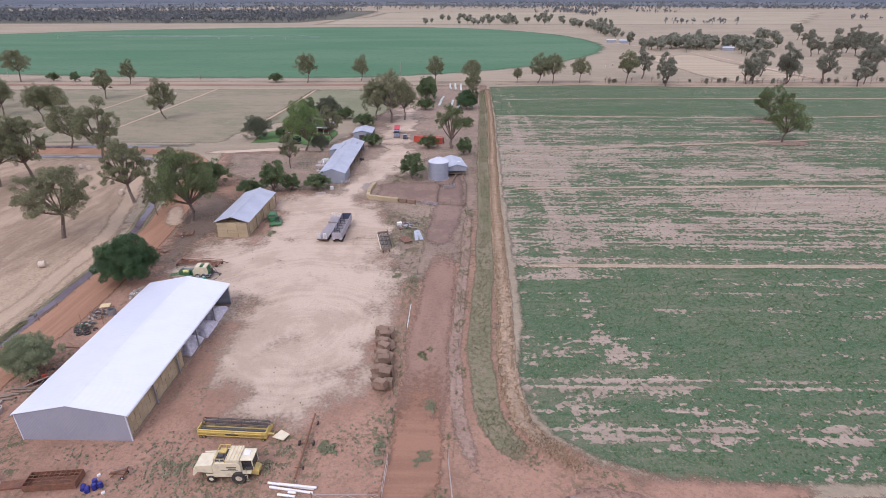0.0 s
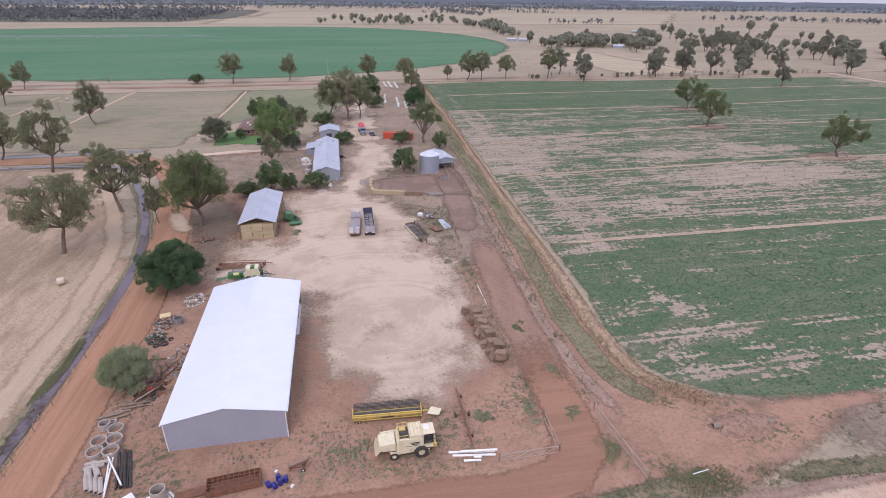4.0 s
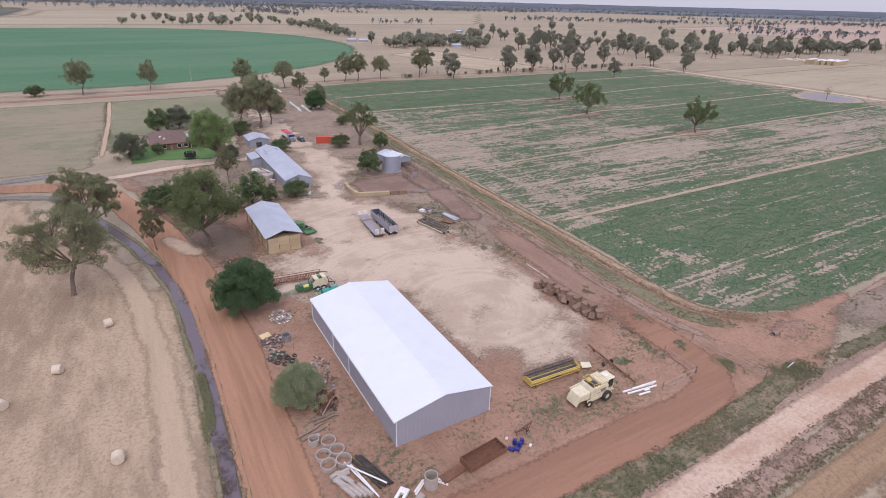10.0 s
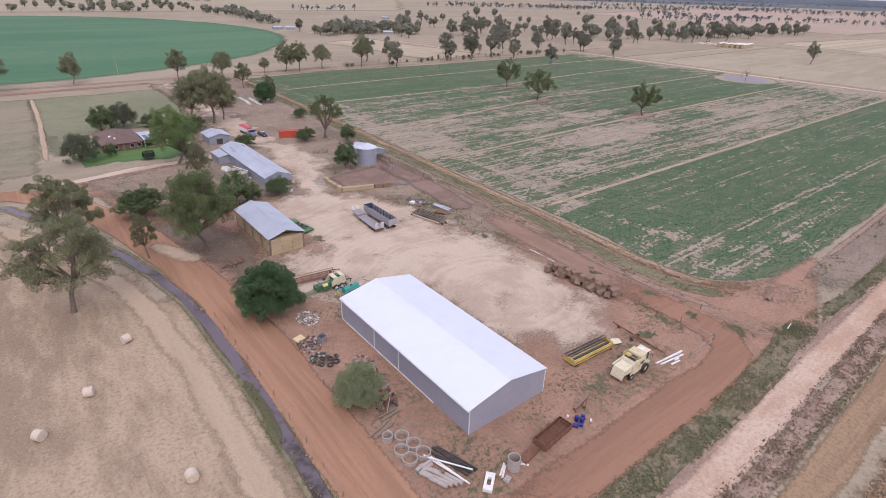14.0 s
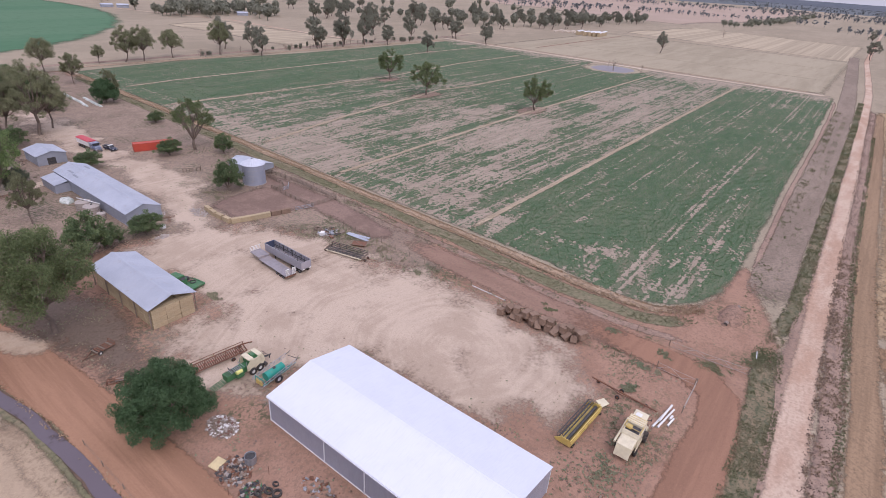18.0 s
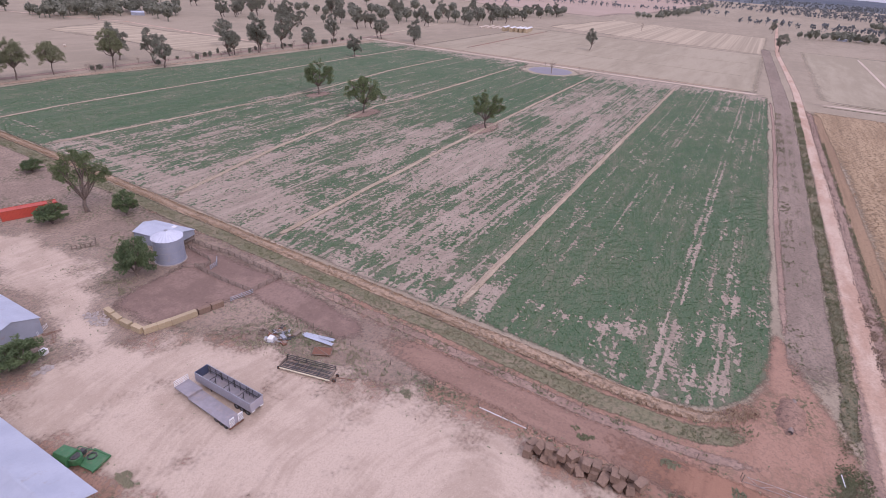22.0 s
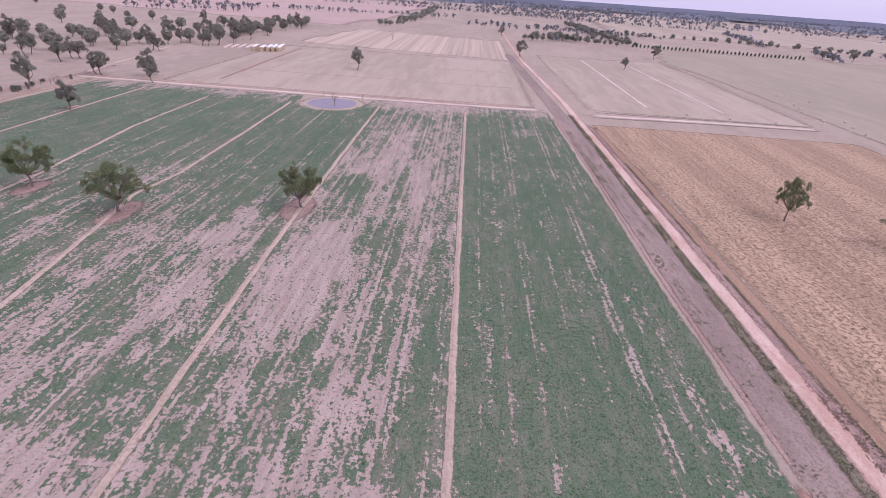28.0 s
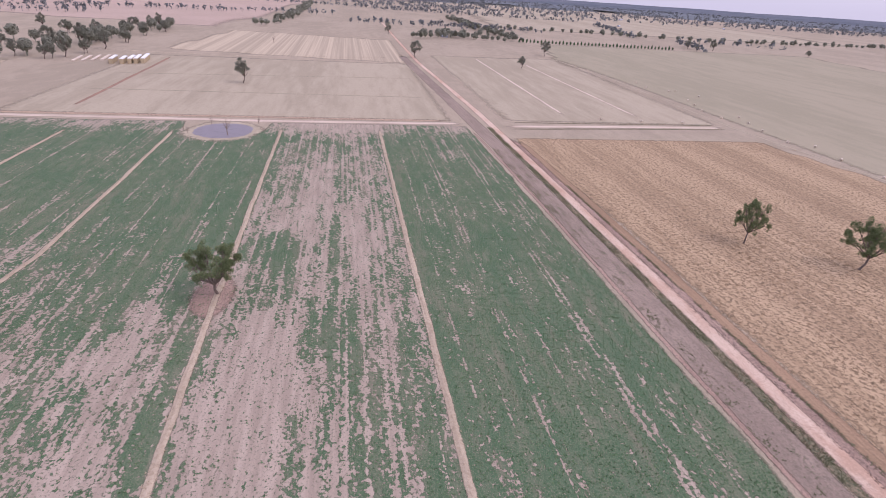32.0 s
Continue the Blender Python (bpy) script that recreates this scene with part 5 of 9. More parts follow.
long_shed = thing("long_shed", None, "long low shed with weathered zinc roof, open along the yard", "shed")
LX0, LX1, LY0, LY1, LE, LT = -42.2, -34.1, 165.0, 206.2, 3.3, 4.7
for side in (-1, 1):
    part("roof", roof_slab(LX0, LX1, LE, LT, 0.25, 0.05, LY0 - 0.2, LY1 + 0.2, side), m_roof_old, long_shed, "bluish weathered zinc sheeting")
part("ridge_cap", prism([(-38.5, LT + 0.02), (-38.15, LT + 0.1), (-37.8, LT + 0.02), (-38.15, LT + 0.06)], "y", LY0 - 0.22, LY1 + 0.22), m_roof_old, long_shed)
for x, y in ((-40.4, 196), (-40.0, 200), (-36.0, 201)):
    z = LE + (min(abs(x - LX0), abs(x - LX1))) * (LT - LE) / 4.05 + 0.09
    part("skylight", box((x - 0.4, x + 0.4, y - 1.5, y + 1.5, z - 0.12, z)), m_wall_old, long_shed, "grey translucent skylight sheet")
for y0 in (LY0, LY1 - 0.1):
    part("wall", prism(gable(LX0, LX1, LE, LT, 0.05), "y", y0, y0 + 0.1), m_wall_old, long_shed)
part("wall", box((LX0, LX0 + 0.1, LY0 + 0.12, LY1 - 0.12, 0, LE - 0.06)), m_wall_old, long_shed)
part("wall", box((LX1 - 0.1, LX1, LY0 + 0.12, LY0 + 9, 0, LE - 0.06)), m_wall_old, long_shed)
for i in range(7):
    y = LY0 + 9 + (LY1 - LY0 - 9.3) * i / 6
    part("post", rod((LX1 - 0.15, y, 0), (LX1 - 0.15, y, LE - 0.05), 0.11), m_wood, long_shed)
    part("rafter", prism([(LX0 + 0.1, LE - 0.25), (-38.15, LT - 0.27), (LX1 - 0.02, LE - 0.25), (LX1 - 0.02, LE - 0.06), (-38.15, LT - 0.06), (LX0 + 0.1, LE - 0.06)], "y", y - 0.06, y + 0.06), m_wood, long_shed)
part("floor", box((LX0 + 0.1, LX1 - 0.1, LY0 + 0.1, LY1 - 0.1, 0.1, 0.14)), m_floor, long_shed)
lean = part("lean_to", prism([(LX0 - 3.6, 2.3), (LX0 - 0.28, 2.9), (LX0 - 0.28, 2.96), (LX0 - 3.6, 2.36)], "y", 196.5, 205.5), m_roof_old, long_shed, "lower zinc roof of a lean-to")
part("lean_to_wall", box((LX0 - 3.5, LX0 - 3.4, 196.7, 205.3, 0, 2.3), (LX0 - 3.39, LX0 - 0.02, 196.7, 196.8, 0, 2.4), (LX0 - 3.39, LX0 - 0.02, 205.2, 205.3, 0, 2.4)), m_wall_old, lean)


def water_tank(x, y, r, h, mat, label, cone=0.3):
    t = thing("water_tank", pose(x, y, 0), label, "tank", "water tanks")
    part("body", tube(r, r - 0.08, h, 28), mat, t)
    bm = bmesh.new()
    bmesh.ops.create_cone(bm, cap_ends=True, segments=28, radius1=r + 0.06, radius2=0.25, depth=cone, matrix=pose(0, 0, h + cone / 2 + 0.01))
    part("lid", bm, mat, t)
    part("hatch", tube(0.28, 0.2, 0.12, 16, pose(0.2, 0.1, h + cone)), m_dark, t)
    for z in (0.3, 0.62):
        part("hoop", tube(r + 0.025, r - 0.01, 0.05, 28, pose(0, 0, h * z)), m_rust, t)
    return t


water_tank(-44.9, 182.0, 1.7, 2.1, m_concrete, "grey concrete water tank beside the long shed")
water_tank(-44.7, 177.8, 1.75, 2.2, m_concrete, "grey concrete water tank beside the long shed")
water_tank(-44.3, 173.6, 0.95, 1.5, m_concrete, "small grey water tank beside the long shed")
pipe = solo("pipe", rod((-45.3, 184, 2.62), (-43.2, 176.5, 2.75), 0.12), m_white, None, "white pipe lying over the water tanks", "pipe")
tarp_heap = bmesh.new()
bmesh.ops.create_icosphere(tarp_heap, subdivisions=3, radius=1.0)
for v in tarp_heap.verts:
    d = noise.noise(v.co * 2.3) * 0.35
    v.co = Vector((v.co.x * (1.5 + d), v.co.y * (2.2 + d), max(0, v.co.z) * (1.1 + d)))
solo("covered_heap", tarp_heap, m_bag, pose(-45.9, 189.8, 0), "heap under a crumpled white tarpaulin", "heap")

solo("white_plank", box((-1.2, 1.2, -0.06, 0.06, 0.0, 0.1), bevel=0.02), m_trim, pose(8.3, 38.7, 0.2, 0, 0, 8), "white plank lying in green weeds", "plank")
small_shed = thing("garden_shed", None, "small zinc-roofed shed near the house", "shed")
for side in (-1, 1):
    part("roof", roof_slab(-41.2, -33.4, 3.0, 4.0, 0.25, 0.05, 221.5, 232, side), m_roof_old, small_shed)
part("wall", prism(gable(-41.1, -33.5, 3.0, 4.0, 0.06), "y", 221.8, 221.9), m_wall_old, small_shed)
part("wall", prism(gable(-41.1, -33.5, 3.0, 4.0, 0.06), "y", 231.6, 231.7), m_wall_old, small_shed)
part("wall", box((-41.1, -41.0, 221.91, 231.59, 0, 2.95)), m_wall_old, small_shed)
part("door", box((-38.6, -36.4, 221.74, 221.79, 0, 2.1)), m_dark, small_shed)
for y in (222.0, 225.2, 228.4, 231.4):
    part("post", rod((-33.6, y, 0), (-33.6, y, 3.0), 0.08), m_wood, small_shed)

# the house: a brick bungalow with a brown hip roof and a verandah wing
m_tile = plain("brown_roof_tiles", (0.17, 0.105, 0.085), (0.13, 0.085, 0.07), 1.2, 0.75, 0, (0.22, 0.16, 0.13), 0.35)
m_culvert = plain("stained_concrete", (0.27, 0.21, 0.17), (0.21, 0.16, 0.13), 3, 0.9, 0.0, (0.22, 0.14, 0.1), 0.6, 0.3)
m_brick = plain("brown_brick", (0.22, 0.11, 0.085), (0.17, 0.09, 0.07), 6, 0.9, 0, (0.12, 0.08, 0.06), 0.35)
house = thing("farmhouse", None, "brick farmhouse with brown tiled hip roof and lawn", "house")
bm = bmesh.new()
X0, X1, Y0, Y1 = -75.2, -61.4, 231.0, 252.0
v = [bm.verts.new(c) for c in ((X0, Y0, 2.6), (X1, Y0, 2.6), (X1, Y1, 2.6), (X0, Y1, 2.6), (-68.3, Y0 + 6.8, 5.2), (-68.3, Y1 - 6.8, 5.2))]
for f in ((0, 1, 4), (1, 2, 5, 4), (2, 3, 5), (3, 0, 4, 5), (3, 2, 1, 0)):
    bm.faces.new([v[i] for i in f])
part("roof", bm, m_tile, house, "brown tiled hip roof")
part("wall", box((X0 + 0.6, X1 - 0.6, Y0 + 0.6, Y1 - 0.6, 0, 2.59)), m_brick, house)
part("ridge_tiles", rod((-68.3, Y0 + 6.8, 5.2), (-68.3, Y1 - 6.8, 5.2), 0.12), m_tile, house)
part("roof_vent", box((-71.5, -70.7, 236.4, 237.2, 3.9, 4.5), bevel=0.1), m_white, house)
part("roof_vent", box((-70.3, -69.5, 233.8, 234.6, 3.7, 4.3), bevel=0.1), m_white, house)
for x in (-73.2, -70.4, -65.2, -62.9):
    w = part("window", box((x - 0.7, x + 0.7, Y0 + 0.53, Y0 + 0.58, 0.9, 2.1)), m_glass, house)
    part("frame", box((x - 0.8, x - 0.7, Y0 + 0.5, Y0 + 0.59, 0.85, 2.15), (x + 0.7, x + 0.8, Y0 + 0.5, Y0 + 0.59, 0.85, 2.15), (x - 0.7, x + 0.7, Y0 + 0.5, Y0 + 0.59, 2.1, 2.18), (x - 0.7, x + 0.7, Y0 + 0.5, Y0 + 0.59, 0.8, 0.9)), m_trim, w)
part("door", box((-68.4, -67.5, Y0 + 0.52, Y0 + 0.58, 0.05, 2.1)), m_wood, house)
part("verandah_roof", prism([(-61.2, 2.7), (-53.4, 2.5), (-53.4, 2.56), (-61.2, 2.76)], "y", 232.0, 245.4), m_roof_old, house)
for i in range(4):
    x = -60.4 + 1.9 * i
    panel = part("solar_panel", prism([(x, 2.80 - 0.026 * (x + 61.2)), (x + 1.5, 2.80 - 0.026 * (x + 62.7)), (x + 1.5, 2.85 - 0.026 * (x + 62.7)), (x, 2.85 - 0.026 * (x + 61.2))], "y", 233.5, 239.5), m_glass, house, "dark solar panel")
part("verandah_wall", box((-60.9, -53.8, 236, 245, 0, 2.48)), m_brick, house)
for x in (-61.0, -58.4, -55.9, -53.6):
    part("post", box((x - 0.06, x + 0.06, 232.1, 232.25, 0, 2.6)), m_white, house)
part("garden_wall", box((-61.4, -52.6, 229.6, 229.9, 0, 0.5)), m_brick, house)

tramp = thing("trampoline", pose(-63.3, 215.8, 0.08), "round black trampoline with safety net on the lawn", "trampoline")
part("mat", rod((0, 0, 0.86), (0, 0, 0.89), 1.75, 1.75, 24), m_rubber, tramp)
part("rim", tube(2.0, 1.78, 0.07, 24, pose(0, 0, 0.85)), m_dark, tramp, "padded rim")
for i in range(6):
    a = i * math.pi / 3
    part("leg", rod((1.9 * math.cos(a), 1.9 * math.sin(a), 0), (1.9 * math.cos(a), 1.9 * math.sin(a), 2.5), 0.03), m_steel, tramp)
part("net", tube(1.96, 1.94, 1.5, 24, pose(0, 0, 0.95)), Nodes("black_net").end((0.02, 0.02, 0.022), 0.9, 0, None, 0.3, 0.05, 0.45), tramp, "fine black net")

m_silo_roof = plain("dull_zinc_cone", (0.58, 0.6, 0.66), (0.5, 0.52, 0.58), 1.0, 0.45)
# the silo and the yard shed behind it
silo = thing("grain_silo", pose(-4.2, 170.3, 0) @ Matrix.Diagonal((0.96, 0.96, 1.14, 1)), "corrugated steel silo with a pale ribbed cone roof", "silo")
part("body", tube(3.35, 3.27, 5.2, 48), m_silo, silo, "blue-grey corrugated steel")
for z in (1.3, 2.6, 3.9):
    part("seam", tube(3.375, 3.34, 0.06, 48, pose(0, 0, z)), m_steel, silo)
bm = bmesh.new()
ring = []
for i in range(48):
    a, r = 2 * math.pi * i / 48, 3.5
    ring.append(bm.verts.new((r * math.cos(a), r * math.sin(a), 5.12 + (0.09 if i % 2 else 0))))
tip = [bm.verts.new((0.35 * math.cos(2 * math.pi * i / 48), 0.35 * math.sin(2 * math.pi * i / 48), 6.45)) for i in range(48)]
for i in range(48):
    bm.faces.new((ring[i], ring[(i + 1) % 48], tip[(i + 1) % 48], tip[i]))
part("roof", bm, m_silo_roof, silo, "pale ribbed cone roof")
part("cap", tube(0.42, 0.05, 0.18, 20, pose(0, 0, 6.42)), m_steel, silo)
part("base_ring", tube(3.6, 3.36, 0.2, 32), m_concrete, silo)
for s in (-0.22, 0.22):
    part("ladder_rail", rod((-3.44, s, 0.3), (-3.44, s, 5.4), 0.03), m_steel, silo)

yard_shed = thing("shearing_shed", pose(0.6, 178.9, 0, 0, 0, 10.6) @ Matrix.Diagonal((0.8, 1.15, 1, 1)), "small zinc shearing shed beside the silo", "shed")
for side in (-1, 1):
    part("roof", roof_slab(-4.2, 4.4, 3.0, 4.0, 0.2, 0.05, -5.4, 5.0, side), m_roof_old, yard_shed, "bluish zinc sheeting")
part("porch_roof", prism([(-5.9, 2.3), (-3.9, 2.75), (-3.9, 2.8), (-5.9, 2.35)], "y", -5.4, -1.6), m_roof_new, yard_shed)
part("roof_sheet", box((1.2, 2.6, -2.2, -1.3, 3.72, 3.80)), m_white, yard_shed, "patched white roof sheet")
part("wall", box((-4.1, -4.0, -2, 4.9, 0, 2.95)), m_wall_old, yard_shed)
part("wall", prism(gable(-4.1, 4.3, 3.0, 4.0, 0.07), "y", 4.75, 4.85), m_wall_old, yard_shed)
part("wall", prism([(-4.1, 1.7), (4.3, 1.7), (4.3, 2.93), (0.1, 3.93), (-4.1, 2.93)], "y", -5.2, -5.1), m_wall_old, yard_shed)
part("wall", box((4.2, 4.3, -1, 4.7, 0, 2.93)), m_wall_old, yard_shed)
for x, y in ((-4, -5), (0.1, -5), (4.1, -5), (4.1, -2), (-5.8, -5.2), (-5.8, -1.8)):
    part("post", rod((x, y, 0), (x, y, 2.6), 0.09), m_wood, yard_shed)
part("raised_floor", box((-3.9, 4.1, -5, 4.7, 0.75, 0.9)), m_wood, yard_shed)


# ---- fences, pens and gates ----
def rail_fence(name, label, line, h=1.1, rails=4, step=2.4, mat=None, post=0.09, category="fence", sag=0.0):
    """Posts along a line with rails between them; each is a part."""
    mat = mat or m_wood
    rng = random.Random(len(line) + int(abs(line[0][0]) * 7))
    f = thing(name, pose(line[0][0], line[0][1], 0), label, category, "fences")
    o = Vector((*line[0], 0))
    for p, q in zip(line, line[1:]):
        a, b = Vector((*p, 0)) - o, Vector((*q, 0)) - o
        k = max(1, round((b - a).length / step))
        for i in range(k + 1):
            c = a.lerp(b, i / k)
            part("post", rod(c, c + Vector((rng.uniform(-.05, .05), rng.uniform(-.05, .05), h + rng.uniform(0, 0.15))), post, post * 0.9, 6), mat, f)
        for j in range(rails):
            z = h * (0.25 + 0.72 * j / max(1, rails - 1))
            part("rail", rod(a + Vector((0, 0, z + rng.uniform(-sag, sag))), b + Vector((0, 0, z + rng.uniform(-sag, sag))), 0.012 if "wire" in name else 0.065, None, 5), mat, f)
    return f


rail_fence("stock_pen", "weathered timber stock pen with rails", [(-3.6, 163.0), (-4.2, 154.0), (-4.0, 145.3), (4.0, 144.6), (4.7, 161.9), (4.2, 167.0), (3.7, 173.0)], 1.25, 4, 2.2, m_wood, 0.11, "pen", 0.03)
rail_fence("pen_race", "curved timber race from the shed to the pen", [(-3.6, 163.0), (-2.4, 161.2), (-0.6, 161.6), (0.4, 163.4), (0.6, 166.5), (1.4, 171.5)], 1.2, 4, 1.6, m_wood, 0.11, "pen", 0.03)
rail_fence("pen_race", "short timber race beside the silo", [(-2.4, 159.5), (-0.4, 159.8), (1.2, 161.6)], 1.2, 4, 1.4, m_steel, 0.08, "pen", 0.02)
rail_fence("pen_rail", "low timber rails at the silo's foot", [(-8.4, 165.0), (-5.8, 165.4), (-3.6, 163.0)], 0.9, 2, 1.6, m_wood, 0.08, "pen")
rail_fence("pipe_fence", "thin pale pipe rails from the pen corner", [(-8.6, 146.2), (-3.8, 144.9)], 1.0, 3, 2.4, m_steel, 0.05)
rail_fence("old_yard_fence", "broken timber stock yard", [(-14.0, 191.5), (-11.8, 190.0), (-9.8, 189.4), (-8.6, 191.4)], 1.1, 2, 1.0, m_wood, 0.11)
rail_fence("wire_fence", "post and wire fence along the red lane", [(-8.3, 52), (-8.2, 64), (-7.7, 82), (-7.3, 99), (-6.2, 122), (-5.6, 140)], 1.15, 3, 4.6, m_wood, 0.06)
rail_fence("wire_fence", "post and wire fence along the lane's edge", [(0.8, 52), (1.4, 70), (2.6, 100), (4.6, 142)], 1.1, 3, 6, m_wood, 0.055)
rail_fence("wire_fence", "post and wire fence beside the channel road", [(-76.5, 24), (-76.4, 45), (-76.1, 66), (-75.9, 83), (-76.2, 104)], 1.1, 3, 5.5, m_wood, 0.06)


def farm_gate(x0, y0, x1, y1, label):
    """A steel gate: a pipe frame with rails and crossed stays."""
    a, b = Vector((x0, y0, 0)), Vector((x1, y1, 0))
    g = thing("farm_gate", pose(x0, y0, 0), label, "gate", "steel gates")
    d = b - a
    up = Vector((0, 0, 1))
    for s in (0, 1):
        part("post", rod(d * s, d * s + up * 1.5, 0.08), m_wood, g)
    for z in (0.15, 1.2):
        part("rail", rod(d * 0.02 + up * z, d * 0.98 + up * z, 0.035), m_concrete, g)
    k = max(2, round(d.length / 2.2))
    for i in range(k):
        lo, hi = (0.15, 1.2) if i % 2 else (1.2, 0.15)
        part("stay", rod(d * (0.02 + 0.96 * i / k) + up * lo, d * (0.02 + 0.96 * (i + 1) / k) + up * hi, 0.03), m_concrete, g)
    return g


farm_gate(-16.0, 44.9, -7.8, 45.0, "wide grey steel gate across the yard entrance")
farm_gate(-7.8, 45.2, -7.6, 51.5, "grey steel gate swung open beside the lane")
farm_gate(0.1, 51.8, 1.3, 38.8, "long leaning steel gate at the lane's mouth")

bale_wall("bale_wall", "low wall of golden straw bales round a yard", [(-24.2, 162.3), (-25.0, 156.5), (-24.6, 150.6), (-20.0, 149.0), (-15.4, 147.7)], sq, 1, 2)
oldsq = sq.copy()
oldsq.materials.clear()
oldsq.materials.append(m_oldhay)
bale_wall("bale_wall", "low wall of dark weathered bales", [(-15.2, 147.7), (-10.2, 146.3)], oldsq, 1, 5)

# ---- weathered square bales dumped in a row ----
slumped = []
for k in range(3):
    bm = box((-1.2, 1.2, -0.46, 0.46, -0.45, 0.45))
    bmesh.ops.subdivide_edges(bm, edges=bm.edges[:], cuts=3, use_grid_fill=True)
    for v in bm.verts:
        q = noise.noise_vector(Vector((v.co.x * 1.1, v.co.y * 2.0, v.co.z * 2.0 + 9 * k)))
        fine = noise.noise_vector(Vector((v.co.x * 3.5, v.co.y * 4.0, v.co.z * 4.0 + 5 * k)))
        round_off = 1.0 - 0.10 * (abs(v.co.x) / 1.2) ** 3 * (abs(v.co.y) / 0.46 + abs(v.co.z) / 0.45) * 0.5
        v.co = Vector((v.co.x + 0.12 * q.x, v.co.y * round_off + 0.09 * q.y + 0.04 * fine.y, v.co.z * round_off + 0.09 * q.z + 0.04 * fine.z))
    me = bpy.data.meshes.new("old_bale")
    bm.normal_update()
    bm.to_mesh(me)
    bm.free()
    me.materials.append(m_oldhay)
    slumped.append(me)
rng = random.Random(12)
for i in range(27):
    t = (i // 2) / 13
    b = new("old_bale", slumped[i % 3])
    top = i % 3 == 2
    x = -11.4 + 1.5 * t + (0.75 if i % 2 else -0.75) * (0.2 if top else 1) + rng.uniform(-0.2, 0.2)
    b.matrix_basis = pose(x, 80 - 15.5 * t + rng.uniform(-0.3, 0.3), 1.72 if top else rng.uniform(0.58, 0.7), rng.uniform(-14, 14), rng.choice((0, 0, 35, -30, 90)) * (0 if top else 1) + rng.uniform(-10, 10), rng.uniform(-28, 28)) @ Matrix.Diagonal((0.72, 1.4, 1.45, 1))
    tagged(b, "weathered brown square bale slumped in a row", "hay bale", "old bales in a row")

# ---- round bales ----
bm = bmesh.new()
bmesh.ops.create_cone(bm, cap_ends=True, segments=28, radius1=0.76, radius2=0.76, depth=1.25, matrix=pose(0, 0, 0.75, 90))
bmesh.ops.bevel(bm, geom=[e for e in bm.edges if e.calc_face_angle(0) > 1], offset=0.07, segments=2, affect="EDGES")
round_me = bpy.data.meshes.new("round_bale")
bm.to_mesh(round_me)
bm.free()
round_me.materials.append(m_bale)
for i, (x, y) in enumerate(((-89.9, 69.0), (-104.1, 87.8), (-97.6, 93.6), (-90.6, 105.0), (-106.7, 145), (-100.1, 153.2), (-125.3, 178), (-129.0, 179.6), (-178, 330), (-168, 332), (561, -172), (531, -167), (512, -181), (517, -191), (466, -173), (446, -167), (488, -198), (421, -158), (395, -158), (399, -176), (378, -169), (355, -163), (324, -158), (314, -170), (285, -162), (251, -157), (380, -51), (376, -113), (377, -81), (128, 475), (140, 470), (136, 486))):
    b = new("round_bale", round_me)
    b.matrix_basis = pose(x, y, -0.01, 0, 0, (37 * i) % 180)
    tagged(b, "pale wrapped round hay bale lying in the stubble", "hay bale", "round bales")

# ---- the combine, its front and neighbours ----
comb = thing("combine_harvester", pose(-27.2, 48.9, 0, 0, 0, 1) @ Matrix.Diagonal((0.95, 0.93, 0.93, 1)), "old cream combine harvester parked without its front", "harvester")
part("body", prism([(-1.7, 1.05), (2.0, 1.25), (2.0, 2.95), (1.7, 3.3), (-1.3, 3.3), (-1.6, 2.7)], "y", -1.35, 1.35, 0.07), m_cream, comb, "cream sheet-metal body")
part("rear_hood", prism([(-4.15, 1.55), (-1.72, 1.25), (-1.72, 2.78), (-3.9, 2.6)], "y", -1.15, 1.15, 0.09), m_cream, comb, "smooth cream straw-walker hood")
part("side_skirt", prism([(-2.4, 0.85), (0.7, 0.95), (0.7, 1.3), (-2.6, 1.5)], "y", -1.44, -1.36, 0.03), m_cream, comb)
part("side_skirt", prism([(-2.4, 0.85), (0.7, 0.95), (0.7, 1.3), (-2.6, 1.5)], "y", 1.36, 1.44, 0.03), m_cream, comb)
part("grain_tank", box((0.15, 1.95, -1.3, 1.3, 3.31, 3.8), bevel=0.08), m_cream, comb)
for i in range(4):
    part("tank_rib", box((0.3 + 0.46 * i, 0.36 + 0.46 * i, -1.31, 1.31, 3.81, 3.85)), m_yellow, comb)
part("engine_deck", box((-1.25, 0.1, -1.05, 1.05, 3.31, 3.42), bevel=0.02), m_dark, comb, "dark engine bay")
part("air_cleaner", rod((-0.7, -0.3, 3.43), (-0.7, -0.3, 3.62), 0.34, None, 18), m_dark, comb)
part("deck_rail", rods([((x, y, 3.3), (x, y, 3.95)) for x in (-1.25, -0.5, 0.1) for y in (-1.25, 1.25)] + [((-1.25, y, 3.95), (0.1, y, 3.95)) for y in (-1.25, 1.25)] + [((-1.25, -1.25, 3.95), (-1.25, 1.25, 3.95))], 0.05), m_yellow, comb)
part("engine_hood", box((-1.1, -0.2, 0.15, 1.0, 3.43, 3.72), bevel=0.08), m_yellow, comb)
part("straw_hood", prism([(-3.75, 1.5), (-4.4, 0.75), (-4.55, 0.95), (-4.2, 2.2)], "y", -1.1, 1.1, 0.03), m_cream, comb, "sloping straw hood")
cab = part("cab", box((2.05, 3.5, -0.95, 0.95, 1.7, 3.4), bevel=0.12), m_glass, comb, "dark glazed cab")
part("cab_roof", box((1.95, 3.65, -1.05, 1.05, 3.41, 3.56), bevel=0.07), m_cream, cab, "cream cab roof")
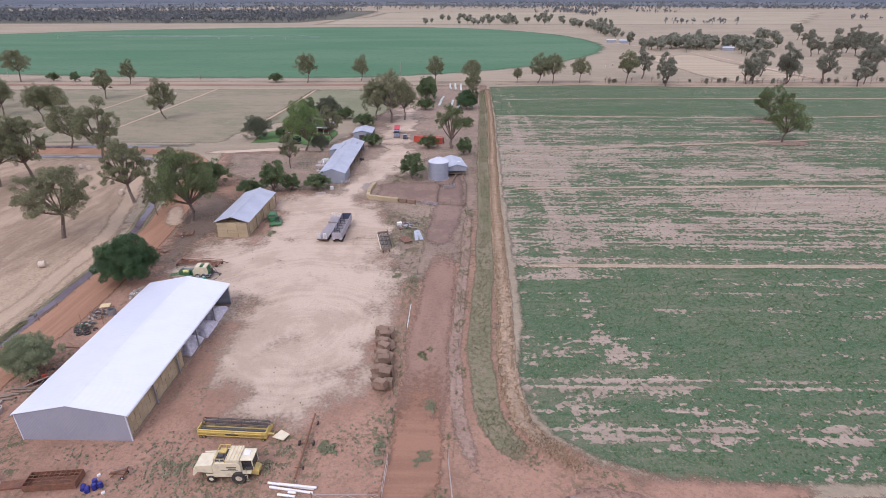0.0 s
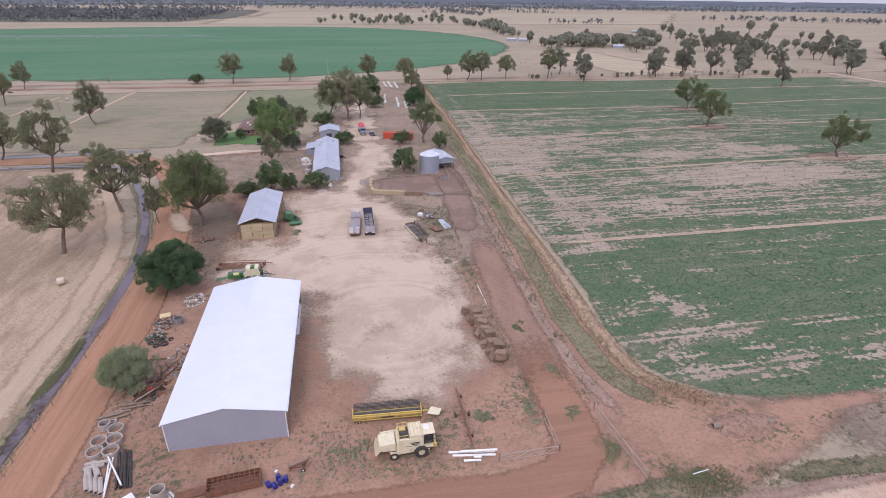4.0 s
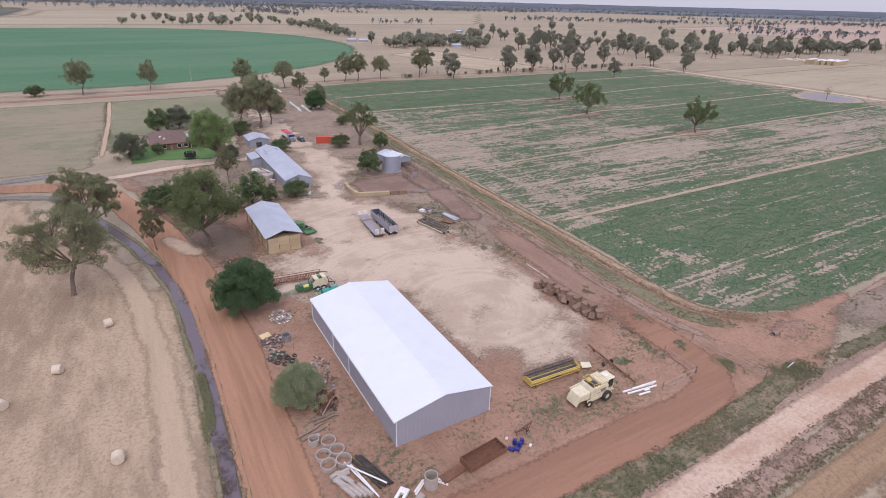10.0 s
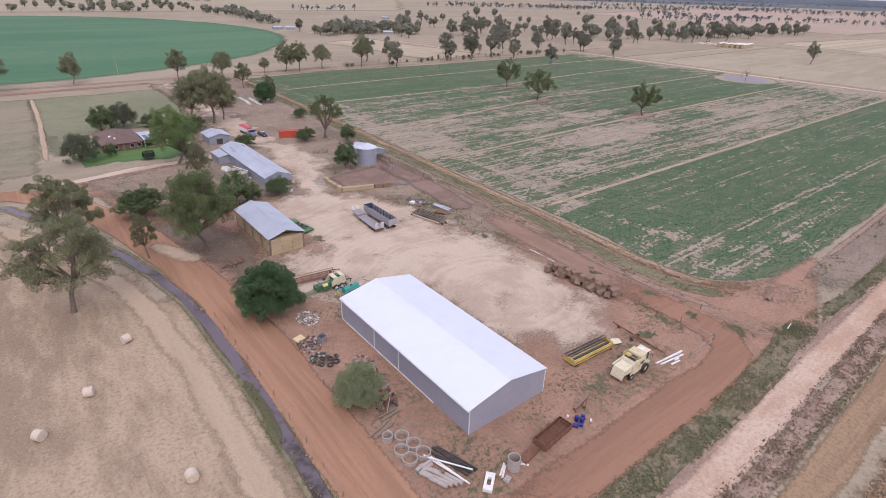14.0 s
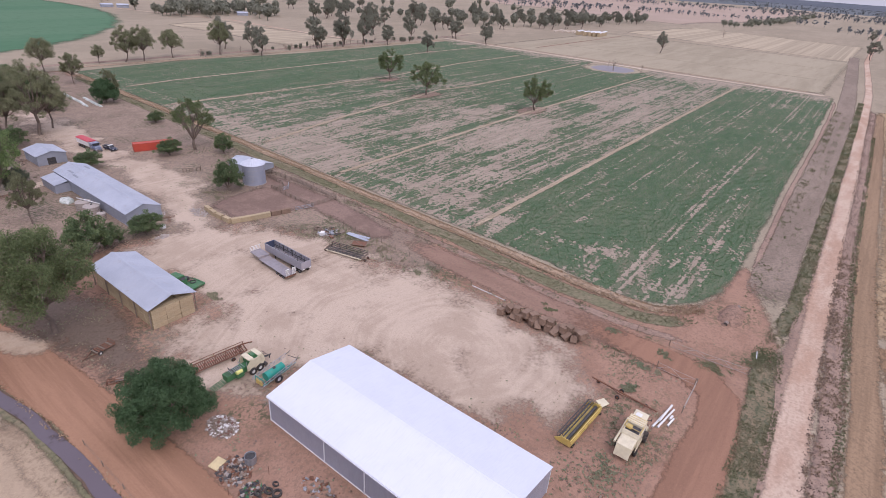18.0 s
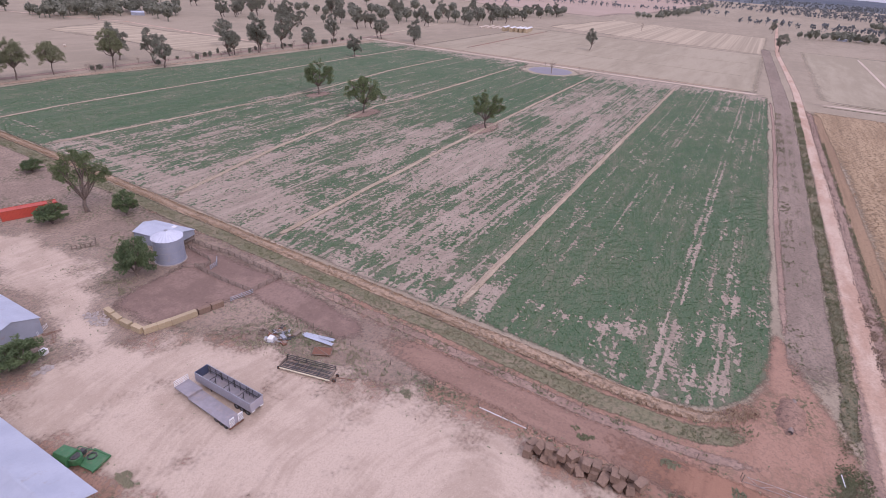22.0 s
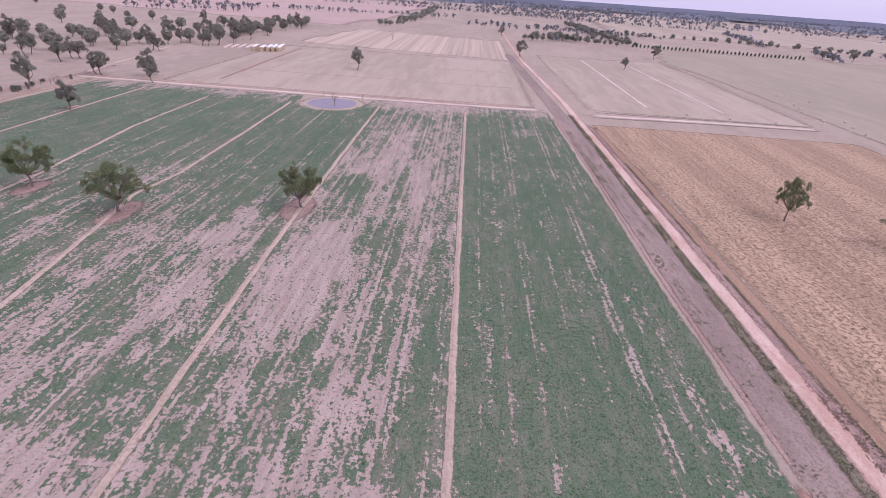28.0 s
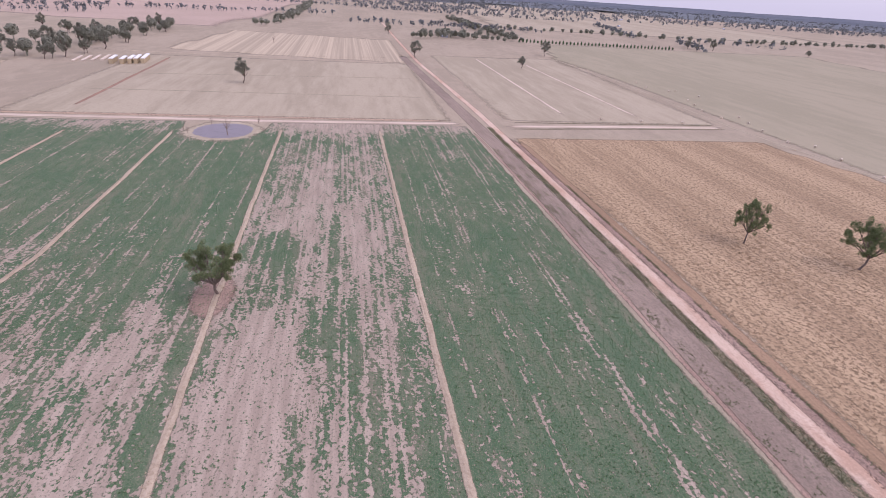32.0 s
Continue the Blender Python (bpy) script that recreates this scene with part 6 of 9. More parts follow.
part("roof_hatch", box((2.2, 3.0, -0.2, 0.7, 3.565, 3.64), bevel=0.03), m_white, cab, "white roof hatch")
for x in (2.05, 3.48):
    for y in (-0.95, 0.93):
        part("pillar", box((x - 0.04, x + 0.06, y - 0.04, y + 0.06, 1.6, 3.42)), m_cream, cab)
part("feeder_house", prism([(2.1, 0.9), (3.9, 0.5), (4.0, 1.2), (2.4, 1.75)], "y", -0.7, 0.7, 0.04), m_yellow, comb, "yellow feeder house")
part("platform", box((2.1, 3.3, -1.5, -0.97, 1.55, 1.65)), m_cream, comb)
part("ladder", rods([((2.3, -1.55, 0.4), (2.3, -1.55, 2.5)), ((2.8, -1.55, 0.4), (2.8, -1.55, 2.5))] + [((2.3, -1.55, z), (2.8, -1.55, z)) for z in (0.5, 0.9, 1.3)], 0.03), m_cream, comb)
part("unloading_auger", rod((1.9, 1.5, 2.7), (-3.6, 1.55, 2.3), 0.17), m_cream, comb)
part("side_stripe", box((-0.6, 1.6, -1.375, -1.36, 2.0, 2.06), (0.2, 1.5, -1.375, -1.36, 2.45, 2.62), (0.4, 1.4, -1.375, -1.36, 2.2, 2.36)), m_dark, comb, "dark unreadable lettering bars")
part("axle", rods([((1.7, -1.4, 0.9), (1.7, 1.4, 0.9)), ((-2.0, -1.3, 0.6), (-2.0, 1.3, 0.6))], 0.12), m_dark, comb)
for y in (-1.55, 1.55):
    wheel(comb, 1.7, y, 0.92, 0.62, m_rubber, m_cream)
    wheel(comb, -2.0, y * 0.9, 0.6, 0.4, m_rubber, m_cream)
part("mirror", rods([((3.4, -1.0, 2.6), (3.7, -1.5, 2.7)), ((3.7, -1.5, 2.3), (3.7, -1.5, 3.0))], 0.05), m_dark, comb)

head = thing("harvester_front", pose(-29.2, 55.9, 0, 0, 0, -3), "yellow harvester front with a dark reel on stands", "header")
part("trough", prism([(-1.0, 0.45), (0.9, 0.3), (0.9, 0.42), (-0.6, 0.6), (-0.95, 1.25), (-1.1, 1.25)], "x", -4.7, 4.7), m_yellow, head, "yellow cutting trough")
part("auger", rod((-4.6, -0.35, 0.85), (4.6, -0.35, 0.85), 0.24, None, 12), m_dark, head)
for x in (-4.75, 4.75):
    part("end_plate", prism([(-1.15, 0.25), (1.1, 0.2), (1.4, 0.5), (0.3, 1.35), (-1.1, 1.35)], "x", x - 0.06, x + 0.06, 0.02), m_yellow, head)
for i in range(6):
    a = i * math.pi / 3
    part("reel_bat", rod((-4.6, 0.65 + 0.5 * math.cos(a), 1.2 + 0.5 * math.sin(a)), (4.6, 0.65 + 0.5 * math.cos(a), 1.2 + 0.5 * math.sin(a)), 0.05), m_dark, head)
for i in range(6):
    x = -4.6 + 1.84 * i
    part("reel_spider", tube(0.52, 0.46, 0.05, 12, pose(x - 0.025, 0.65, 1.2, 0, 90)), m_dark, head)
part("reel_shaft", rod((-4.7, 0.65, 1.2), (4.7, 0.65, 1.2), 0.07), m_dark, head)
part("back_beam", box((-4.7, 4.7, -1.25, -1.11, 0.9, 1.05), (-4.7, 4.7, -1.2, -1.11, 0.35, 0.5)), m_yellow, head)
# dark panel laid on for the shade of the feeder opening, no hole
part("opening", box((-0.9, 0.9, -1.15, -1.11, 0.55, 0.88)), m_dark, head)
for x in (-4.3, -3.9, 4.4):
    wheel(head, x, -1.3, 0.22, 0.16, m_rubber, m_yellow)
part("drive_arm", box((4.8, 5.7, -0.6, -0.4, 0.6, 0.75)), m_yellow, head)
part("crop_divider", prism([(5.5, -0.9), (7.2, -1.4), (7.7, -0.2), (6.3, 0.5)], "z", 0.35, 0.5, 0.04), m_cream, head, "cream plate lying beside the front")

boom = thing("grain_auger", pose(-18.9, 53.2, 0), "long rusty auger on small wheels", "auger")
part("tube", rod((0.1, -5.4, 0.45), (0.15, 5.4, 1.05), 0.13), m_rust, boom)
part("frame", rods([((0.1, -4.0, 0.55), (0.1, 1.0, 0.35)), ((-0.9, 0.6, 0.35), (1.0, 0.6, 0.35)), ((0.1, 2.6, 0.85), (0.1, 0.6, 0.35)), ((-0.5, -3.4, 0.2), (0.6, -3.4, 0.2))], 0.05), m_rust, boom)
for x in (-0.9, 1.0):
    wheel(boom, x, 0.6, 0.36, 0.2, m_rubber, m_rust, "x")
wheel(boom, 0.6, -3.5, 0.25, 0.14, m_rubber, m_rust, "x")
wheel(boom, 0.7, 4.4, 0.3, 0.16, m_rubber, m_rust, "x")

for i, (x, y, l, turn, z) in enumerate(((-19.1, 47.0, 6.0, -8, 0.16), (-18.9, 46.4, 5.6, -8, 0.16), (-18.2, 46.75, 4.8, -6, 0.48), (-19.3, 45.6, 2.2, -7, 0.16), (-18.6, 45.8, 1.0, -7, 0.46))):
    solo("pipe", tube(0.16, 0.13, l, 14, pose(0, 0, 0, 0, 90) @ pose(0, 0, -l / 2)), m_white, pose(x, y, z, 0, 0, turn), "white plastic pipe in a pile on the ground", "pipe", "white pipes")
pole = solo("white_pole", rod((-7.5, 90.3, 0.1), (-7.6, 82.0, 0.1), 0.1), m_white, None, "long white pipe lying beside the lane", "pipe")


# ---- trailers in the yard ----
def trailer_wheels(t, ys, z_r=0.5, x=1.0):
    for y in ys:
        part("axle", rod((-x, y, z_r), (x, y, z_r), 0.07), m_dark, t)
        for s in (-1, 1):
            wheel(t, s * x, y, z_r, 0.42, m_rubber, m_steel, "x")


m_deck = plain("worn_steel_deck", (0.33, 0.30, 0.31), (0.26, 0.24, 0.25), 0.9, 0.6, 0.1, (0.36, 0.29, 0.25), 0.5)
m_crate = sheet_metal("trailer_sides", (0.40, 0.38, 0.41), (0.33, 0.31, 0.34), "Z", 0.28, 0.5, (0.3, 0.24, 0.22), 0.1, 0.05)
flat = thing("drop_deck_trailer", pose(-30.8, 125.8, 0, 0, 0, -4), "empty drop-deck trailer with white ramps folded up", "trailer")
part("deck", box((-1.25, 1.25, -6.6, 3.2, 0.86, 1.02)), m_deck, flat, "worn grey steel deck")
part("upper_deck", box((-1.25, 1.25, 3.25, 6.7, 1.3, 1.46)), m_deck, flat)
part("step_plate", box((-1.25, 1.25, 3.18, 3.25, 0.9, 1.46)), m_deck, flat)
for x in (-0.5, 0.5):
    part("chassis_beam", box((x - 0.09, x + 0.09, -6.4, 3.2, 0.55, 0.85), (x - 0.09, x + 0.09, 3.2, 6.4, 1.0, 1.29)), m_dark, flat)
part("headboard", rods([((-1.2, 6.65, z), (1.2, 6.65, z)) for z in (1.6, 1.9, 2.2, 2.5)] + [((x, 6.65, 1.46), (x, 6.65, 2.5)) for x in (-1.2, -0.4, 0.4, 1.2)], 0.05), m_white, flat, "white rail headboard")
for x in (-0.75, 0.75):
    r = part("ramp", box((x - 0.42, x + 0.42, -6.8, -6.66, 1.0, 2.5), bevel=0.02), m_white, flat, "white folded ramp")
    part("ramp_ribs", box(*[(x - 0.38, x + 0.38, -6.85, -6.81, 1.1 + 0.28 * k, 1.2 + 0.28 * k) for k in range(5)]), m_steel, r)
part("tail_bar", box((-1.25, 1.25, -6.75, -6.6, 0.6, 0.84)), m_rust, flat)
trailer_wheels(flat, (-3.3, -4.4, -5.5), 0.42)
for x in (-0.9, 0.75):
    part("landing_leg", box((x, x + 0.15, 2.4, 2.55, 0, 0.9)), m_dark, flat)

crate = thing("stock_trailer", pose(-27.4, 125.1, 0, 0, 0, -1), "grey high-sided tipper trailer standing open and empty", "trailer")
part("floor", box((-1.22, 1.22, -6.3, 6.3, 1.1, 1.22)), m_deck, crate)
for x in (-1.25, 1.19):
    part("side", box((x, x + 0.06, -6.3, 6.3, 1.1, 2.75)), m_crate, crate, "ribbed grey side")
    part("side_rail", box((x - 0.03, x + 0.09, -6.32, 6.32, 2.75, 2.85), (x - 0.02, x + 0.08, -6.32, 6.32, 1.9, 1.98)), m_steel, crate)
part("front_wall", box((-1.19, 1.19, 6.22, 6.3, 1.22, 2.9)), plain("blue_grey_panel", (0.07, 0.085, 0.14), (0.06, 0.07, 0.11), 2, 0.5), crate, "dark blue front wall")
part("tailgate", box((-1.19, 1.19, -6.3, -6.22, 1.22, 2.75)), m_crate, crate)
part("tail_lights", box((-1.1, -0.5, -6.4, -6.31, 1.0, 1.15), (0.5, 1.1, -6.4, -6.31, 1.0, 1.15)), m_white, crate)
for y in (-3.4, -0.2, 3.0):
    part("cross_brace", rods([((-1.15, y, 2.7), (1.15, y, 2.7)), ((-1.1, y, 1.3), (-1.1, y, 2.7)), ((1.1, y, 1.3), (1.1, y, 2.7)), ((0.0, y, 1.25), (0.0, y, 2.7)), ((-1.1, y - 0.9, 2.65), (0, y, 2.0))], 0.06), m_dark, crate)
part("inner_rail", rods([((1.1, -6, 1.9), (1.1, 6, 1.9))] + [((1.12, -5.6 + 1.4 * i, 1.25), (1.12, -5.6 + 1.4 * i, 2.7)) for i in range(9)], 0.06), m_dark, crate)
for x in (-0.5, 0.5):
    part("chassis_beam", box((x - 0.09, x + 0.09, -6.2, 6.0, 0.8, 1.09)), m_dark, crate)
trailer_wheels(crate, (-2.9, -4.1, -5.3), 0.5)
for x in (-0.9, 0.75):
    part("landing_leg", box((x, x + 0.15, 3.2, 3.35, 0, 1.0)), m_dark, crate)

# the old windrower frame beside the trailers
rack = thing("windrower", pose(-16.0, 119.0, 0, 0, 0, 13), "old rusty windrower frame on small wheels", "implement")
part("frame", rods([((-1.2, -4.6, 0.7), (-1.2, 4.6, 0.7)), ((1.2, -4.6, 0.7), (1.2, 4.6, 0.7)), ((1.2, -4.6, 1.5), (1.2, 4.6, 1.5)), ((1.2, -4.6, 1.1), (1.2, 4.6, 1.1))] + [((-1.2, -4.6 + 2.3 * i, 0.7), (1.2, -4.6 + 2.3 * i, 0.7)) for i in range(5)] + [((1.2, -4.6 + 1.84 * i, 0.7), (1.2, -4.6 + 1.84 * i, 1.55)) for i in range(6)], 0.07), m_dark, rack)
for i in range(7):
    part("slat", box((-1.1 + 0.3 * i, -0.95 + 0.3 * i, -4.5, 4.5, 0.6, 0.65)), m_dark if i % 3 else m_wood, rack)
part("end_board", box((-1.25, 1.25, -4.75, -4.65, 0.6, 0.95)), m_wood, rack)
part("end_board", box((-1.25, 1.25, 4.65, 4.75, 0.6, 1.1)), m_wood, rack)
part("cutter_bar", box((-1.45, -1.25, -4.7, 4.7, 0.45, 0.6)), m_cream, rack)
for x, y in ((-1.2, 4.9), (1.3, 4.9), (-0.9, -5.3), (0.5, -5.3)):
    wheel(rack, x, y, 0.33, 0.2, m_rubber, m_rust, "x")
part("drawbar", rod((-0.2, -5.2, 0.4), (0.4, -8.0, 0.3), 0.06), m_rust, rack)

frame_bed = thing("trailer_bed", pose(-10.9, 120.2, 0, 0, 0, 28), "rusty flat trailer bed lying in weeds", "trailer")
part("bed", box((-1.1, 1.1, -1.7, 1.7, 0.42, 0.5)), m_rust, frame_bed)
part("rim", rods([((-1.1, -1.7, 0.55), (1.1, -1.7, 0.55)), ((-1.1, 1.7, 0.55), (1.1, 1.7, 0.55)), ((-1.1, -1.7, 0.55), (-1.1, 1.7, 0.55)), ((1.1, -1.7, 0.55), (1.1, 1.7, 0.55)), ((-1.0, -1.2, 0.56), (0.9, 1.3, 0.56))], 0.06), m_wood, frame_bed)
part("support", box((-0.9, -0.7, -1.4, 1.4, 0, 0.42), (0.7, 0.9, -1.4, 1.4, 0, 0.42)), m_rust, frame_bed)
for i, (x, y, t) in enumerate(((-8.1, 124.0, 10), (-7.7, 123.6, 14), (-8.6, 123.0, 6))):
    solo("roof_sheet", prism([(-0.4, 0.0), (0.4, 0.0), (0.4, 0.04), (0.15, 0.07), (0.0, 0.03), (-0.2, 0.07), (-0.4, 0.03)], "y", -3, 3), m_roof_old, pose(x, y, 0.1 + 0.1 * i, 0, 0, t), "loose zinc roofing sheet on the weeds", "metal sheet", "loose sheets")

# scrap beside them: a drum, a white box, twisted steel, a wheel
jr = random.Random(31)
solo("white_box", box((-0.6, 0.6, -0.5, 0.5, 0, 0.9), bevel=0.05), m_white, pose(-13.4, 130.2, 0, 0, 0, 20), "dumped white metal cabinet among scrap", "cabinet")
solo("crate", box((-0.6, 0.6, -0.6, 0.6, 0, 0.1), (-0.6, 0.6, -0.6, -0.5, 0.1, 0.8), (-0.6, 0.6, 0.5, 0.6, 0.1, 0.8), (-0.6, -0.5, -0.5, 0.5, 0.1, 0.8), (0.5, 0.6, -0.5, 0.5, 0.1, 0.8)), m_wood, pose(-12.6, 133.0, 0, 0, 0, 10), "empty timber crate among scrap", "crate")
for i in range(16):
    x, y = -11.3 + jr.uniform(-1.6, 1.9), 129.4 + jr.uniform(-2.2, 2.2)
    a = jr.uniform(0, 180)
    l = jr.uniform(0.5, 1.6)
    if i % 3:
        bmx = rods([((-l, 0, 0.1), (l, 0.1, 0.12 + 0.4 * jr.random())), ((-l * 0.6, -0.5, 0.3), (l * 0.5, 0.6, 0.1)), ((0, -0.6, 0.08), (0.2, 0.7, 0.5))], 0.07)
    else:
        bmx = box((-l / 2, l / 2, -0.35, 0.35, 0.0, 0.35 + 0.4 * jr.random()), bevel=0.04)
    solo("scrap_iron", bmx, (m_rust, m_steel, m_dark, m_wood)[i % 4], pose(x, y, 0, 0, 0, a), "bent piece of scrap iron in a heap", "scrap", "scrap heap")


# ---- implements behind the big shed ----
baler = thing("square_baler", pose(-54.5, 101.1, 0, 0, 0, 2), "green and cream big square baler parked on dirt", "baler")
part("chamber", box((-3.2, 3.4, -0.65, 0.65, 0.7, 1.7), bevel=0.05), m_green, baler, "green bale chamber")
for y in (-1.15, 1.05):
    part("side_panel", prism([(0.0, 1.0), (3.0, 1.0), (3.3, 1.6), (3.0, 2.75), (0.7, 2.75), (0.0, 2.0)], "y", y, y + 0.1, 0.03), m_cream, baler, "cream side shield")
part("top_hood", box((0.5, 1.4, -1.0, 1.0, 2.65, 2.85), (2.2, 3.0, -1.0, 1.0, 2.65, 2.85), bevel=0.05), m_cream, baler)
part("mechanism", box((0.6, 2.9, -0.8, 0.8, 1.75, 2.5), bevel=0.1), m_green, baler)
part("knotters", rods([((-0.5, y, 1.9), (-2.4, y, 1.85)) for y in (-0.5, -0.2, 0.1, 0.4)] + [((-0.3, -0.9, 2.1), (-0.3, 0.9, 2.1)), ((0.1, -0.9, 1.9), (0.1, -0.9, 2.7)), ((0.1, 0.9, 1.9), (0.1, 0.9, 2.7))], 0.05), m_steel, baler)
part("twine_box", box((-1.9, -0.7, -1.35, -0.7, 0.9, 1.7), bevel=0.05), m_green, baler)
part("tank", rod((-1.9, -1.1, 1.9), (-0.9, -1.1, 1.9), 0.3, None, 14), plain("pale_yellow_plastic", (0.72, 0.70, 0.24), (0.64, 0.62, 0.2), 2, 0.4), baler, "pale yellow tank")
part("gear_housing", box((1.45, 2.15, -0.5, 0.5, 2.5, 2.95), bevel=0.08), m_green, baler)
part("flywheel_guard", tube(0.55, 0.4, 0.12, 20, pose(3.5, 0, 1.5, 0, 90)), m_dark, baler)
part("hydraulic_hoses", rods([((3.2, 0.3, 2.2), (3.9, 0.4, 2.0)), ((3.9, 0.4, 2.0), (4.6, 0.2, 1.0)), ((3.2, -0.3, 2.2), (4.1, -0.4, 1.7)), ((4.1, -0.4, 1.7), (4.8, 0.1, 0.9))], 0.04), m_dark, baler)
part("needle_rack", rods([((-0.6 - 0.28 * i, -0.65, 1.74), (-0.6 - 0.28 * i, 0.65, 1.74)) for i in range(9)] + [((-2.0, -0.62, 1.74), (-2.2, -0.62, 2.3)), ((-2.0, 0.62, 1.74), (-2.2, 0.62, 2.3)), ((-2.2, -0.62, 2.3), (-2.2, 0.62, 2.3))], 0.04), m_dark, baler)
part("bale_chute", rods([((-3.2, y, 0.8), (-5.6, y, 0.45)) for y in (-0.6, -0.3, 0, 0.3, 0.6)] + [((-3.6 - 0.45 * i, -0.62, 0.76 - 0.06 * i), (-3.6 - 0.45 * i, 0.62, 0.76 - 0.06 * i)) for i in range(5)], 0.045), m_green, baler, "green slatted bale chute")
for x in (0.9, 2.2):
    part("axle", rod((x, -1.2, 0.62), (x, 1.2, 0.62), 0.08), m_dark, baler)
    for y in (-1.25, 1.25):
        wheel(baler, x, y, 0.62, 0.42, m_rubber, m_white)
part("drawbar", rods([((3.4, 0, 0.9), (5.4, 0.2, 0.6)), ((3.4, 0.5, 0.9), (5.4, 0.2, 0.6)), ((5.0, 0.1, 0.6), (5.0, 0.1, 0))], 0.08), m_dark, baler)
part("pickup", rod((3.3, -1.3, 0.55), (3.3, 1.3, 0.55), 0.3, None, 12), m_dark, baler)

spray = thing("boom_sprayer", pose(-52.1, 96.6, 0, 0, 0, 3), "teal boom sprayer with folded booms and yellow valves", "sprayer")
part("tank", rod((-1.6, 0, 1.5), (1.7, 0, 1.5), 0.72, None, 20), m_teal, spray, "teal spray tank")
part("hatch", rod((0.1, 0, 2.18), (0.1, 0, 2.32), 0.25, None, 16), m_dark, spray)
part("frame", rods([((-2.6, -0.8, 0.85), (2.6, -0.5, 0.85)), ((-2.6, 0.8, 0.85), (2.6, 0.5, 0.85)), ((-2.6, -1.0, 0.85), (-2.6, 1.0, 0.85)), ((-2.6, -1.0, 0.85), (-2.6, -1.0, 1.9)), ((-2.6, 1.0, 0.85), (-2.6, 1.0, 1.9)), ((-2.6, -1.0, 1.9), (-2.6, 1.0, 1.9)), ((2.6, 0, 0.8), (4.2, 0, 0.6))], 0.07), m_teal, spray)
part("valve_panel", box((-2.85, -2.68, -0.7, 0.7, 0.9, 1.6), bevel=0.03), m_yellow, spray, "yellow valve panel")
for y in (-1.3, 1.3):
    b = part("boom", rods([((-3.0, y, 1.2), (3.4, y * 0.9, 1.9)), ((-3.0, y, 1.7), (3.4, y * 0.9, 2.4))] + [((-3.0 + 1.0 * i, y, 1.2 + 0.11 * i), (-2.5 + 1.0 * i, y, 1.75 + 0.11 * i)) for i in range(6)], 0.05), m_steel, spray, "folded lattice boom")
    wheel(spray, 0.0, y * 0.85, 0.65, 0.35, m_rubber, m_white)
part("axle", rod((0, -1.1, 0.65), (0, 1.1, 0.65), 0.08), m_dark, spray)
part("boom_tips", rods([((3.4, -1.2, 2.1), (4.4, -0.6, 2.2)), ((3.4, 1.2, 2.1), (4.6, 1.6, 2.0)), ((3.9, -1.0, 2.15), (3.9, 1.4, 1.6))], 0.05), m_dark, spray)

rake = thing("hay_rake", pose(-55.8, 106.4, 0, 0, 0, -8), "long rusty red wheel rake frame", "rake")
part("frame", rods([((-5.0, 0.9, 0.75), (4.8, 0.9, 0.95)), ((-5.0, -0.9, 0.6), (4.6, -0.9, 0.8)), ((-5.0, -0.9, 0.6), (-5.0, 0.9, 0.75)), ((4.7, -0.9, 0.8), (4.8, 0.9, 0.95)), ((4.8, 0.9, 0.95), (6.4, 0.7, 0.8))] + [((-4.0 + 1.7 * i, -0.9, 0.65), (-3.2 + 1.7 * i, 0.9, 0.85)) for i in range(5)], 0.11), m_rust, rake)
part("tines", rods([((-4.8 + 0.4 * i, 0.2, 0.65), (-4.8 + 0.4 * i, 0.6, 0.1)) for i in range(24)] + [((-4.9, 0.1, 0.66), (4.7, 0.1, 0.8))], 0.03), m_red_paint, rake)
part("slat_bed", rods([((-4.7 + 0.33 * i, -0.75, 0.55 + 0.007 * i), (-4.6 + 0.33 * i, 0.75, 0.62 + 0.007 * i)) for i in range(28)], 0.085), m_rust, rake)
part("top_rail", rods([((-4.9, 0.95, 1.25), (4.9, 0.95, 1.4)), ((-4.9, 0.9, 0.75), (-4.9, 0.95, 1.25)), ((0.0, 0.9, 0.85), (0.0, 0.95, 1.32)), ((4.8, 0.9, 0.95), (4.9, 0.95, 1.4))], 0.06), m_rust, rake)
for x, y in ((-4.9, 1.2), (-4.9, -1.2), (4.4, 1.3), (3.9, -0.2), (2.2, -1.2)):
    wheel(rake, x, y, 0.34, 0.18, m_rubber, m_rust)

gh = thing("green_mower", pose(-46.9, 131.6, 0, 0, 0, 12), "green mower-conditioner with a flat deck", "implement")
part("deck", prism([(-0.9, -3.0), (1.9, -3.0), (2.1, -0.2), (-0.7, 0.0)], "z", 0.45, 0.62, 0.05), m_green, gh, "flat green deck")
part("deck_rim", prism([(-1.0, -3.1), (2.0, -3.1), (2.2, -0.1), (1.95, -0.1), (1.8, -2.9), (-0.95, -2.9)], "z", 0.4, 0.72, 0.02), m_green, gh)
part("hood", prism([(-1.7, 0.5), (0.7, 0.5), (0.8, 1.3), (0.4, 2.1), (-1.2, 2.2), (-1.7, 1.5)], "y", 0.5, 2.9, 0.12), m_green, gh, "green sheet-metal hood")
part("rotor_drum", tube(0.85, 0.55, 0.9, 24, pose(-0.4, 0.2, 0.75)), m_green, gh, "round green rotor drum")
part("rotor_cap", rod((-0.4, 0.2, 1.6), (-0.4, 0.2, 1.78), 0.62, None, 20), m_dark, gh)
part("belt_guard", tube(0.62, 0.48, 0.14, 24, pose(1.0, -0.9, 0.64)), m_dark, gh)
part("gearbox", box((0.7, 1.3, 0.2, 0.9, 0.7, 1.35), bevel=0.07), m_dark, gh)
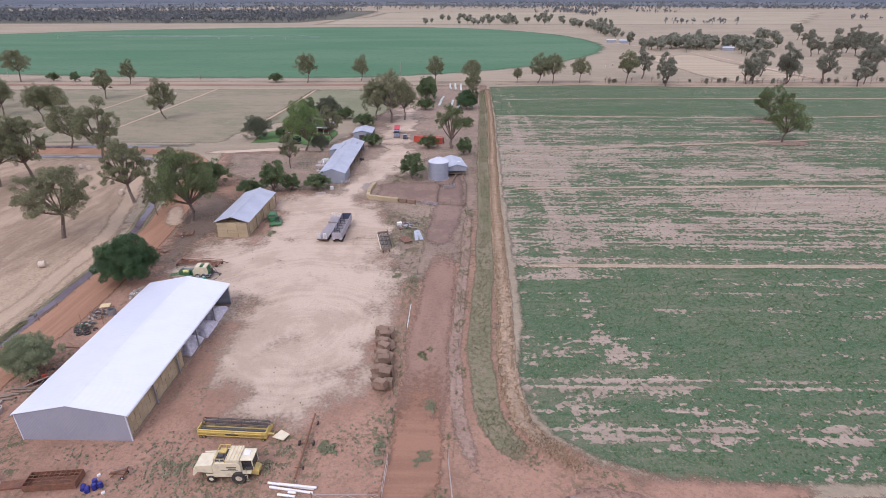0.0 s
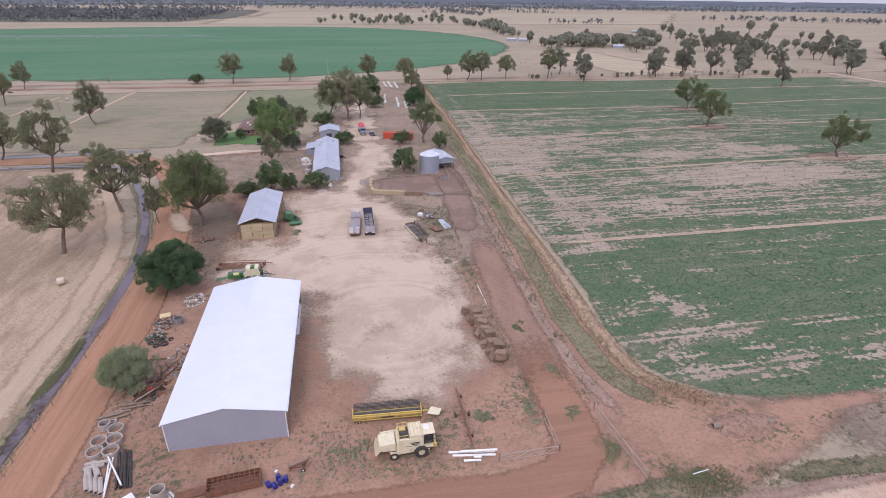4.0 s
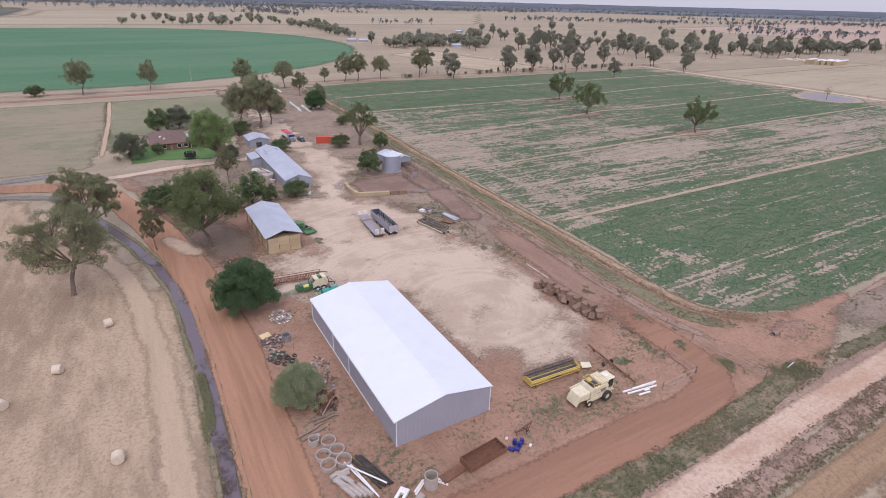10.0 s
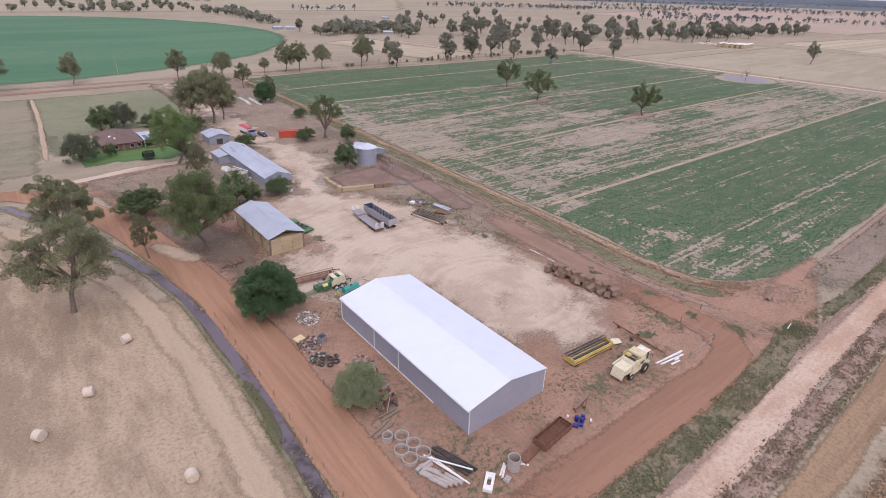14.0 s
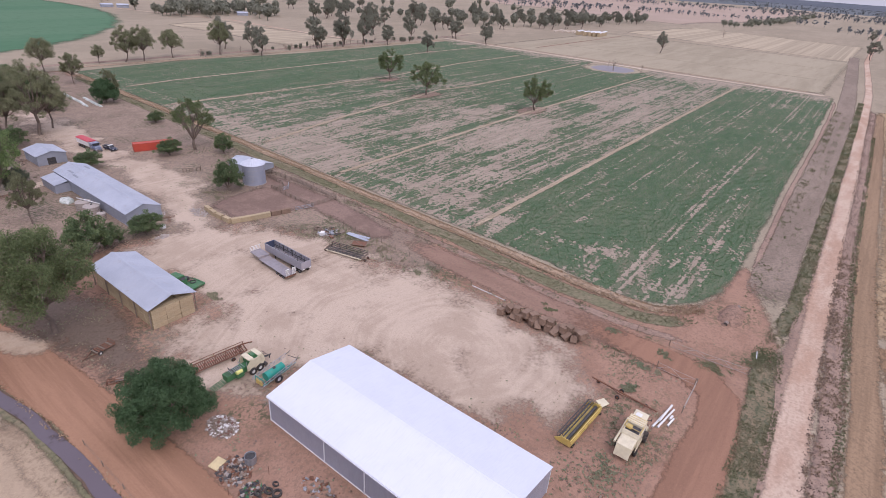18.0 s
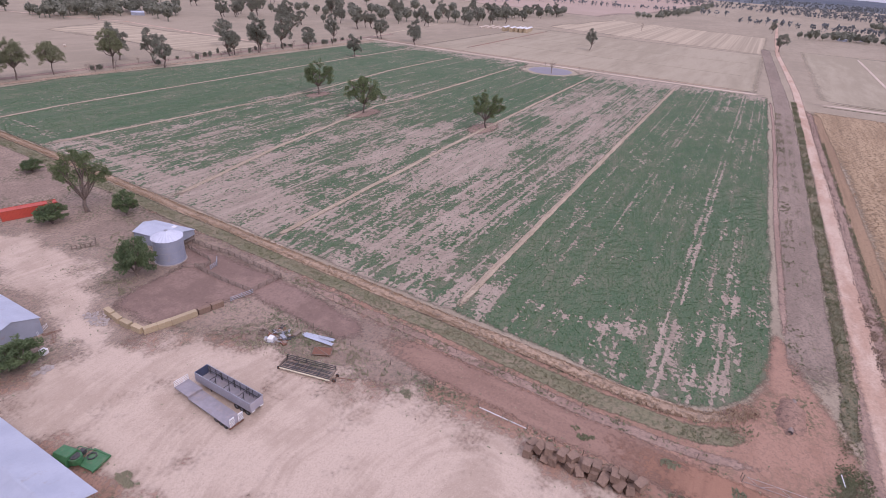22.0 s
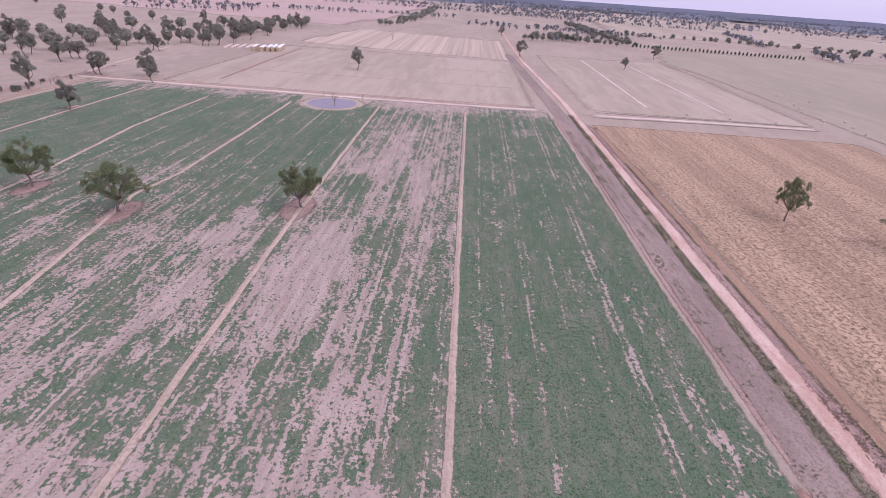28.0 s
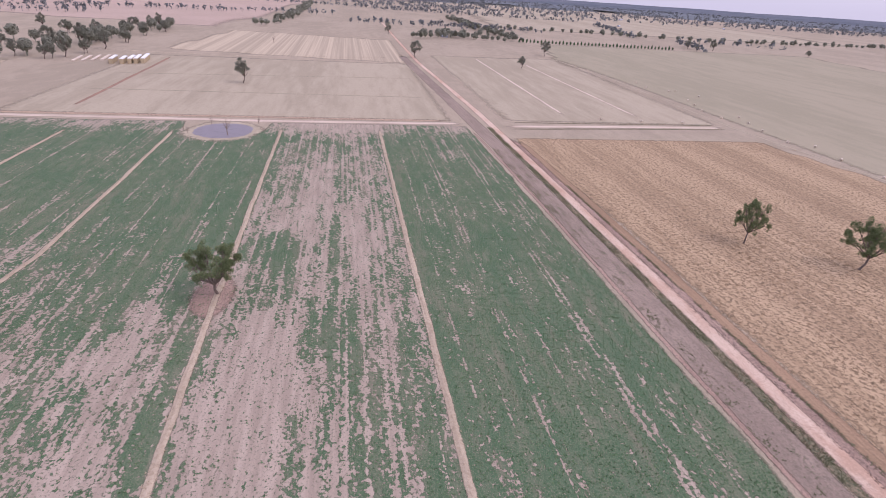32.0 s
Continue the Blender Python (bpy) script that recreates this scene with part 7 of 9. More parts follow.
part("frame", rods([((-1.6, 0.4, 0.7), (2.0, 0.2, 0.7)), ((1.3, 0.6, 1.0), (1.9, -0.6, 0.8)), ((0.8, 1.4, 1.3), (1.7, 2.0, 0.7)), ((1.7, 2.0, 0.7), (1.9, -0.4, 0.7)), ((-1.2, 0.3, 1.2), (-1.2, 0.9, 2.0)), ((0.3, 0.3, 1.2), (0.3, 0.9, 1.95))], 0.06), m_green, gh)
part("hoses", rods([((0.6, 0.4, 0.9), (1.4, 0.9, 0.8)), ((1.4, 0.9, 0.8), (2.1, 0.3, 0.7)), ((0.8, 1.6, 1.2), (1.7, 2.2, 0.6))], 0.05), m_dark, gh)
part("drawbar", rods([((-0.4, 3.0, 0.7), (-1.0, 5.0, 0.5)), ((-1.7, 1.0, 0.9), (-2.6, 0.6, 0.9))], 0.09), m_dark, gh)
for x in (-1.5, 1.1):
    wheel(gh, x, 2.4, 0.42, 0.25, m_rubber, m_green, "x")

cart = thing("farm_cart", pose(-66.1, 122.5, 0, 0, 0, 12), "low rusty slatted trailer frame with two wheels", "cart")
part("side_rail", rods([((-1.5, -0.75, 0.5), (1.6, -0.75, 0.55)), ((-1.5, 0.75, 0.5), (1.6, 0.75, 0.55))], 0.08), m_rust, cart)
for i in range(8):
    part("slat", box((-1.4 + 0.4 * i, -1.16 + 0.4 * i, -0.78, 0.78, 0.56 + 0.006 * i, 0.62 + 0.006 * i)), m_rust if i % 3 else m_wood, cart)
part("rear_bar", rods([((1.6, -0.9, 0.5), (1.6, 0.9, 0.5)), ((1.6, -0.8, 0.5), (1.65, -0.8, 1.1)), ((1.6, 0.8, 0.5), (1.65, 0.8, 1.1)), ((1.65, -0.8, 1.1), (1.65, 0.8, 1.1))], 0.06), m_rust, cart)
part("drawbar", rods([((-1.5, -0.6, 0.5), (-2.9, 0, 0.3)), ((-1.5, 0.6, 0.5), (-2.9, 0, 0.3)), ((-2.9, 0, 0.3), (-3.4, 0, 0.12))], 0.06), m_rust, cart)
part("axle", rod((-0.9, -0.95, 0.36), (-0.9, 0.95, 0.36), 0.06), m_dark, cart)
for y in (-0.95, 0.95):
    wheel(cart, -0.9, y, 0.36, 0.2, m_rubber, m_white)
rack = thing("steel_rack", pose(-67.7, 113.4, 0, 0, 0, -30), "rusty steel rack lying beside the red road", "scrap")
part("frame", rods([((-1.6, -0.7, 0.14), (1.5, -0.7, 0.14)), ((-1.6, 0.6, 0.14), (1.5, 0.6, 0.14)), ((-1.6, -0.7, 0.14), (-1.6, 0.6, 0.14)), ((1.5, -0.7, 0.14), (1.5, 0.6, 0.14)), ((-1.4, -0.6, 0.7), (1.3, -0.6, 0.75)), ((-1.4, -0.6, 0.14), (-1.4, -0.6, 0.7)), ((1.3, -0.6, 0.14), (1.3, -0.6, 0.75))], 0.08), m_rust, rack)
for i in range(5):
    part("cross_bar", rod((-1.1 + 0.55 * i, -0.7, 0.22), (-1.0 + 0.55 * i, 0.6, 0.24), 0.06), m_rust, rack)
part("panel", box((-0.4, 1.2, -0.5, 0.3, 0.3, 0.36)), m_wood, rack)

# ---- container, truck, utility ----
cont = thing("shipping_container", pose(-9.4, 217.6, 0, 0, 0, -17.5), "faded red shipping container", "container")
m_cont = sheet_metal("container_sides", (0.53, 0.085, 0.05), (0.43, 0.07, 0.045), "X", 0.28, 0.5, (0.3, 0.13, 0.09), 0.0, 0.06)
part("box", box((-6.0, 6.0, -1.16, 1.16, 0.2, 2.52)), m_cont, cont)
part("frame", box((-6.1, 6.1, -1.22, -1.12, 0.06, 0.22), (-6.1, 6.1, 1.12, 1.22, 0.06, 0.22), (-6.1, 6.1, -1.22, -1.12, 2.48, 2.6), (-6.1, 6.1, 1.12, 1.22, 2.48, 2.6)), m_red_paint, cont)
for x in (-6.03, 6.03):
    for y in (-1.17, 1.17):
        part("corner_post", box((x - 0.08, x + 0.08, y - 0.08, y + 0.08, 0.05, 2.62)), m_red_paint, cont)
for y in (-0.58, 0.58):
    part("door", box((6.0, 6.06, y - 0.55, y + 0.55, 0.25, 2.46)), m_red_paint, cont)
for y in (-0.9, -0.3, 0.3, 0.9):
    part("lock_rod", rod((6.1, y, 0.25), (6.1, y, 2.46), 0.025), m_steel, cont)

truck = thing("grain_truck", pose(-23.7, 230.6, 0, 0, 0, 3), "parked truck with white tipper and red roll tarp", "truck")
m_tarp = plain("red_tarpaulin", (0.55, 0.085, 0.10), (0.47, 0.07, 0.085), 1.5, 0.6, 0, (0.4, 0.2, 0.18), 0.3)
m_cabpaint = plain("blue_grey_cab", (0.12, 0.16, 0.27), (0.3, 0.33, 0.4), 1.2, 0.35)
part("tipper_body", prism([(-1.2, 1.3), (1.2, 1.3), (1.25, 2.9), (-1.25, 2.9)], "y", -2.6, 5.6, 0.04), m_white, truck, "white tipper body")
part("tarp", prism([(-1.3, 2.85), (1.3, 2.85), (1.25, 3.0), (0.6, 3.2), (-0.6, 3.2), (-1.25, 3.0)], "y", -2.65, 5.65), m_tarp, truck, "red roll-over tarp")
part("chassis", box((-0.5, 0.5, -5.6, 5.4, 0.75, 1.1)), m_dark, truck)
c = part("cab", box((-1.15, 1.15, -4.6, -2.9, 1.1, 2.9), bevel=0.12), m_cabpaint, truck)
part("windscreen", prism([(-4.66, 1.95), (-4.62, 2.7), (-4.58, 2.7), (-4.6, 1.95)], "x", -1.0, 1.0), m_glass, c)
part("bonnet", box((-0.95, 0.95, -6.0, -4.65, 0.9, 1.85), bevel=0.1), m_cabpaint, c)
part("bull_bar", rods([((-1.1, -6.15, z), (1.1, -6.15, z)) for z in (0.6, 0.9, 1.2)] + [((x, -6.15, 0.5), (x, -6.15, 1.3)) for x in (-0.8, 0.8)], 0.05), m_steel, truck)
for x in (-0.75, 0.75):
    part("headlight", rod((x, -6.06, 1.1), (x, -6.0, 1.1), 0.13, None, 12), m_white, truck)
    part("exhaust", rod((x * 1.55, -2.75, 1.2), (x * 1.55, -2.75, 3.4), 0.07), m_steel, truck)
for y in (-5.2, 1.6, 2.9, 4.4):
    for s in (-1, 1):
        wheel(truck, s * 1.02, y, 0.5, 0.36, m_rubber, m_steel, "x")
for s in (-1, 1):
    part("mirror", box((s * 1.35 - 0.12, s * 1.35 + 0.12, -4.5, -4.45, 2.0, 2.5)), m_dark, truck)

ute = thing("utility_truck", pose(-19.8, 225.2, 0, 0, 0, 8), "dark utility with a loaded tray", "car")
m_ute = plain("dark_blue_paint", (0.025, 0.03, 0.055), (0.04, 0.045, 0.07), 1.5, 0.3, 0, (0.25, 0.18, 0.14), 0.3)
part("body", prism([(-2.6, 0.45), (2.5, 0.45), (2.5, 0.95), (0.6, 1.05), (-1.1, 1.05), (-2.5, 0.95)], "x", -0.88, 0.88, 0.06), m_ute, ute)
for f in ute.children:
    f.matrix_basis = Matrix.Identity(4)
part("cabin", prism([(-1.25, 1.0), (0.35, 1.0), (0.1, 1.72), (-0.75, 1.75)], "x", -0.78, 0.78, 0.06), m_glass, ute, "dark glazed cabin")
part("cab_roof", box((-0.76, 0.76, -0.75, 0.1, 1.7, 1.78), bevel=0.03), m_white, ute)
part("tray", box((-0.92, 0.92, 0.5, 2.6, 0.95, 1.05), (-0.92, -0.86, 0.5, 2.6, 1.05, 1.35), (0.86, 0.92, 0.5, 2.6, 1.05, 1.35), (-0.86, 0.86, 2.54, 2.6, 1.05, 1.35)), m_steel, ute)
part("load", box((-0.6, 0.5, 0.8, 2.2, 1.06, 1.6), bevel=0.12), m_dark, ute)
for y in (-1.6, 1.5):
    for s in (-1, 1):
        wheel(ute, s * 0.8, y, 0.37, 0.24, m_rubber, m_steel, "x")
for s in (-0.6, 0.6):
    part("headlight", box((s - 0.16, s + 0.16, -2.64, -2.58, 0.65, 0.82)), m_white, ute)

# quad bike and odds by the long shed's open side
quad = thing("quad_bike", pose(-32.9, 191.5, 0, 0, 0, 30), "dark quad bike beside the long shed", "quad bike")
part("body", box((-0.3, 0.3, -0.8, 0.8, 0.4, 0.85), bevel=0.1), m_dark, quad)
part("seat", box((-0.2, 0.2, -0.1, 0.7, 0.86, 1.0), bevel=0.06), m_rubber, quad)
part("handlebar", rods([((-0.4, -0.45, 1.1), (0.4, -0.45, 1.1)), ((0, -0.5, 0.8), (0, -0.45, 1.1))], 0.03), m_steel, quad)
part("rack", box((-0.4, 0.4, 0.75, 1.1, 0.8, 0.86)), m_steel, quad)
for y in (-0.6, 0.6):
    for s in (-1, 1):
        wheel(quad, s * 0.45, y, 0.3, 0.24, m_rubber, m_steel, "x")
solo("white_tank", box((-0.55, 0.55, -0.5, 0.5, 0, 1.0), bevel=0.1), m_white, pose(-37.2, 158.9, 0, 0, 0, 15), "white plastic tank beside a bush", "tank")
for i, (x, y, t) in enumerate(((-34.0, 165.5, 30), (-33.4, 163.6, -20), (-34.6, 162.0, 60))):
    solo("old_gate", rods([((-1.4, 0, z), (1.4, 0, z)) for z in (0.1, 0.35, 0.6, 0.85)] + [((x2, 0, 0.05), (x2, 0, 0.95)) for x2 in (-1.4, 0, 1.4)], 0.03), m_rust if i else m_white, pose(x, y, 0, 35 * i, 0, t), "old pipe gate leaning by the shed end", "gate", "old gates")


def heap(name, label, x, y, rx, ry, h, count, mats, seed, size=(0.15, 0.5), category="rubble"):
    """A heap of broken pieces, one stuff mesh a material."""
    r = random.Random(seed)
    for k, mt in enumerate(mats):
        bmh = bmesh.new()
        for _ in range(count // len(mats)):
            a, d = r.uniform(0, 6.283), math.sqrt(r.random())
            px, py = rx * d * math.cos(a), ry * d * math.sin(a)
            s = r.uniform(*size)
            m = pose(px, py, max(0.03, h * (1 - d) * r.random()) + s * 0.15, r.uniform(-30, 30), r.uniform(-30, 30), r.uniform(0, 180)) @ Matrix.Diagonal((s, s * r.uniform(0.4, 1), s * r.uniform(0.15, 0.5), 1))
            bmesh.ops.create_cube(bmh, size=1, matrix=m)
        solo(name, bmh, mt, pose(x, y, 0), label, category, "", "stuff")


heap("rubble", "heap of broken brick and white board by the dense tree", -62.8, 93.8, 1.9, 2.6, 0.5, 560, (m_concrete, m_brick, m_wood, m_white, m_concrete, m_wood), 5, (0.1, 0.42))
heap("rubble", "strewn scrap timber and iron", -66.0, 86.2, 2.0, 2.6, 0.4, 330, (m_wood, m_concrete, m_rust, m_dark), 6, (0.1, 0.5), "scrap")
heap("rubble", "strewn scrap and broken plastic by tyres", -66.4, 81.6, 1.7, 1.8, 0.4, 260, (m_dark, m_rust, m_green, m_dark, m_concrete, m_dark), 7, (0.1, 0.45), "scrap")
heap("rubble", "strewn stones beside the bale wall", -26.6, 161.6, 1.6, 3.2, 0.2, 130, (m_concrete, m_concrete), 8, (0.15, 0.55))
heap("rubble", "pale stones at the bush's foot", -39.6, 154.6, 1.5, 0.8, 0.5, 40, (m_concrete,), 9, (0.3, 0.8))
heap("culvert_rubble", "row of broken brick along the culvert's edge", 20.2, 45.6, 2.2, 0.5, 0.3, 40, (m_culvert, m_brick), 31, (0.12, 0.35))
heap("culvert_rubble", "earth and broken concrete round a culvert", 19.2, 45.0, 3.4, 1.3, 1.0, 220, (m_brick, m_culvert, m_brick), 10, (0.1, 0.28))
solo("mattress", box((-0.9, 0.9, -0.7, 0.7, 0, 0.22), bevel=0.06), plain("stained_yellow_cloth", (0.66, 0.54, 0.3), (0.56, 0.45, 0.26), 2, 0.9), pose(-66.8, 88.6, 0.1, 4, 0, 15), "stained yellow mattress dumped on scrap", "mattress")
drum = thing("burning_drum", pose(-63.8, 85.8, 0), "open rusty steel bin", "bin")
part("body", tube(0.75, 0.7, 1.2, 20), m_steel, drum)
part("ash", rod((0, 0, 0.8), (0, 0, 0.9), 0.68, None, 20), m_dark, drum)
tyre_src = thing("tractor_tyre", pose(-65.8, 79.0, 0), "old black tyre on the ground", "tyre", "old tyres")
bm = tube(0.55, 0.3, 0.3, 20)
bmesh.ops.bevel(bm, geom=bm.edges[:], offset=0.05, segments=1, affect="EDGES")
part("tread", bm, m_rubber, tyre_src)
for x, y, z, s, tilt in ((-64.6, 79.3, 0, 1.15, 0), (-66.9, 79.9, 0, 0.9, 12), (-65.2, 80.2, 0.28, 1.0, 15), (-63.9, 80.6, 0, 0.8, 25), (-66.2, 81.0, 0.2, 0.9, 20)):
    copy_thing(tyre_src, pose(x, y, z, tilt, tilt / 2, 40) @ Matrix.Scale(s, 4))

# ---- concrete rings, pipes and tanks south-west of the shed ----
for i, (x, y, r, h) in enumerate(((-65.4, 59.0, 1.0, 0.8), (-66.8, 57.0, 1.0, 0.75), (-64.9, 57.0, 1.0, 0.8), (-66.7, 55.2, 1.02, 0.7), (-64.7, 55.0, 1.02, 0.75), (-67.1, 60.0, 0.75, 1.0))):
    ringt = thing("concrete_ring", pose(x, y, 0, 0, 0, 31 * i), "weathered concrete well ring with weeds inside" if i < 5 else "narrow weathered concrete well ring", "concrete ring", "well rings")
    part("wall", tube(r, r - 0.12, h, 30), m_concrete, ringt)
    part("fill", rod((0, 0, 0.02), (0, 0, h * 0.5), r - 0.14, None, 24), m_brown, ringt, "soil and rubbish inside")
jr = random.Random(8)
for i in range(9):
    x, y = -66.4 + 0.55 * (i % 3) + jr.uniform(-0.1, 0.1), 53.4 - 0.75 * (i // 3) - 0.6 * (i % 2)
    l = (1.4, 2.3, 2.0)[i % 3]
    solo("concrete_pipe", tube(0.27, 0.19, l, 16, pose(0, 0, 0, 0, 90) @ pose(0, 0, -l / 2)), m_concrete, pose(x, y, 0.27, 0, 0, (8, 118, 112)[i // 3] + jr.uniform(-4, 4)), "short weathered concrete pipe lying in a heap", "pipe", "concrete pipes")
for i in range(4):
    solo("concrete_pipe", tube(0.3, 0.22, 2.6, 16, pose(0, 0, 0, 0, 90) @ pose(0, 0, -1.3)), m_concrete, pose(-65.9 + 0.62 * i, 50.2 - 0.25 * i, 0.3, 0, 0, 112 + jr.uniform(-3, 3)), "weathered concrete pipe laid side by side", "pipe", "concrete pipes")
for i in range(6):
    solo("black_pipe", tube(0.15, 0.12, 6.4, 12, pose(0, 0, 0, 0, 90) @ pose(0, 0, -3.2)), m_rubber, pose(-63.0 + 0.3 * i, 51.9, 0.15 + (0.26 if i in (2, 3) else 0), 0, 0, 106 + jr.uniform(-3, 3)), "black plastic pipe in a bundle", "pipe", "black pipes")
for i, (x, y, t, z) in enumerate(((-64.0, 51.6, 103, 0.35), (-63.2, 51.6, 122, 0.6), (-63.6, 50.8, 100, 0.35))):
    solo("pipe", tube(0.11, 0.09, 6.6, 12, pose(0, 0, 0, 0, 90) @ pose(0, 0, -3.3)), m_white, pose(x, y, z, 0, 2, t), "white plastic pipe laid across black ones", "pipe", "white pipes")
for i, (x, y, t, l) in enumerate(((-67.4, 62.2, 14, 3.4), (-66.6, 61.6, 16, 3.8), (-66.0, 62.8, 10, 2.6))):
    solo("timber_log", rod((-l / 2, 0, 0.2), (l / 2, 0, 0.2), 0.2, 0.15, 10), m_wood, pose(x, y, 0.02, 0, 0, t), "weathered timber log on the ground", "log", "logs")
block = thing("concrete_block", pose(-66.6, 60.9, 0, 0, 0, 10), "pale hollow concrete block", "block")
part("rim", box((-0.6, 0.6, -0.35, -0.2, 0, 0.4), (-0.6, 0.6, 0.2, 0.35, 0, 0.4), (-0.6, -0.4, -0.2, 0.2, 0, 0.4), (0.4, 0.6, -0.2, 0.2, 0, 0.4)), m_concrete, block)
gear = thing("implement_frame", pose(-63.6, 65.6, 0, 0, 0, 50), "rusty implement frame under the pepper tree", "implement")
part("frame", rods([((-1.8, 0, 0.4), (1.8, 0, 0.9)), ((-1.2, -0.8, 0.4), (-1.2, 0.8, 0.4)), ((0.6, -0.9, 0.5), (0.6, 0.9, 0.6)), ((-1.8, 0, 0.4), (-1.2, 0.8, 0.2)), ((1.0, 0.4, 0.2), (1.6, -0.6, 1.2))], 0.08), m_rust, gear)
part("beam", box((-1.9, 1.9, -0.4, -0.28, 0.75, 0.9)), m_concrete, gear)
for y in (-0.9, 0.9):
    wheel(gear, 0.6, y, 0.38, 0.18, m_rubber, m_rust)
tank_c = thing("concrete_tank", pose(-56.6, 46.3, 0), "open pale concrete tank standing on end", "tank")
part("wall", tube(0.85, 0.75, 1.9, 28), m_concrete, tank_c)
part("bottom", rod((0, 0, 0.02), (0, 0, 0.1), 0.74, None, 24), m_brown, tank_c)
for i, (x, y, t) in enumerate(((-58.0, 46.6, 35), (-57.9, 47.0, 32), (-55.4, 46.2, -50), (-55.2, 46.6, -48))):
    solo("gutter_length", prism([(-0.11, 0.0), (0.11, 0.0), (0.13, 0.14), (0.1, 0.14), (0.08, 0.03), (-0.08, 0.03), (-0.1, 0.14), (-0.13, 0.14)], "y", -1.1, 1.1), m_white, pose(x, y, 0.02, 0, 0, t + 90), "white gutter length leaning on the ground", "gutter", "white gutters")
trough = thing("water_trough", pose(-60.8, 46.4, 0, 0, 0, 38), "white moulded trough with a hole", "trough")
part("shell", box((-1.4, 1.4, -0.6, -0.25, 0, 0.5), (-1.4, 1.4, 0.25, 0.6, 0, 0.5), (-1.4, -0.6, -0.25, 0.25, 0, 0.5), (0.6, 1.4, -0.25, 0.25, 0, 0.5), bevel=0.04), m_white, trough)
solo("meter_box", box((-0.5, 0.5, -0.4, 0.4, 0, 0.3), (-0.4, -0.05, -0.3, 0.3, 0.3, 0.42), (0.1, 0.4, -0.3, 0.3, 0.3, 0.36), bevel=0.02), m_concrete, pose(-58.6, 45.4, 0, 0, 0, 20), "grey concrete box with lids", "box")
bin_t = thing("steel_crate", pose(-48.4, 46.9, 0, 0, 0, 6), "rusty steel grate crate with a grid top", "crate")
part("side", box((-3.1, 3.1, -1.1, -1.04, 0.2, 1.1), (-3.1, 3.1, 1.04, 1.1, 0.2, 1.1), (-3.1, -3.04, -1.03, 1.03, 0.2, 1.1), (3.04, 3.1, -1.03, 1.03, 0.2, 1.1)), m_rust, bin_t)
for i in range(11):
    part("grate_bar", rod((-3.0 + 0.6 * i, -1.05, 1.12), (-3.0 + 0.6 * i, 1.05, 1.12), 0.04, None, 5), m_rust, bin_t)
part("grate_rail", rods([((-3.05, y, 1.15) , (3.05, y, 1.15)) for y in (-0.5, 0.0, 0.5)], 0.04), m_rust, bin_t)
part("bed", box((-3.0, 3.0, -1.0, 1.0, 0.15, 0.25)), m_rust, bin_t)
part("skid", box((-3.0, 3.0, -0.95, -0.8, 0, 0.15), (-3.0, 3.0, 0.8, 0.95, 0, 0.15)), m_dark, bin_t)
platform = solo("steel_ramp", box((-1.7, 1.7, -0.7, 0.7, 0.1, 0.18), (-1.7, 1.7, -0.7, -0.62, 0, 0.1), (-1.7, 1.7, 0.62, 0.7, 0, 0.1), (-1.7, 1.7, -0.72, -0.66, 0.18, 0.3)), m_rust, pose(-53.4, 46.6, 0, 0, 0, 10), "rusty steel ramp beside the crate", "ramp")
m_blue = plain("blue_plastic", (0.03, 0.035, 0.22), (0.025, 0.03, 0.17), 2, 0.45, 0, (0.25, 0.18, 0.15), 0.3)
for i, (x, y, lying) in enumerate(((-44.4, 46.2, 1), (-43.7, 45.9, 1), (-43.0, 46.2, 0), (-42.4, 46.5, 0), (-43.3, 46.9, 0))):
    d = thing("plastic_drum", pose(x, y, 0.3, 90, 0, 30) if lying else pose(x, y, 0), "blue plastic drum lying down" if lying else "blue plastic drum standing", "drum", "blue drums")
    o = -0.44 if lying else 0
    bm = bmesh.new()
    bmesh.ops.create_cone(bm, cap_ends=True, segments=18, radius1=0.29, radius2=0.29, depth=0.88, matrix=pose(0, 0, 0.44 + o))
    bmesh.ops.bevel(bm, geom=[e for e in bm.edges if e.calc_face_angle(0) > 1], offset=0.04, segments=2, affect="EDGES")
    part("shell", bm, m_blue, d)
    for z in (0.3, 0.6):
        part("hoop", tube(0.31, 0.28, 0.04, 18, pose(0, 0, z + o)), m_blue, d)
hop = thing("seed_hopper", pose(-40.7, 48.2, 0, 0, 0, -2) @ Matrix.Diagonal((0.78, 0.8, 0.8, 1)), "rusty red grain elevator on two small wheels", "auger")
part("chute", prism([(-1.9, 0.5), (1.4, 1.8), (1.4, 2.0), (-1.9, 0.75)], "y", -0.28, 0.28, 0.03), m_rust, hop)
part("chute_top", prism([(-1.7, 0.84), (1.3, 2.02), (1.3, 2.06), (-1.7, 0.88)], "y", -0.12, 0.2), m_wood, hop)
part("frame", rods([((-1.8, 0, 0.4), (0.4, 0, 0.4)), ((0.4, -0.6, 0.35), (0.4, 0.6, 0.35)), ((0.4, 0, 0.4), (1.0, 0, 1.6)), ((-1.8, -0.4, 0.1), (-1.2, 0.5, 0.3)), ((0.4, -0.5, 0.4), (1.2, -0.3, 1.7)), ((0.4, 0.5, 0.4), (1.2, 0.3, 1.7))], 0.07), m_rust, hop)
for y in (-0.65, 0.65):
    wheel(hop, 0.4, y, 0.33, 0.16, m_rubber, m_white)
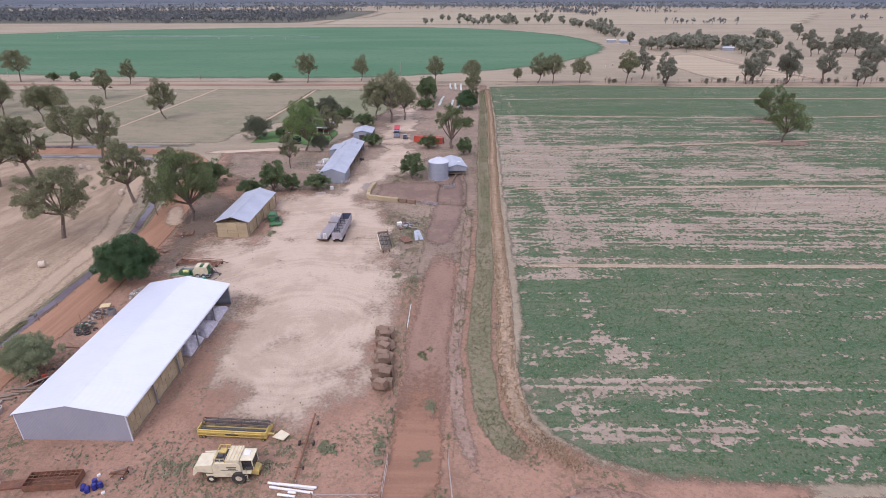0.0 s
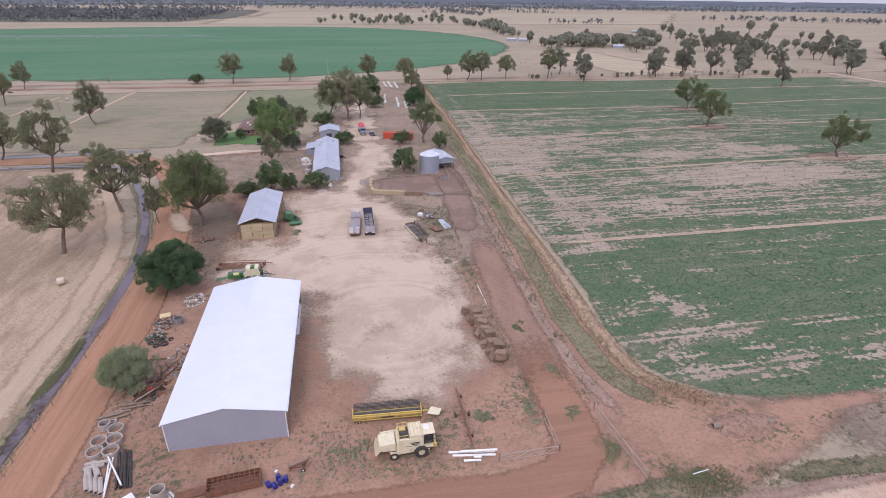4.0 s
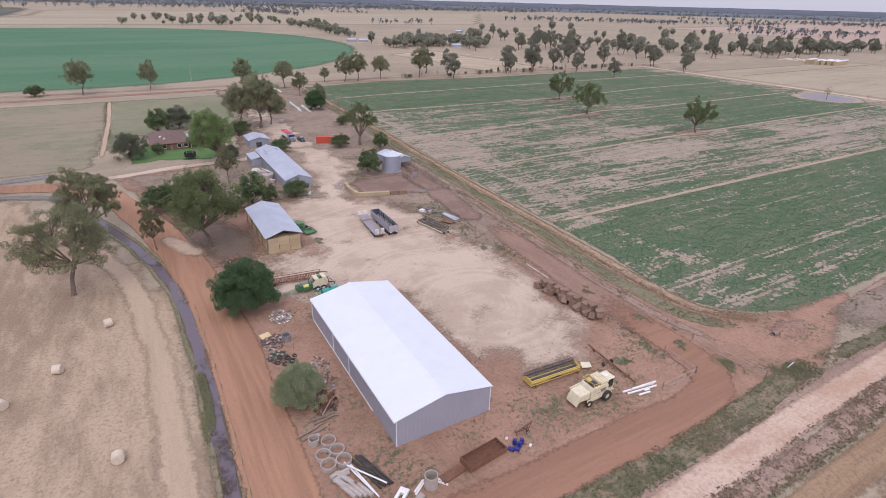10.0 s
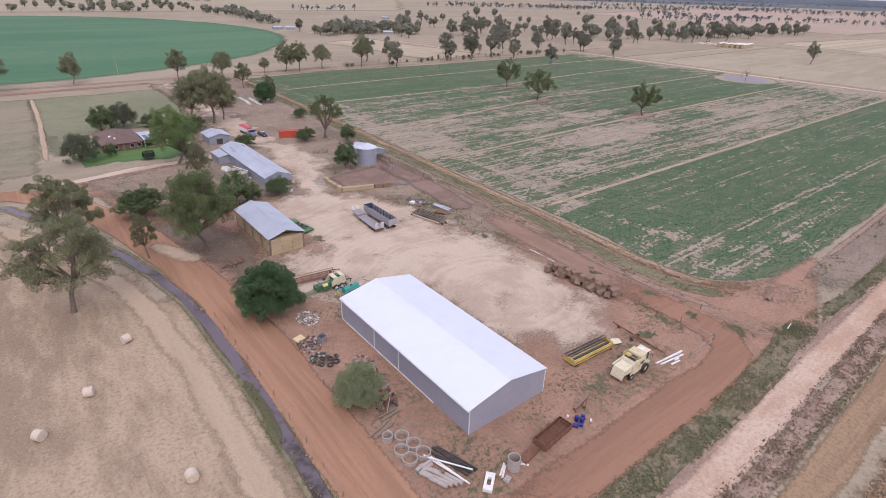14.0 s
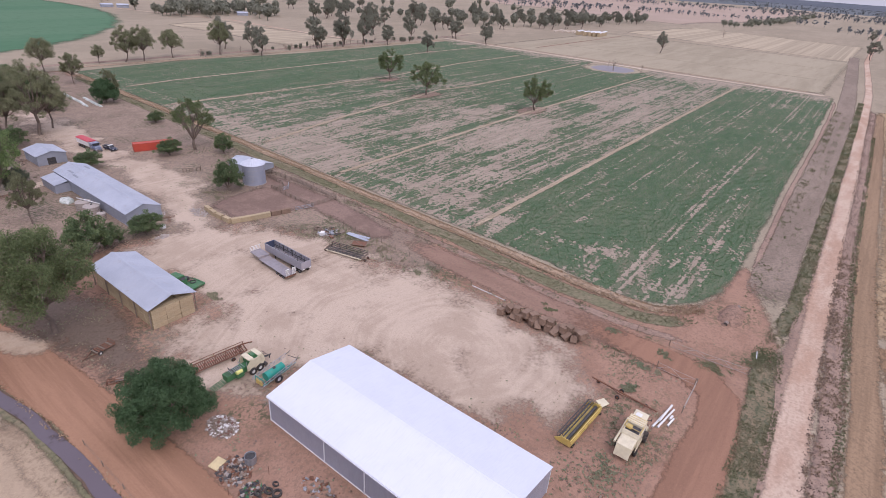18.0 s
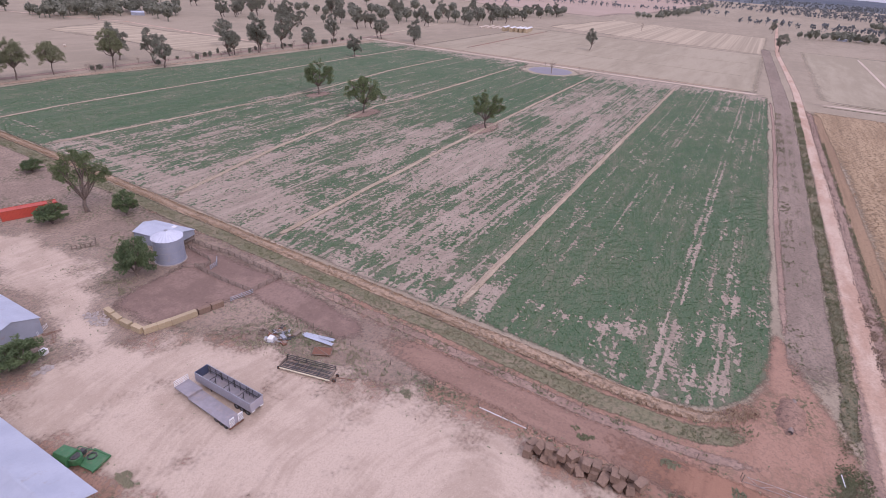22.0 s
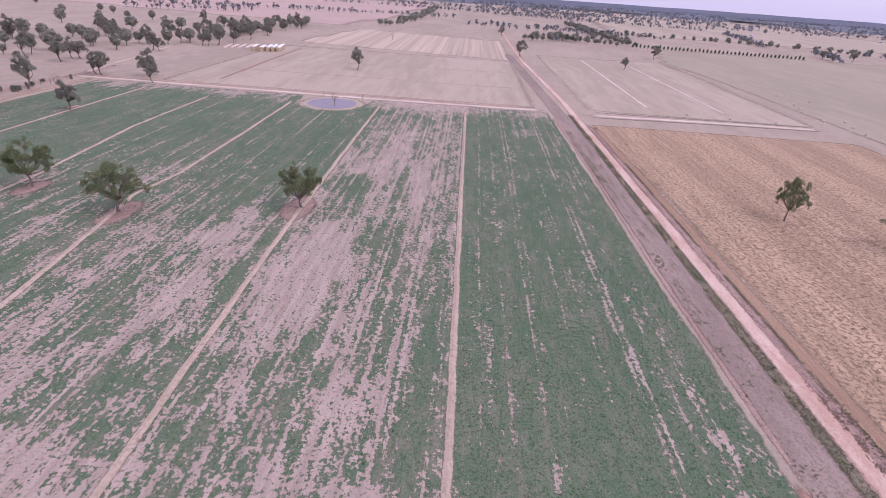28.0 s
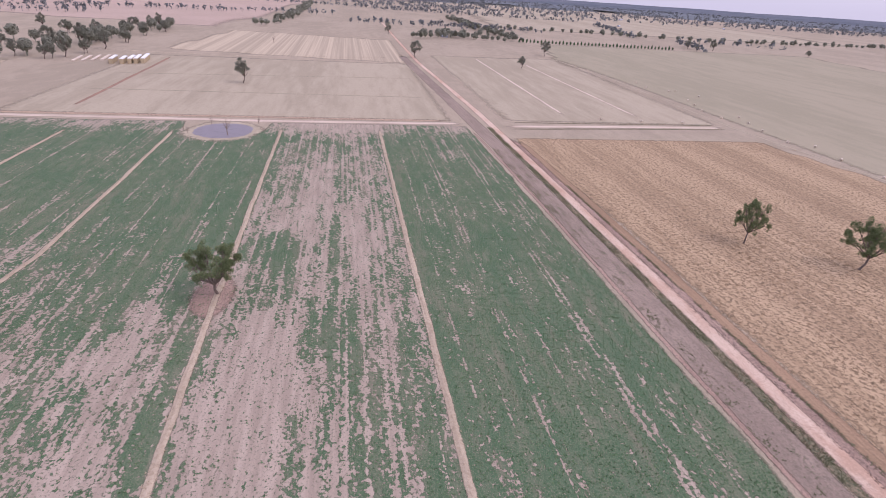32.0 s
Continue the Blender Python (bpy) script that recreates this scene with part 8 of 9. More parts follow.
for x, y in ((-43.7, 48.2), (-41.6, 45.6)):
    solo("plastic_jug", box((-0.2, 0.2, -0.15, 0.15, 0, 0.28), (-0.06, 0.06, -0.06, 0.06, 0.28, 0.36), bevel=0.03), m_white, pose(x, y, 0, 0, 0, 40), "white plastic jug on the dirt", "jug", "jugs")

# crumpled plastic over the load in the big shed's open bays
for k, (x, y, rx, ry, h) in enumerate(((-44.9, 75.4, 2.0, 2.6, 1.8), (-44.6, 80.6, 2.2, 2.4, 1.5), (-44.4, 85.6, 1.9, 2.6, 1.4))):
    bm = bmesh.new()
    bmesh.ops.create_grid(bm, x_segments=26, y_segments=26, size=1)
    for v in bm.verts:
        d = max(abs(v.co.x), abs(v.co.y))
        z = h * max(0, 1 - d ** 3) + 0.22 * noise.noise(Vector((v.co.x * 3, v.co.y * 3, k * 5.1))) + 0.1 * noise.noise(Vector((v.co.x * 9, v.co.y * 9, k)))
        v.co = Vector((v.co.x * rx, v.co.y * ry, max(0.02, z)))
    for f in bm.faces:
        f.smooth = True
    solo("plastic_cover", bm, plain("pale_plastic_film", (0.62, 0.58, 0.62), (0.4, 0.37, 0.4), 2.5, 0.35) if k == 0 else bpy.data.materials["pale_plastic_film"], pose(x, y, 0.14), "crumpled pale plastic film over a heap in the shed", "cover", "plastic covers")

# ---- far stacks, silage bags, poles and the pivot ----
for i, (x, y, l) in enumerate(((572, 340, 26), (571, 331, 22), (577, 326, 26), (580, 321.6, 28), (586, 317, 36))):
    far_stack = thing("hay_stack", pose(x + 4, y - 1, 0, 0, 0, 9), "long stack of big bales under a white sheet", "hay stack", "far hay stacks")
    part("bales", box((-l / 2, l / 2, -1.5, 1.5, 0, 4.4), bevel=0.15), m_hay, far_stack)
    part("sheet", prism([(-1.7, 3.9), (1.7, 3.9), (1.5, 4.6), (0, 4.75), (-1.5, 4.6)], "x", -l / 2 + 0.6, l / 2 + 0.2), m_white, far_stack, "white cover sheet")
for i in range(4):
    solo("bale_row", box((-17, 17, -1.3, 1.3, 0, 1.0), bevel=0.1), m_bale, pose(588 + 4 * i, 374 - 6.5 * i, 0, 0, 0, 9), "long low row of pale bales", "hay bales", "bale rows")
for line in ([(-2.0, 380), (-1.6, 357)], [(1.4, 381), (1.6, 354)], [(5.4, 378), (5.0, 351)], [(-7.4, 299), (-6.4, 314), (-5.4, 328)], [(-1.6, 286), (0.6, 316)], [(2.2, 283), (3.4, 304)]):
    pts = [wobble(p, 0.5, 8) for p in resample(line, 2.0)]
    verts, faces = [], []
    for i, p in enumerate(pts):
        d = (pts[min(i + 1, len(pts) - 1)] - pts[max(i - 1, 0)]).normalized()
        nrm = Vector((-d.y, d.x, 0))
        s = 0.3 if i in (0, len(pts) - 1) else 1.0 + 0.12 * noise.noise(p * 0.7)
        for a in range(7):
            t = math.pi * a / 6
            q = p + nrm * 0.66 * s * math.cos(t)
            verts.append((q.x, q.y, 0.7 * s * math.sin(t)))
    for i in range(len(pts) - 1):
        for a in range(6):
            b = i * 7 + a
            faces.append((b, b + 1, b + 8, b + 7))
    solo("silage_bag", mesh_of("silage_bag", verts, faces, m_bag, True), m_bag, None, "long white silage bag on the ground", "silage bag", "silage bags")
for x, y in ((-38.5, 412), (-330, 410), (250, 410)):
    p = thing("power_pole", pose(x, y, 0), "pale wooden power pole with a crossarm", "pole", "power poles")
    part("shaft", rod((0, 0, 0), (0, 0, 10), 0.17, 0.12), m_concrete, p)
    part("crossarm", box((-1.1, 1.1, -0.06, 0.06, 9.3, 9.45)), m_wood, p)
piv = thing("pivot_irrigator", None, "long pale centre pivot irrigator over the green circle", "irrigator")
for i in range(8):
    xa, xb = -560 + 47 * i, -560 + 47 * (i + 1)
    ya, yb = 806 - 2.6 * i, 806 - 2.6 * (i + 1)
    part("span", rods([((xa, ya, 3.8), ((xa + xb) / 2, (ya + yb) / 2, 4.6)), (((xa + xb) / 2, (ya + yb) / 2, 4.6), (xb, yb, 3.8)), ((xa, ya, 3.0), (xb, yb, 3.0))], 0.2, 5), m_steel, piv)
    part("tower", rods([((xa, ya - 2.2, 0.0), (xa, ya, 3.8)), ((xa, ya + 2.2, 0.0), (xa, ya, 3.8)), ((xa, ya - 2.2, 0.6), (xa, ya + 2.2, 0.6))], 0.12, 5), m_steel, piv)


def far_farm(x, y, turn, label):
    f = thing("far_shed", pose(x, y, 0, 0, 0, turn), label, "shed", "far sheds")
    for side in (-1, 1):
        part("roof", roof_slab(-3.6, 3.6, 2.8, 3.9, 0.3, 0.1, -6, 6, side), m_roof_old, f)
    part("wall", box((-3.5, 3.5, -5.9, 5.9, 0, 2.75)), m_wall_old, f)
    part("door", box((-1.5, 1.5, -5.97, -5.92, 0, 2.5)), m_dark, f)


for x, y, t in ((200, 735, 80), (214, 728, 70), (297, 624, 60), (330, 640, 20), (470, 900, 40), (1010, -40, 15), (1060, -70, 100), (-700, 1500, 30), (-620, 1520, 70), (1700, -700, 40), (1900, -1200, 80), (2200, -950, 10)):
    far_farm(x, y, t, "pale-roofed farm shed far off among trees")

# ---- the culvert mound where the stock track meets the lane ----
verts, faces = [(19.2, 45.2, 1.05)], []
for k, (rad, z) in enumerate(((0.4, 0.98), (0.82, 0.7), (1.12, -0.03))):
    for i in range(24):
        a = 2 * math.pi * i / 24
        q = 1 + 0.34 * noise.noise(Vector((math.cos(a) * 2.2, math.sin(a) * 2.2, 0.4 * k)))
        verts.append((19.2 + 4.4 * rad * q * math.cos(a), 45.2 + 2.1 * rad * q * math.sin(a) - 0.06 * 4.4 * rad * math.cos(a), z + (0.14 * noise.noise(Vector((i, k, 3))) if z else 0.0)))
faces += [(0, 1 + i, 1 + (i + 1) % 24) for i in range(24)]
for k in range(2):
    faces += [(1 + 24 * k + i, 25 + 24 * k + i, 25 + 24 * k + (i + 1) % 24, 1 + 24 * k + (i + 1) % 24) for i in range(24)]
m_mound = soil("mound_earth", (0.345, 0.222, 0.162), (0.265, 0.168, 0.122), (0.17, 0.115, 0.09), 0.1, 0.5, 1.8, 0.6, fade=False)
culvert = thing("culvert_mound", None, "mound of reddish earth and broken brick over a culvert", "mound")
part("mound", mesh_of("mound", verts, faces, m_mound, True), m_mound, culvert)
for x, y in ((15.2, 45.5), (23.2, 44.9)):
    part("culvert_pipe", tube(0.42, 0.34, 1.0, 20, pose(x - 0.5, y, 0.34, 0, 90, -4)), m_culvert, culvert, "open earth-stained concrete pipe end")
    # a solid dark plug is added for the shade inside the pipe
    part("pipe_mouth", rod((x - 0.46, y, 0.34), (x + 0.46, y, 0.34), 0.335, None, 16), m_dark, culvert, "dark plug standing for the shade inside the pipe")

# ---- implements and timber lying between the pepper tree and the shed ----
plough = thing("old_plough", pose(-63.2, 66.4, 0, 0, 0, 35), "old red disc plough rusting beside the pepper tree", "plough")
part("frame", rods([((-1.6, 0, 0.75), (1.6, 0.2, 0.8)), ((-1.2, -0.5, 0.6), (1.4, 0.7, 0.7)), ((-1.6, 0, 0.75), (-2.5, -0.3, 0.4)), ((0.2, -0.5, 0.6), (0.4, 0.6, 0.9)), ((1.5, 0.2, 0.8), (1.7, 0.2, 1.3))], 0.08), m_rust, plough, "rusty red steel frame")
part("gearbox", box((-0.3, 0.4, -0.25, 0.3, 0.7, 1.15), bevel=0.06), m_red_paint, plough)
for i in range(5):
    part("disc", tube(0.34, 0.05, 0.04, 16, pose(-1.2 + 0.62 * i, -0.35 + 0.26 * i, 0.36, 75, 0, 20)), m_rust, plough)
for x, y in ((-1.7, 0.7), (1.5, -0.5)):
    wheel(plough, x, y, 0.36, 0.16, m_rubber, m_rust)
frame_heap = thing("harrow_frame", pose(-61.8, 71.6, 0, 0, 0, 60), "bent rusty harrow frame in weeds", "harrow")
part("frame", rods([((-1.5, -0.6, 0.25), (1.5, -0.4, 0.35)), ((-1.4, 0.5, 0.25), (1.2, 0.6, 0.3)), ((-1.2, -0.7, 0.3), (-1.0, 0.7, 0.3)), ((0.8, -0.6, 0.35), (0.9, 0.7, 0.3)), ((1.2, -0.4, 0.3), (1.6, -0.2, 1.1)), ((0.2, 0.5, 0.3), (0.5, 1.2, 1.0))], 0.07), m_rust, frame_heap)
for i in range(8):
    part("tine", rod((-1.3 + 0.36 * i, -0.55 + 0.02 * i, 0.28), (-1.25 + 0.36 * i, -0.5 + 0.02 * i, 0.0), 0.035), m_dark, frame_heap)
for i, (x, y, l, a) in enumerate(((-64.2, 64.6, 3.2, -6), (-64.9, 64.1, 3.6, 2), (-63.3, 63.9, 2.4, -14), (-64.6, 63.4, 2.9, 9), (-63.0, 65.1, 2.0, 30))):
    solo("timber_beam", rod((-l / 2, 0, 0.14), (l / 2, 0, 0.16), 0.14, 0.13, 8), m_wood, pose(x, y, 0.22 * (i % 2), 0, 0, a), "grey-brown timber log in a pile", "log", "timber pile")
lift = thing("strainer_post", pose(-64.2, 75.0, 0, 0, 0, -4), "brown strainer post with a white cap lying on the ground", "post")
part("pole", rod((-1.7, 0, 0.13), (1.2, 0, 0.13), 0.12), m_rust, lift)
part("cap", rod((1.2, 0, 0.13), (1.55, 0, 0.13), 0.17), m_white, lift)
heap("rubble", "rusty iron and timber scraps under the pepper tree", -63.0, 67.5, 1.8, 3.2, 0.3, 110, (m_rust, m_wood, m_dark, m_rust), 17, (0.15, 0.7), "scrap")
heap("rubble", "scraps of iron and wire along the shed's side", -61.0, 74.0, 1.4, 5.0, 0.2, 90, (m_rust, m_steel, m_wood), 18, (0.12, 0.5), "scrap")
heap("rubble", "scraps of iron and plastic round the dumped cabinet", -11.6, 130.2, 2.6, 2.4, 0.4, 150, (m_rust, m_steel, m_dark, m_concrete, m_wood), 19, (0.15, 0.7), "scrap")
for i, (x, y, s) in enumerate(((-68.5, 83.5, 1), (-69.0, 75.0, 1), (-63.5, 82.4, 1))):
    solo("star_picket", rods([((0, 0, 0), (0.08 * s, 0.05, 1.4))], 0.035), m_rust, pose(x, y, 0), "rusty steel picket by the road", "picket", "steel pickets")

# a ribbed blue cone lying behind the shed
cone = thing("silo_lid", pose(-51.0, 93.2, 0), "ribbed dark blue steel cone lying behind the shed", "silo lid")
bm = bmesh.new()
ring = [bm.verts.new((1.9 * math.cos(math.pi * i / 18), 1.9 * math.sin(math.pi * i / 18), 0.12 if i % 2 else 0.02)) for i in range(36)]
tip = [bm.verts.new((0.3 * math.cos(math.pi * i / 18), 0.3 * math.sin(math.pi * i / 18), 0.75)) for i in range(36)]
for i in range(36):
    bm.faces.new((ring[i], ring[(i + 1) % 36], tip[(i + 1) % 36], tip[i]))
part("cone", bm, plain("blue_steel", (0.10, 0.13, 0.30), (0.08, 0.10, 0.24), 1.5, 0.5), cone)
part("collar", tube(0.34, 0.24, 0.16, 20, pose(0, 0, 0.7)), m_dark, cone)


# ---- scattered gums, windbreaks and far woods ----
SPOTS = """135.7,405 226,417 225,381 249,381 265,370 305,380 262,324 369,375 486,211 1015,57 695,47 642,-70 348,561 375,571 391,562 393,514 387,489 432,480 412,435
433,433 550,475 512,415 588,426 578,397 595,387 630,382 664,378 734,381 817,384 876,376 376,344 779,-145 558,447 643,464 661,428 700,415 737,413
906,429 920,409 958,408 1013,-510 972,-503 992,-549 942,-711 452,768 426,697 368,581 398,593 438,638 416,582 197,379 223,379 276,380 144,383 605,520 660,560 720,600
520,560 480,640 560,700 700,500 800,470 850,520 340,470 310,430"""
rng = random.Random(77)
for i, spot in enumerate(SPOTS.split()):
    x, y = (float(v) for v in spot.split(","))
    s = rng.uniform(0.95, 1.4)
    plant(small_gum[i % 3], x, y, s, rng.uniform(0, 360), s * rng.uniform(0.85, 1.15))
    if x > 330 and y > 370 and i % 2:
        a = rng.uniform(0, 6.28)
        plant(small_gum[(i + 1) % 3], x + 7 * math.cos(a), y + 6 * math.sin(a), s * 0.8, rng.uniform(0, 360), s * rng.uniform(0.7, 1.0))
# scrub and dead saplings along the lucerne field's far end
for i in range(64):
    x = rng.uniform(100, 345)
    y = 381 + rng.uniform(-3, 9)
    if i % 3 == 0:
        plant(scrub, x, y, rng.uniform(0.5, 1.1), rng.uniform(0, 360), rng.uniform(0.7, 1.4))
    else:
        s = rng.uniform(0.3, 0.6)
        plant(bare, x, y, s, rng.uniform(0, 360))
for x, y, s in ((345, 206, 0.5), (347, 180, 0.45), (324, 214, 0.4), (-176, 387, 0.6), (-170, 300, 0.5), (795, 222, 1.1)):
    plant(bare, x, y, s, 40 * s)

# a row of young cypresses
cyp = thing("cypress", pose(980, -168, 0), "narrow dark young cypress in a row", "tree", "cypress row")
part("trunk", rod((0, 0, -0.1), (0, 0, 1.0), 0.12), m_bark, cyp)
part("crown", quads_mesh("crown", leaf_cards(np.random.default_rng(5), [(0, 0, 1.5 + 1.1 * k) for k in range(5)], [1.3, 1.4, 1.2, 0.9, 0.5], 260, 0.9, 0.2, 1.0), 4, m_dense), m_dense, cyp)
for i in range(1, 44):
    copy_thing(cyp, pose(980 - 0.3 * i, -168 - 6.6 * i, 0, 0, 0, 40 * i) @ Matrix.Diagonal((1, 1, 0.8 + 0.4 * ((i * 7) % 5) / 5, 1)))


def woods(name, label, spots, seed, cards=46, h=11, mat=None):
    """Many far trees as one mesh: a short trunk and a crown of leaf clumps each."""
    r = np.random.default_rng(seed)
    spots = np.asarray(spots, float)
    k = len(spots)
    hh = h * (0.6 + 0.7 * r.random(k))
    wide = hh * (0.28 + 0.16 * r.random(k))
    t = np.repeat(np.arange(k), cards)
    d = r.normal(size=(len(t), 3))
    d /= np.linalg.norm(d, axis=1, keepdims=True)
    rad = 0.55 + 0.5 * r.random(len(t))
    pos = np.stack([spots[t, 0] + d[:, 0] * wide[t] * rad, spots[t, 1] + d[:, 1] * wide[t] * rad, hh[t] * (0.62 + 0.36 * d[:, 2] * rad)], axis=1)
    u = r.normal(size=pos.shape)
    u /= np.linalg.norm(u, axis=1, keepdims=True)
    w = np.cross(u, d + 0.3 * r.normal(size=pos.shape))
    w /= np.linalg.norm(w, axis=1, keepdims=True) + 1e-6
    s = (0.2 * min(1.0, (60 / cards) ** 0.5) * hh[t] * (0.6 + 0.7 * r.random(len(t))))[:, None]
    q = np.stack([pos - u * s, pos + w * s * 0.7, pos + u * s, pos - w * s * 0.7], axis=1)
    tr = np.zeros((k, 4, 3))
    b = 0.022 * hh
    for c, (sx, z) in enumerate(((-1, 0), (1, 0), (0.6, 0.5), (-0.6, 0.5))):
        tr[:, c] = np.stack([spots[:, 0] + sx * b * 1.5, spots[:, 1] - sx * b, z * hh], axis=1)
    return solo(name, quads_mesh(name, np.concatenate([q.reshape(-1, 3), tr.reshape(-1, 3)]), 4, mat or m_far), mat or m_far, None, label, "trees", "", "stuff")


def along(line, gap, wide, r):
    pts = []
    for (ax, ay), (bx, by) in zip(line, line[1:]):
        k = max(1, int(math.hypot(bx - ax, by - ay) / gap))
        for i in range(k):
            t = (i + r.random()) / k
            pts.append((ax + (bx - ax) * t + r.uniform(-wide, wide), ay + (by - ay) * t + r.uniform(-wide, wide)))
    return pts


r = random.Random(3)
# woodland leaves with distance haze put into their pale bluish colour
m_woods = foliage("hazed_woodland_leaves", (0.215, 0.222, 0.215), (0.178, 0.19, 0.19), (0.125, 0.135, 0.138))
woods("windbreak", "ragged windbreak of gums along a far lane", along([(958, 24), (994, -39), (990, -89), (967, -144)], 9, 6, r), 1, 90)
woods("windbreak", "dense dark windbreak of planted trees", along([(1622, -151), (1217, -147), (980, -168)], 7, 10, r), 2, 70)
woods("windbreak", "long row of gums along a far fence", along([(1290, -190), (1254, -445), (1177, -675), (1265, -1140), (1300, -1700)], 16, 8, r), 3, 70)
woods("windbreak", "dense windbreak beside a far track", along([(238, 1166), (250, 990), (226, 815)], 8, 14, r), 4, 80)
woods("windbreak", "gums along a far fence line", along([(1059, 279), (1160, 250), (1648, 242), (2100, 250)], 11, 12, r), 5, 80)
woods("farm_trees", "garden trees sheltering a far homestead", [(r.gauss(285, 35), r.gauss(645, 26)) for _ in range(70)], 6, 220, 12)
woods("farm_trees", "garden trees sheltering a far homestead", [(r.gauss(1030, 22), r.gauss(-60, 26)) for _ in range(26)], 7, 80)
woods("scattered_trees", "scattered paddock gums far off", [(r.uniform(330, 1000), r.uniform(430, 980)) for _ in range(22)], 8, 380, 16)
woods("tree_belt", "belt of tall gums along a far track", along([(575, 428), (700, 412), (960, 385)], 12, 13, r), 21, 420, 14)
woods("tree_belt", "loose stand of tall gums beside the paddock", [(r.uniform(420, 700), r.uniform(440, 600)) for _ in range(26)], 22, 420, 14)
woods("scattered_trees", "scattered paddock gums far off", [(r.uniform(-60, 330), r.uniform(1160, 1500)) for _ in range(60)], 9, 60, 12)
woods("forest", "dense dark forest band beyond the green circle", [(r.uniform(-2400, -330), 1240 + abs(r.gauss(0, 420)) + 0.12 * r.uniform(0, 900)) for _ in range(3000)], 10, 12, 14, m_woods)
m_under = soil("forest_floor", (0.12, 0.12, 0.095), (0.16, 0.15, 0.115), (0.09, 0.095, 0.075), 0.004, 0.03, 0.2, 0.5)
patch("forest_floor", [(-2600, 1330), (-1500, 1300), (-900, 1260), (-330, 1275), (-250, 1700), (-300, 2300), (-2600, 2300)], Z2, m_under, 40, 10, 60, "dark forest floor beyond the green circle", "ground", size=120)
spots = []
for i in range(100):
    a = radians(r.uniform(-48, 150))
    d = 1150 + 3300 * r.random() ** 0.75
    x, y = d * math.sin(a), d * math.cos(a)
    if -650 < x < 330 and y < 1260:
        continue
    t = a + radians(r.choice((0, 90, 90, 90)) + r.uniform(-14, 14))
    l = r.uniform(60, 420) * d / 2000
    spots += along([(x - l * math.sin(t), y - l * math.cos(t)), (x + l * math.sin(t), y + l * math.cos(t))], 9, 5 + d / 400, r)
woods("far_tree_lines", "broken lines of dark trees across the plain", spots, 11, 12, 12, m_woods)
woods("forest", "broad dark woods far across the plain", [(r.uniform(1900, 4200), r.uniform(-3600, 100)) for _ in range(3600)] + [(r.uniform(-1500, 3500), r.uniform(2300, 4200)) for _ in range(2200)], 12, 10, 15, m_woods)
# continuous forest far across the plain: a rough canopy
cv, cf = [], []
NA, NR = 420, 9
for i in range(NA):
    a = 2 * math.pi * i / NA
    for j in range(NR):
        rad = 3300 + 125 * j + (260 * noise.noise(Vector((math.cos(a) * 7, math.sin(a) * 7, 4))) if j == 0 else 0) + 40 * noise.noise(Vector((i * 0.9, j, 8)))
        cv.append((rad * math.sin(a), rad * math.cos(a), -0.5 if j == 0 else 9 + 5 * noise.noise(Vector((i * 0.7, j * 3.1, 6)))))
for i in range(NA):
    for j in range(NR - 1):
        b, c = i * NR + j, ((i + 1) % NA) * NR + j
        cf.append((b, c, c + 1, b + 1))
# the blue in the canopy's colour stands for haze over the distance
m_canopy = soil("hazed_forest_canopy", (0.125, 0.14, 0.15), (0.155, 0.168, 0.175), (0.1, 0.115, 0.122), 0.006, 0.03, 0.12, 0.6, fade=False)
solo("far_forest", mesh_of("far_forest", cv, cf, m_canopy), m_canopy, None, "dark forest far across the plain, tinted blue for haze", "forest", "", "structure")
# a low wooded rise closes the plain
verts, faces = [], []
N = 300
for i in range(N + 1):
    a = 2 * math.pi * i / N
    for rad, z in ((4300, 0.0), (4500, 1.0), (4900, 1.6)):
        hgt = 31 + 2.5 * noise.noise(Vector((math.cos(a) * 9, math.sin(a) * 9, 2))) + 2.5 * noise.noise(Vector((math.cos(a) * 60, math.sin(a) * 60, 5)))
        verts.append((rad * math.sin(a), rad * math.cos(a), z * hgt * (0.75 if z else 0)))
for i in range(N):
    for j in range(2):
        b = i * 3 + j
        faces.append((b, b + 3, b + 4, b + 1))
# blue of distant haze is mixed straight into the rise's colour
m_hill = soil("hazed_wooded_rise", (0.10, 0.115, 0.135), (0.13, 0.14, 0.16), (0.085, 0.1, 0.115), 0.004, 0.02, 0.1, 0.5, fade=False)
solo("far_rise", mesh_of("far_rise", verts, faces, m_hill), m_hill, None, "low wooded rise on the horizon, tinted blue for haze", "hills", "", "structure")


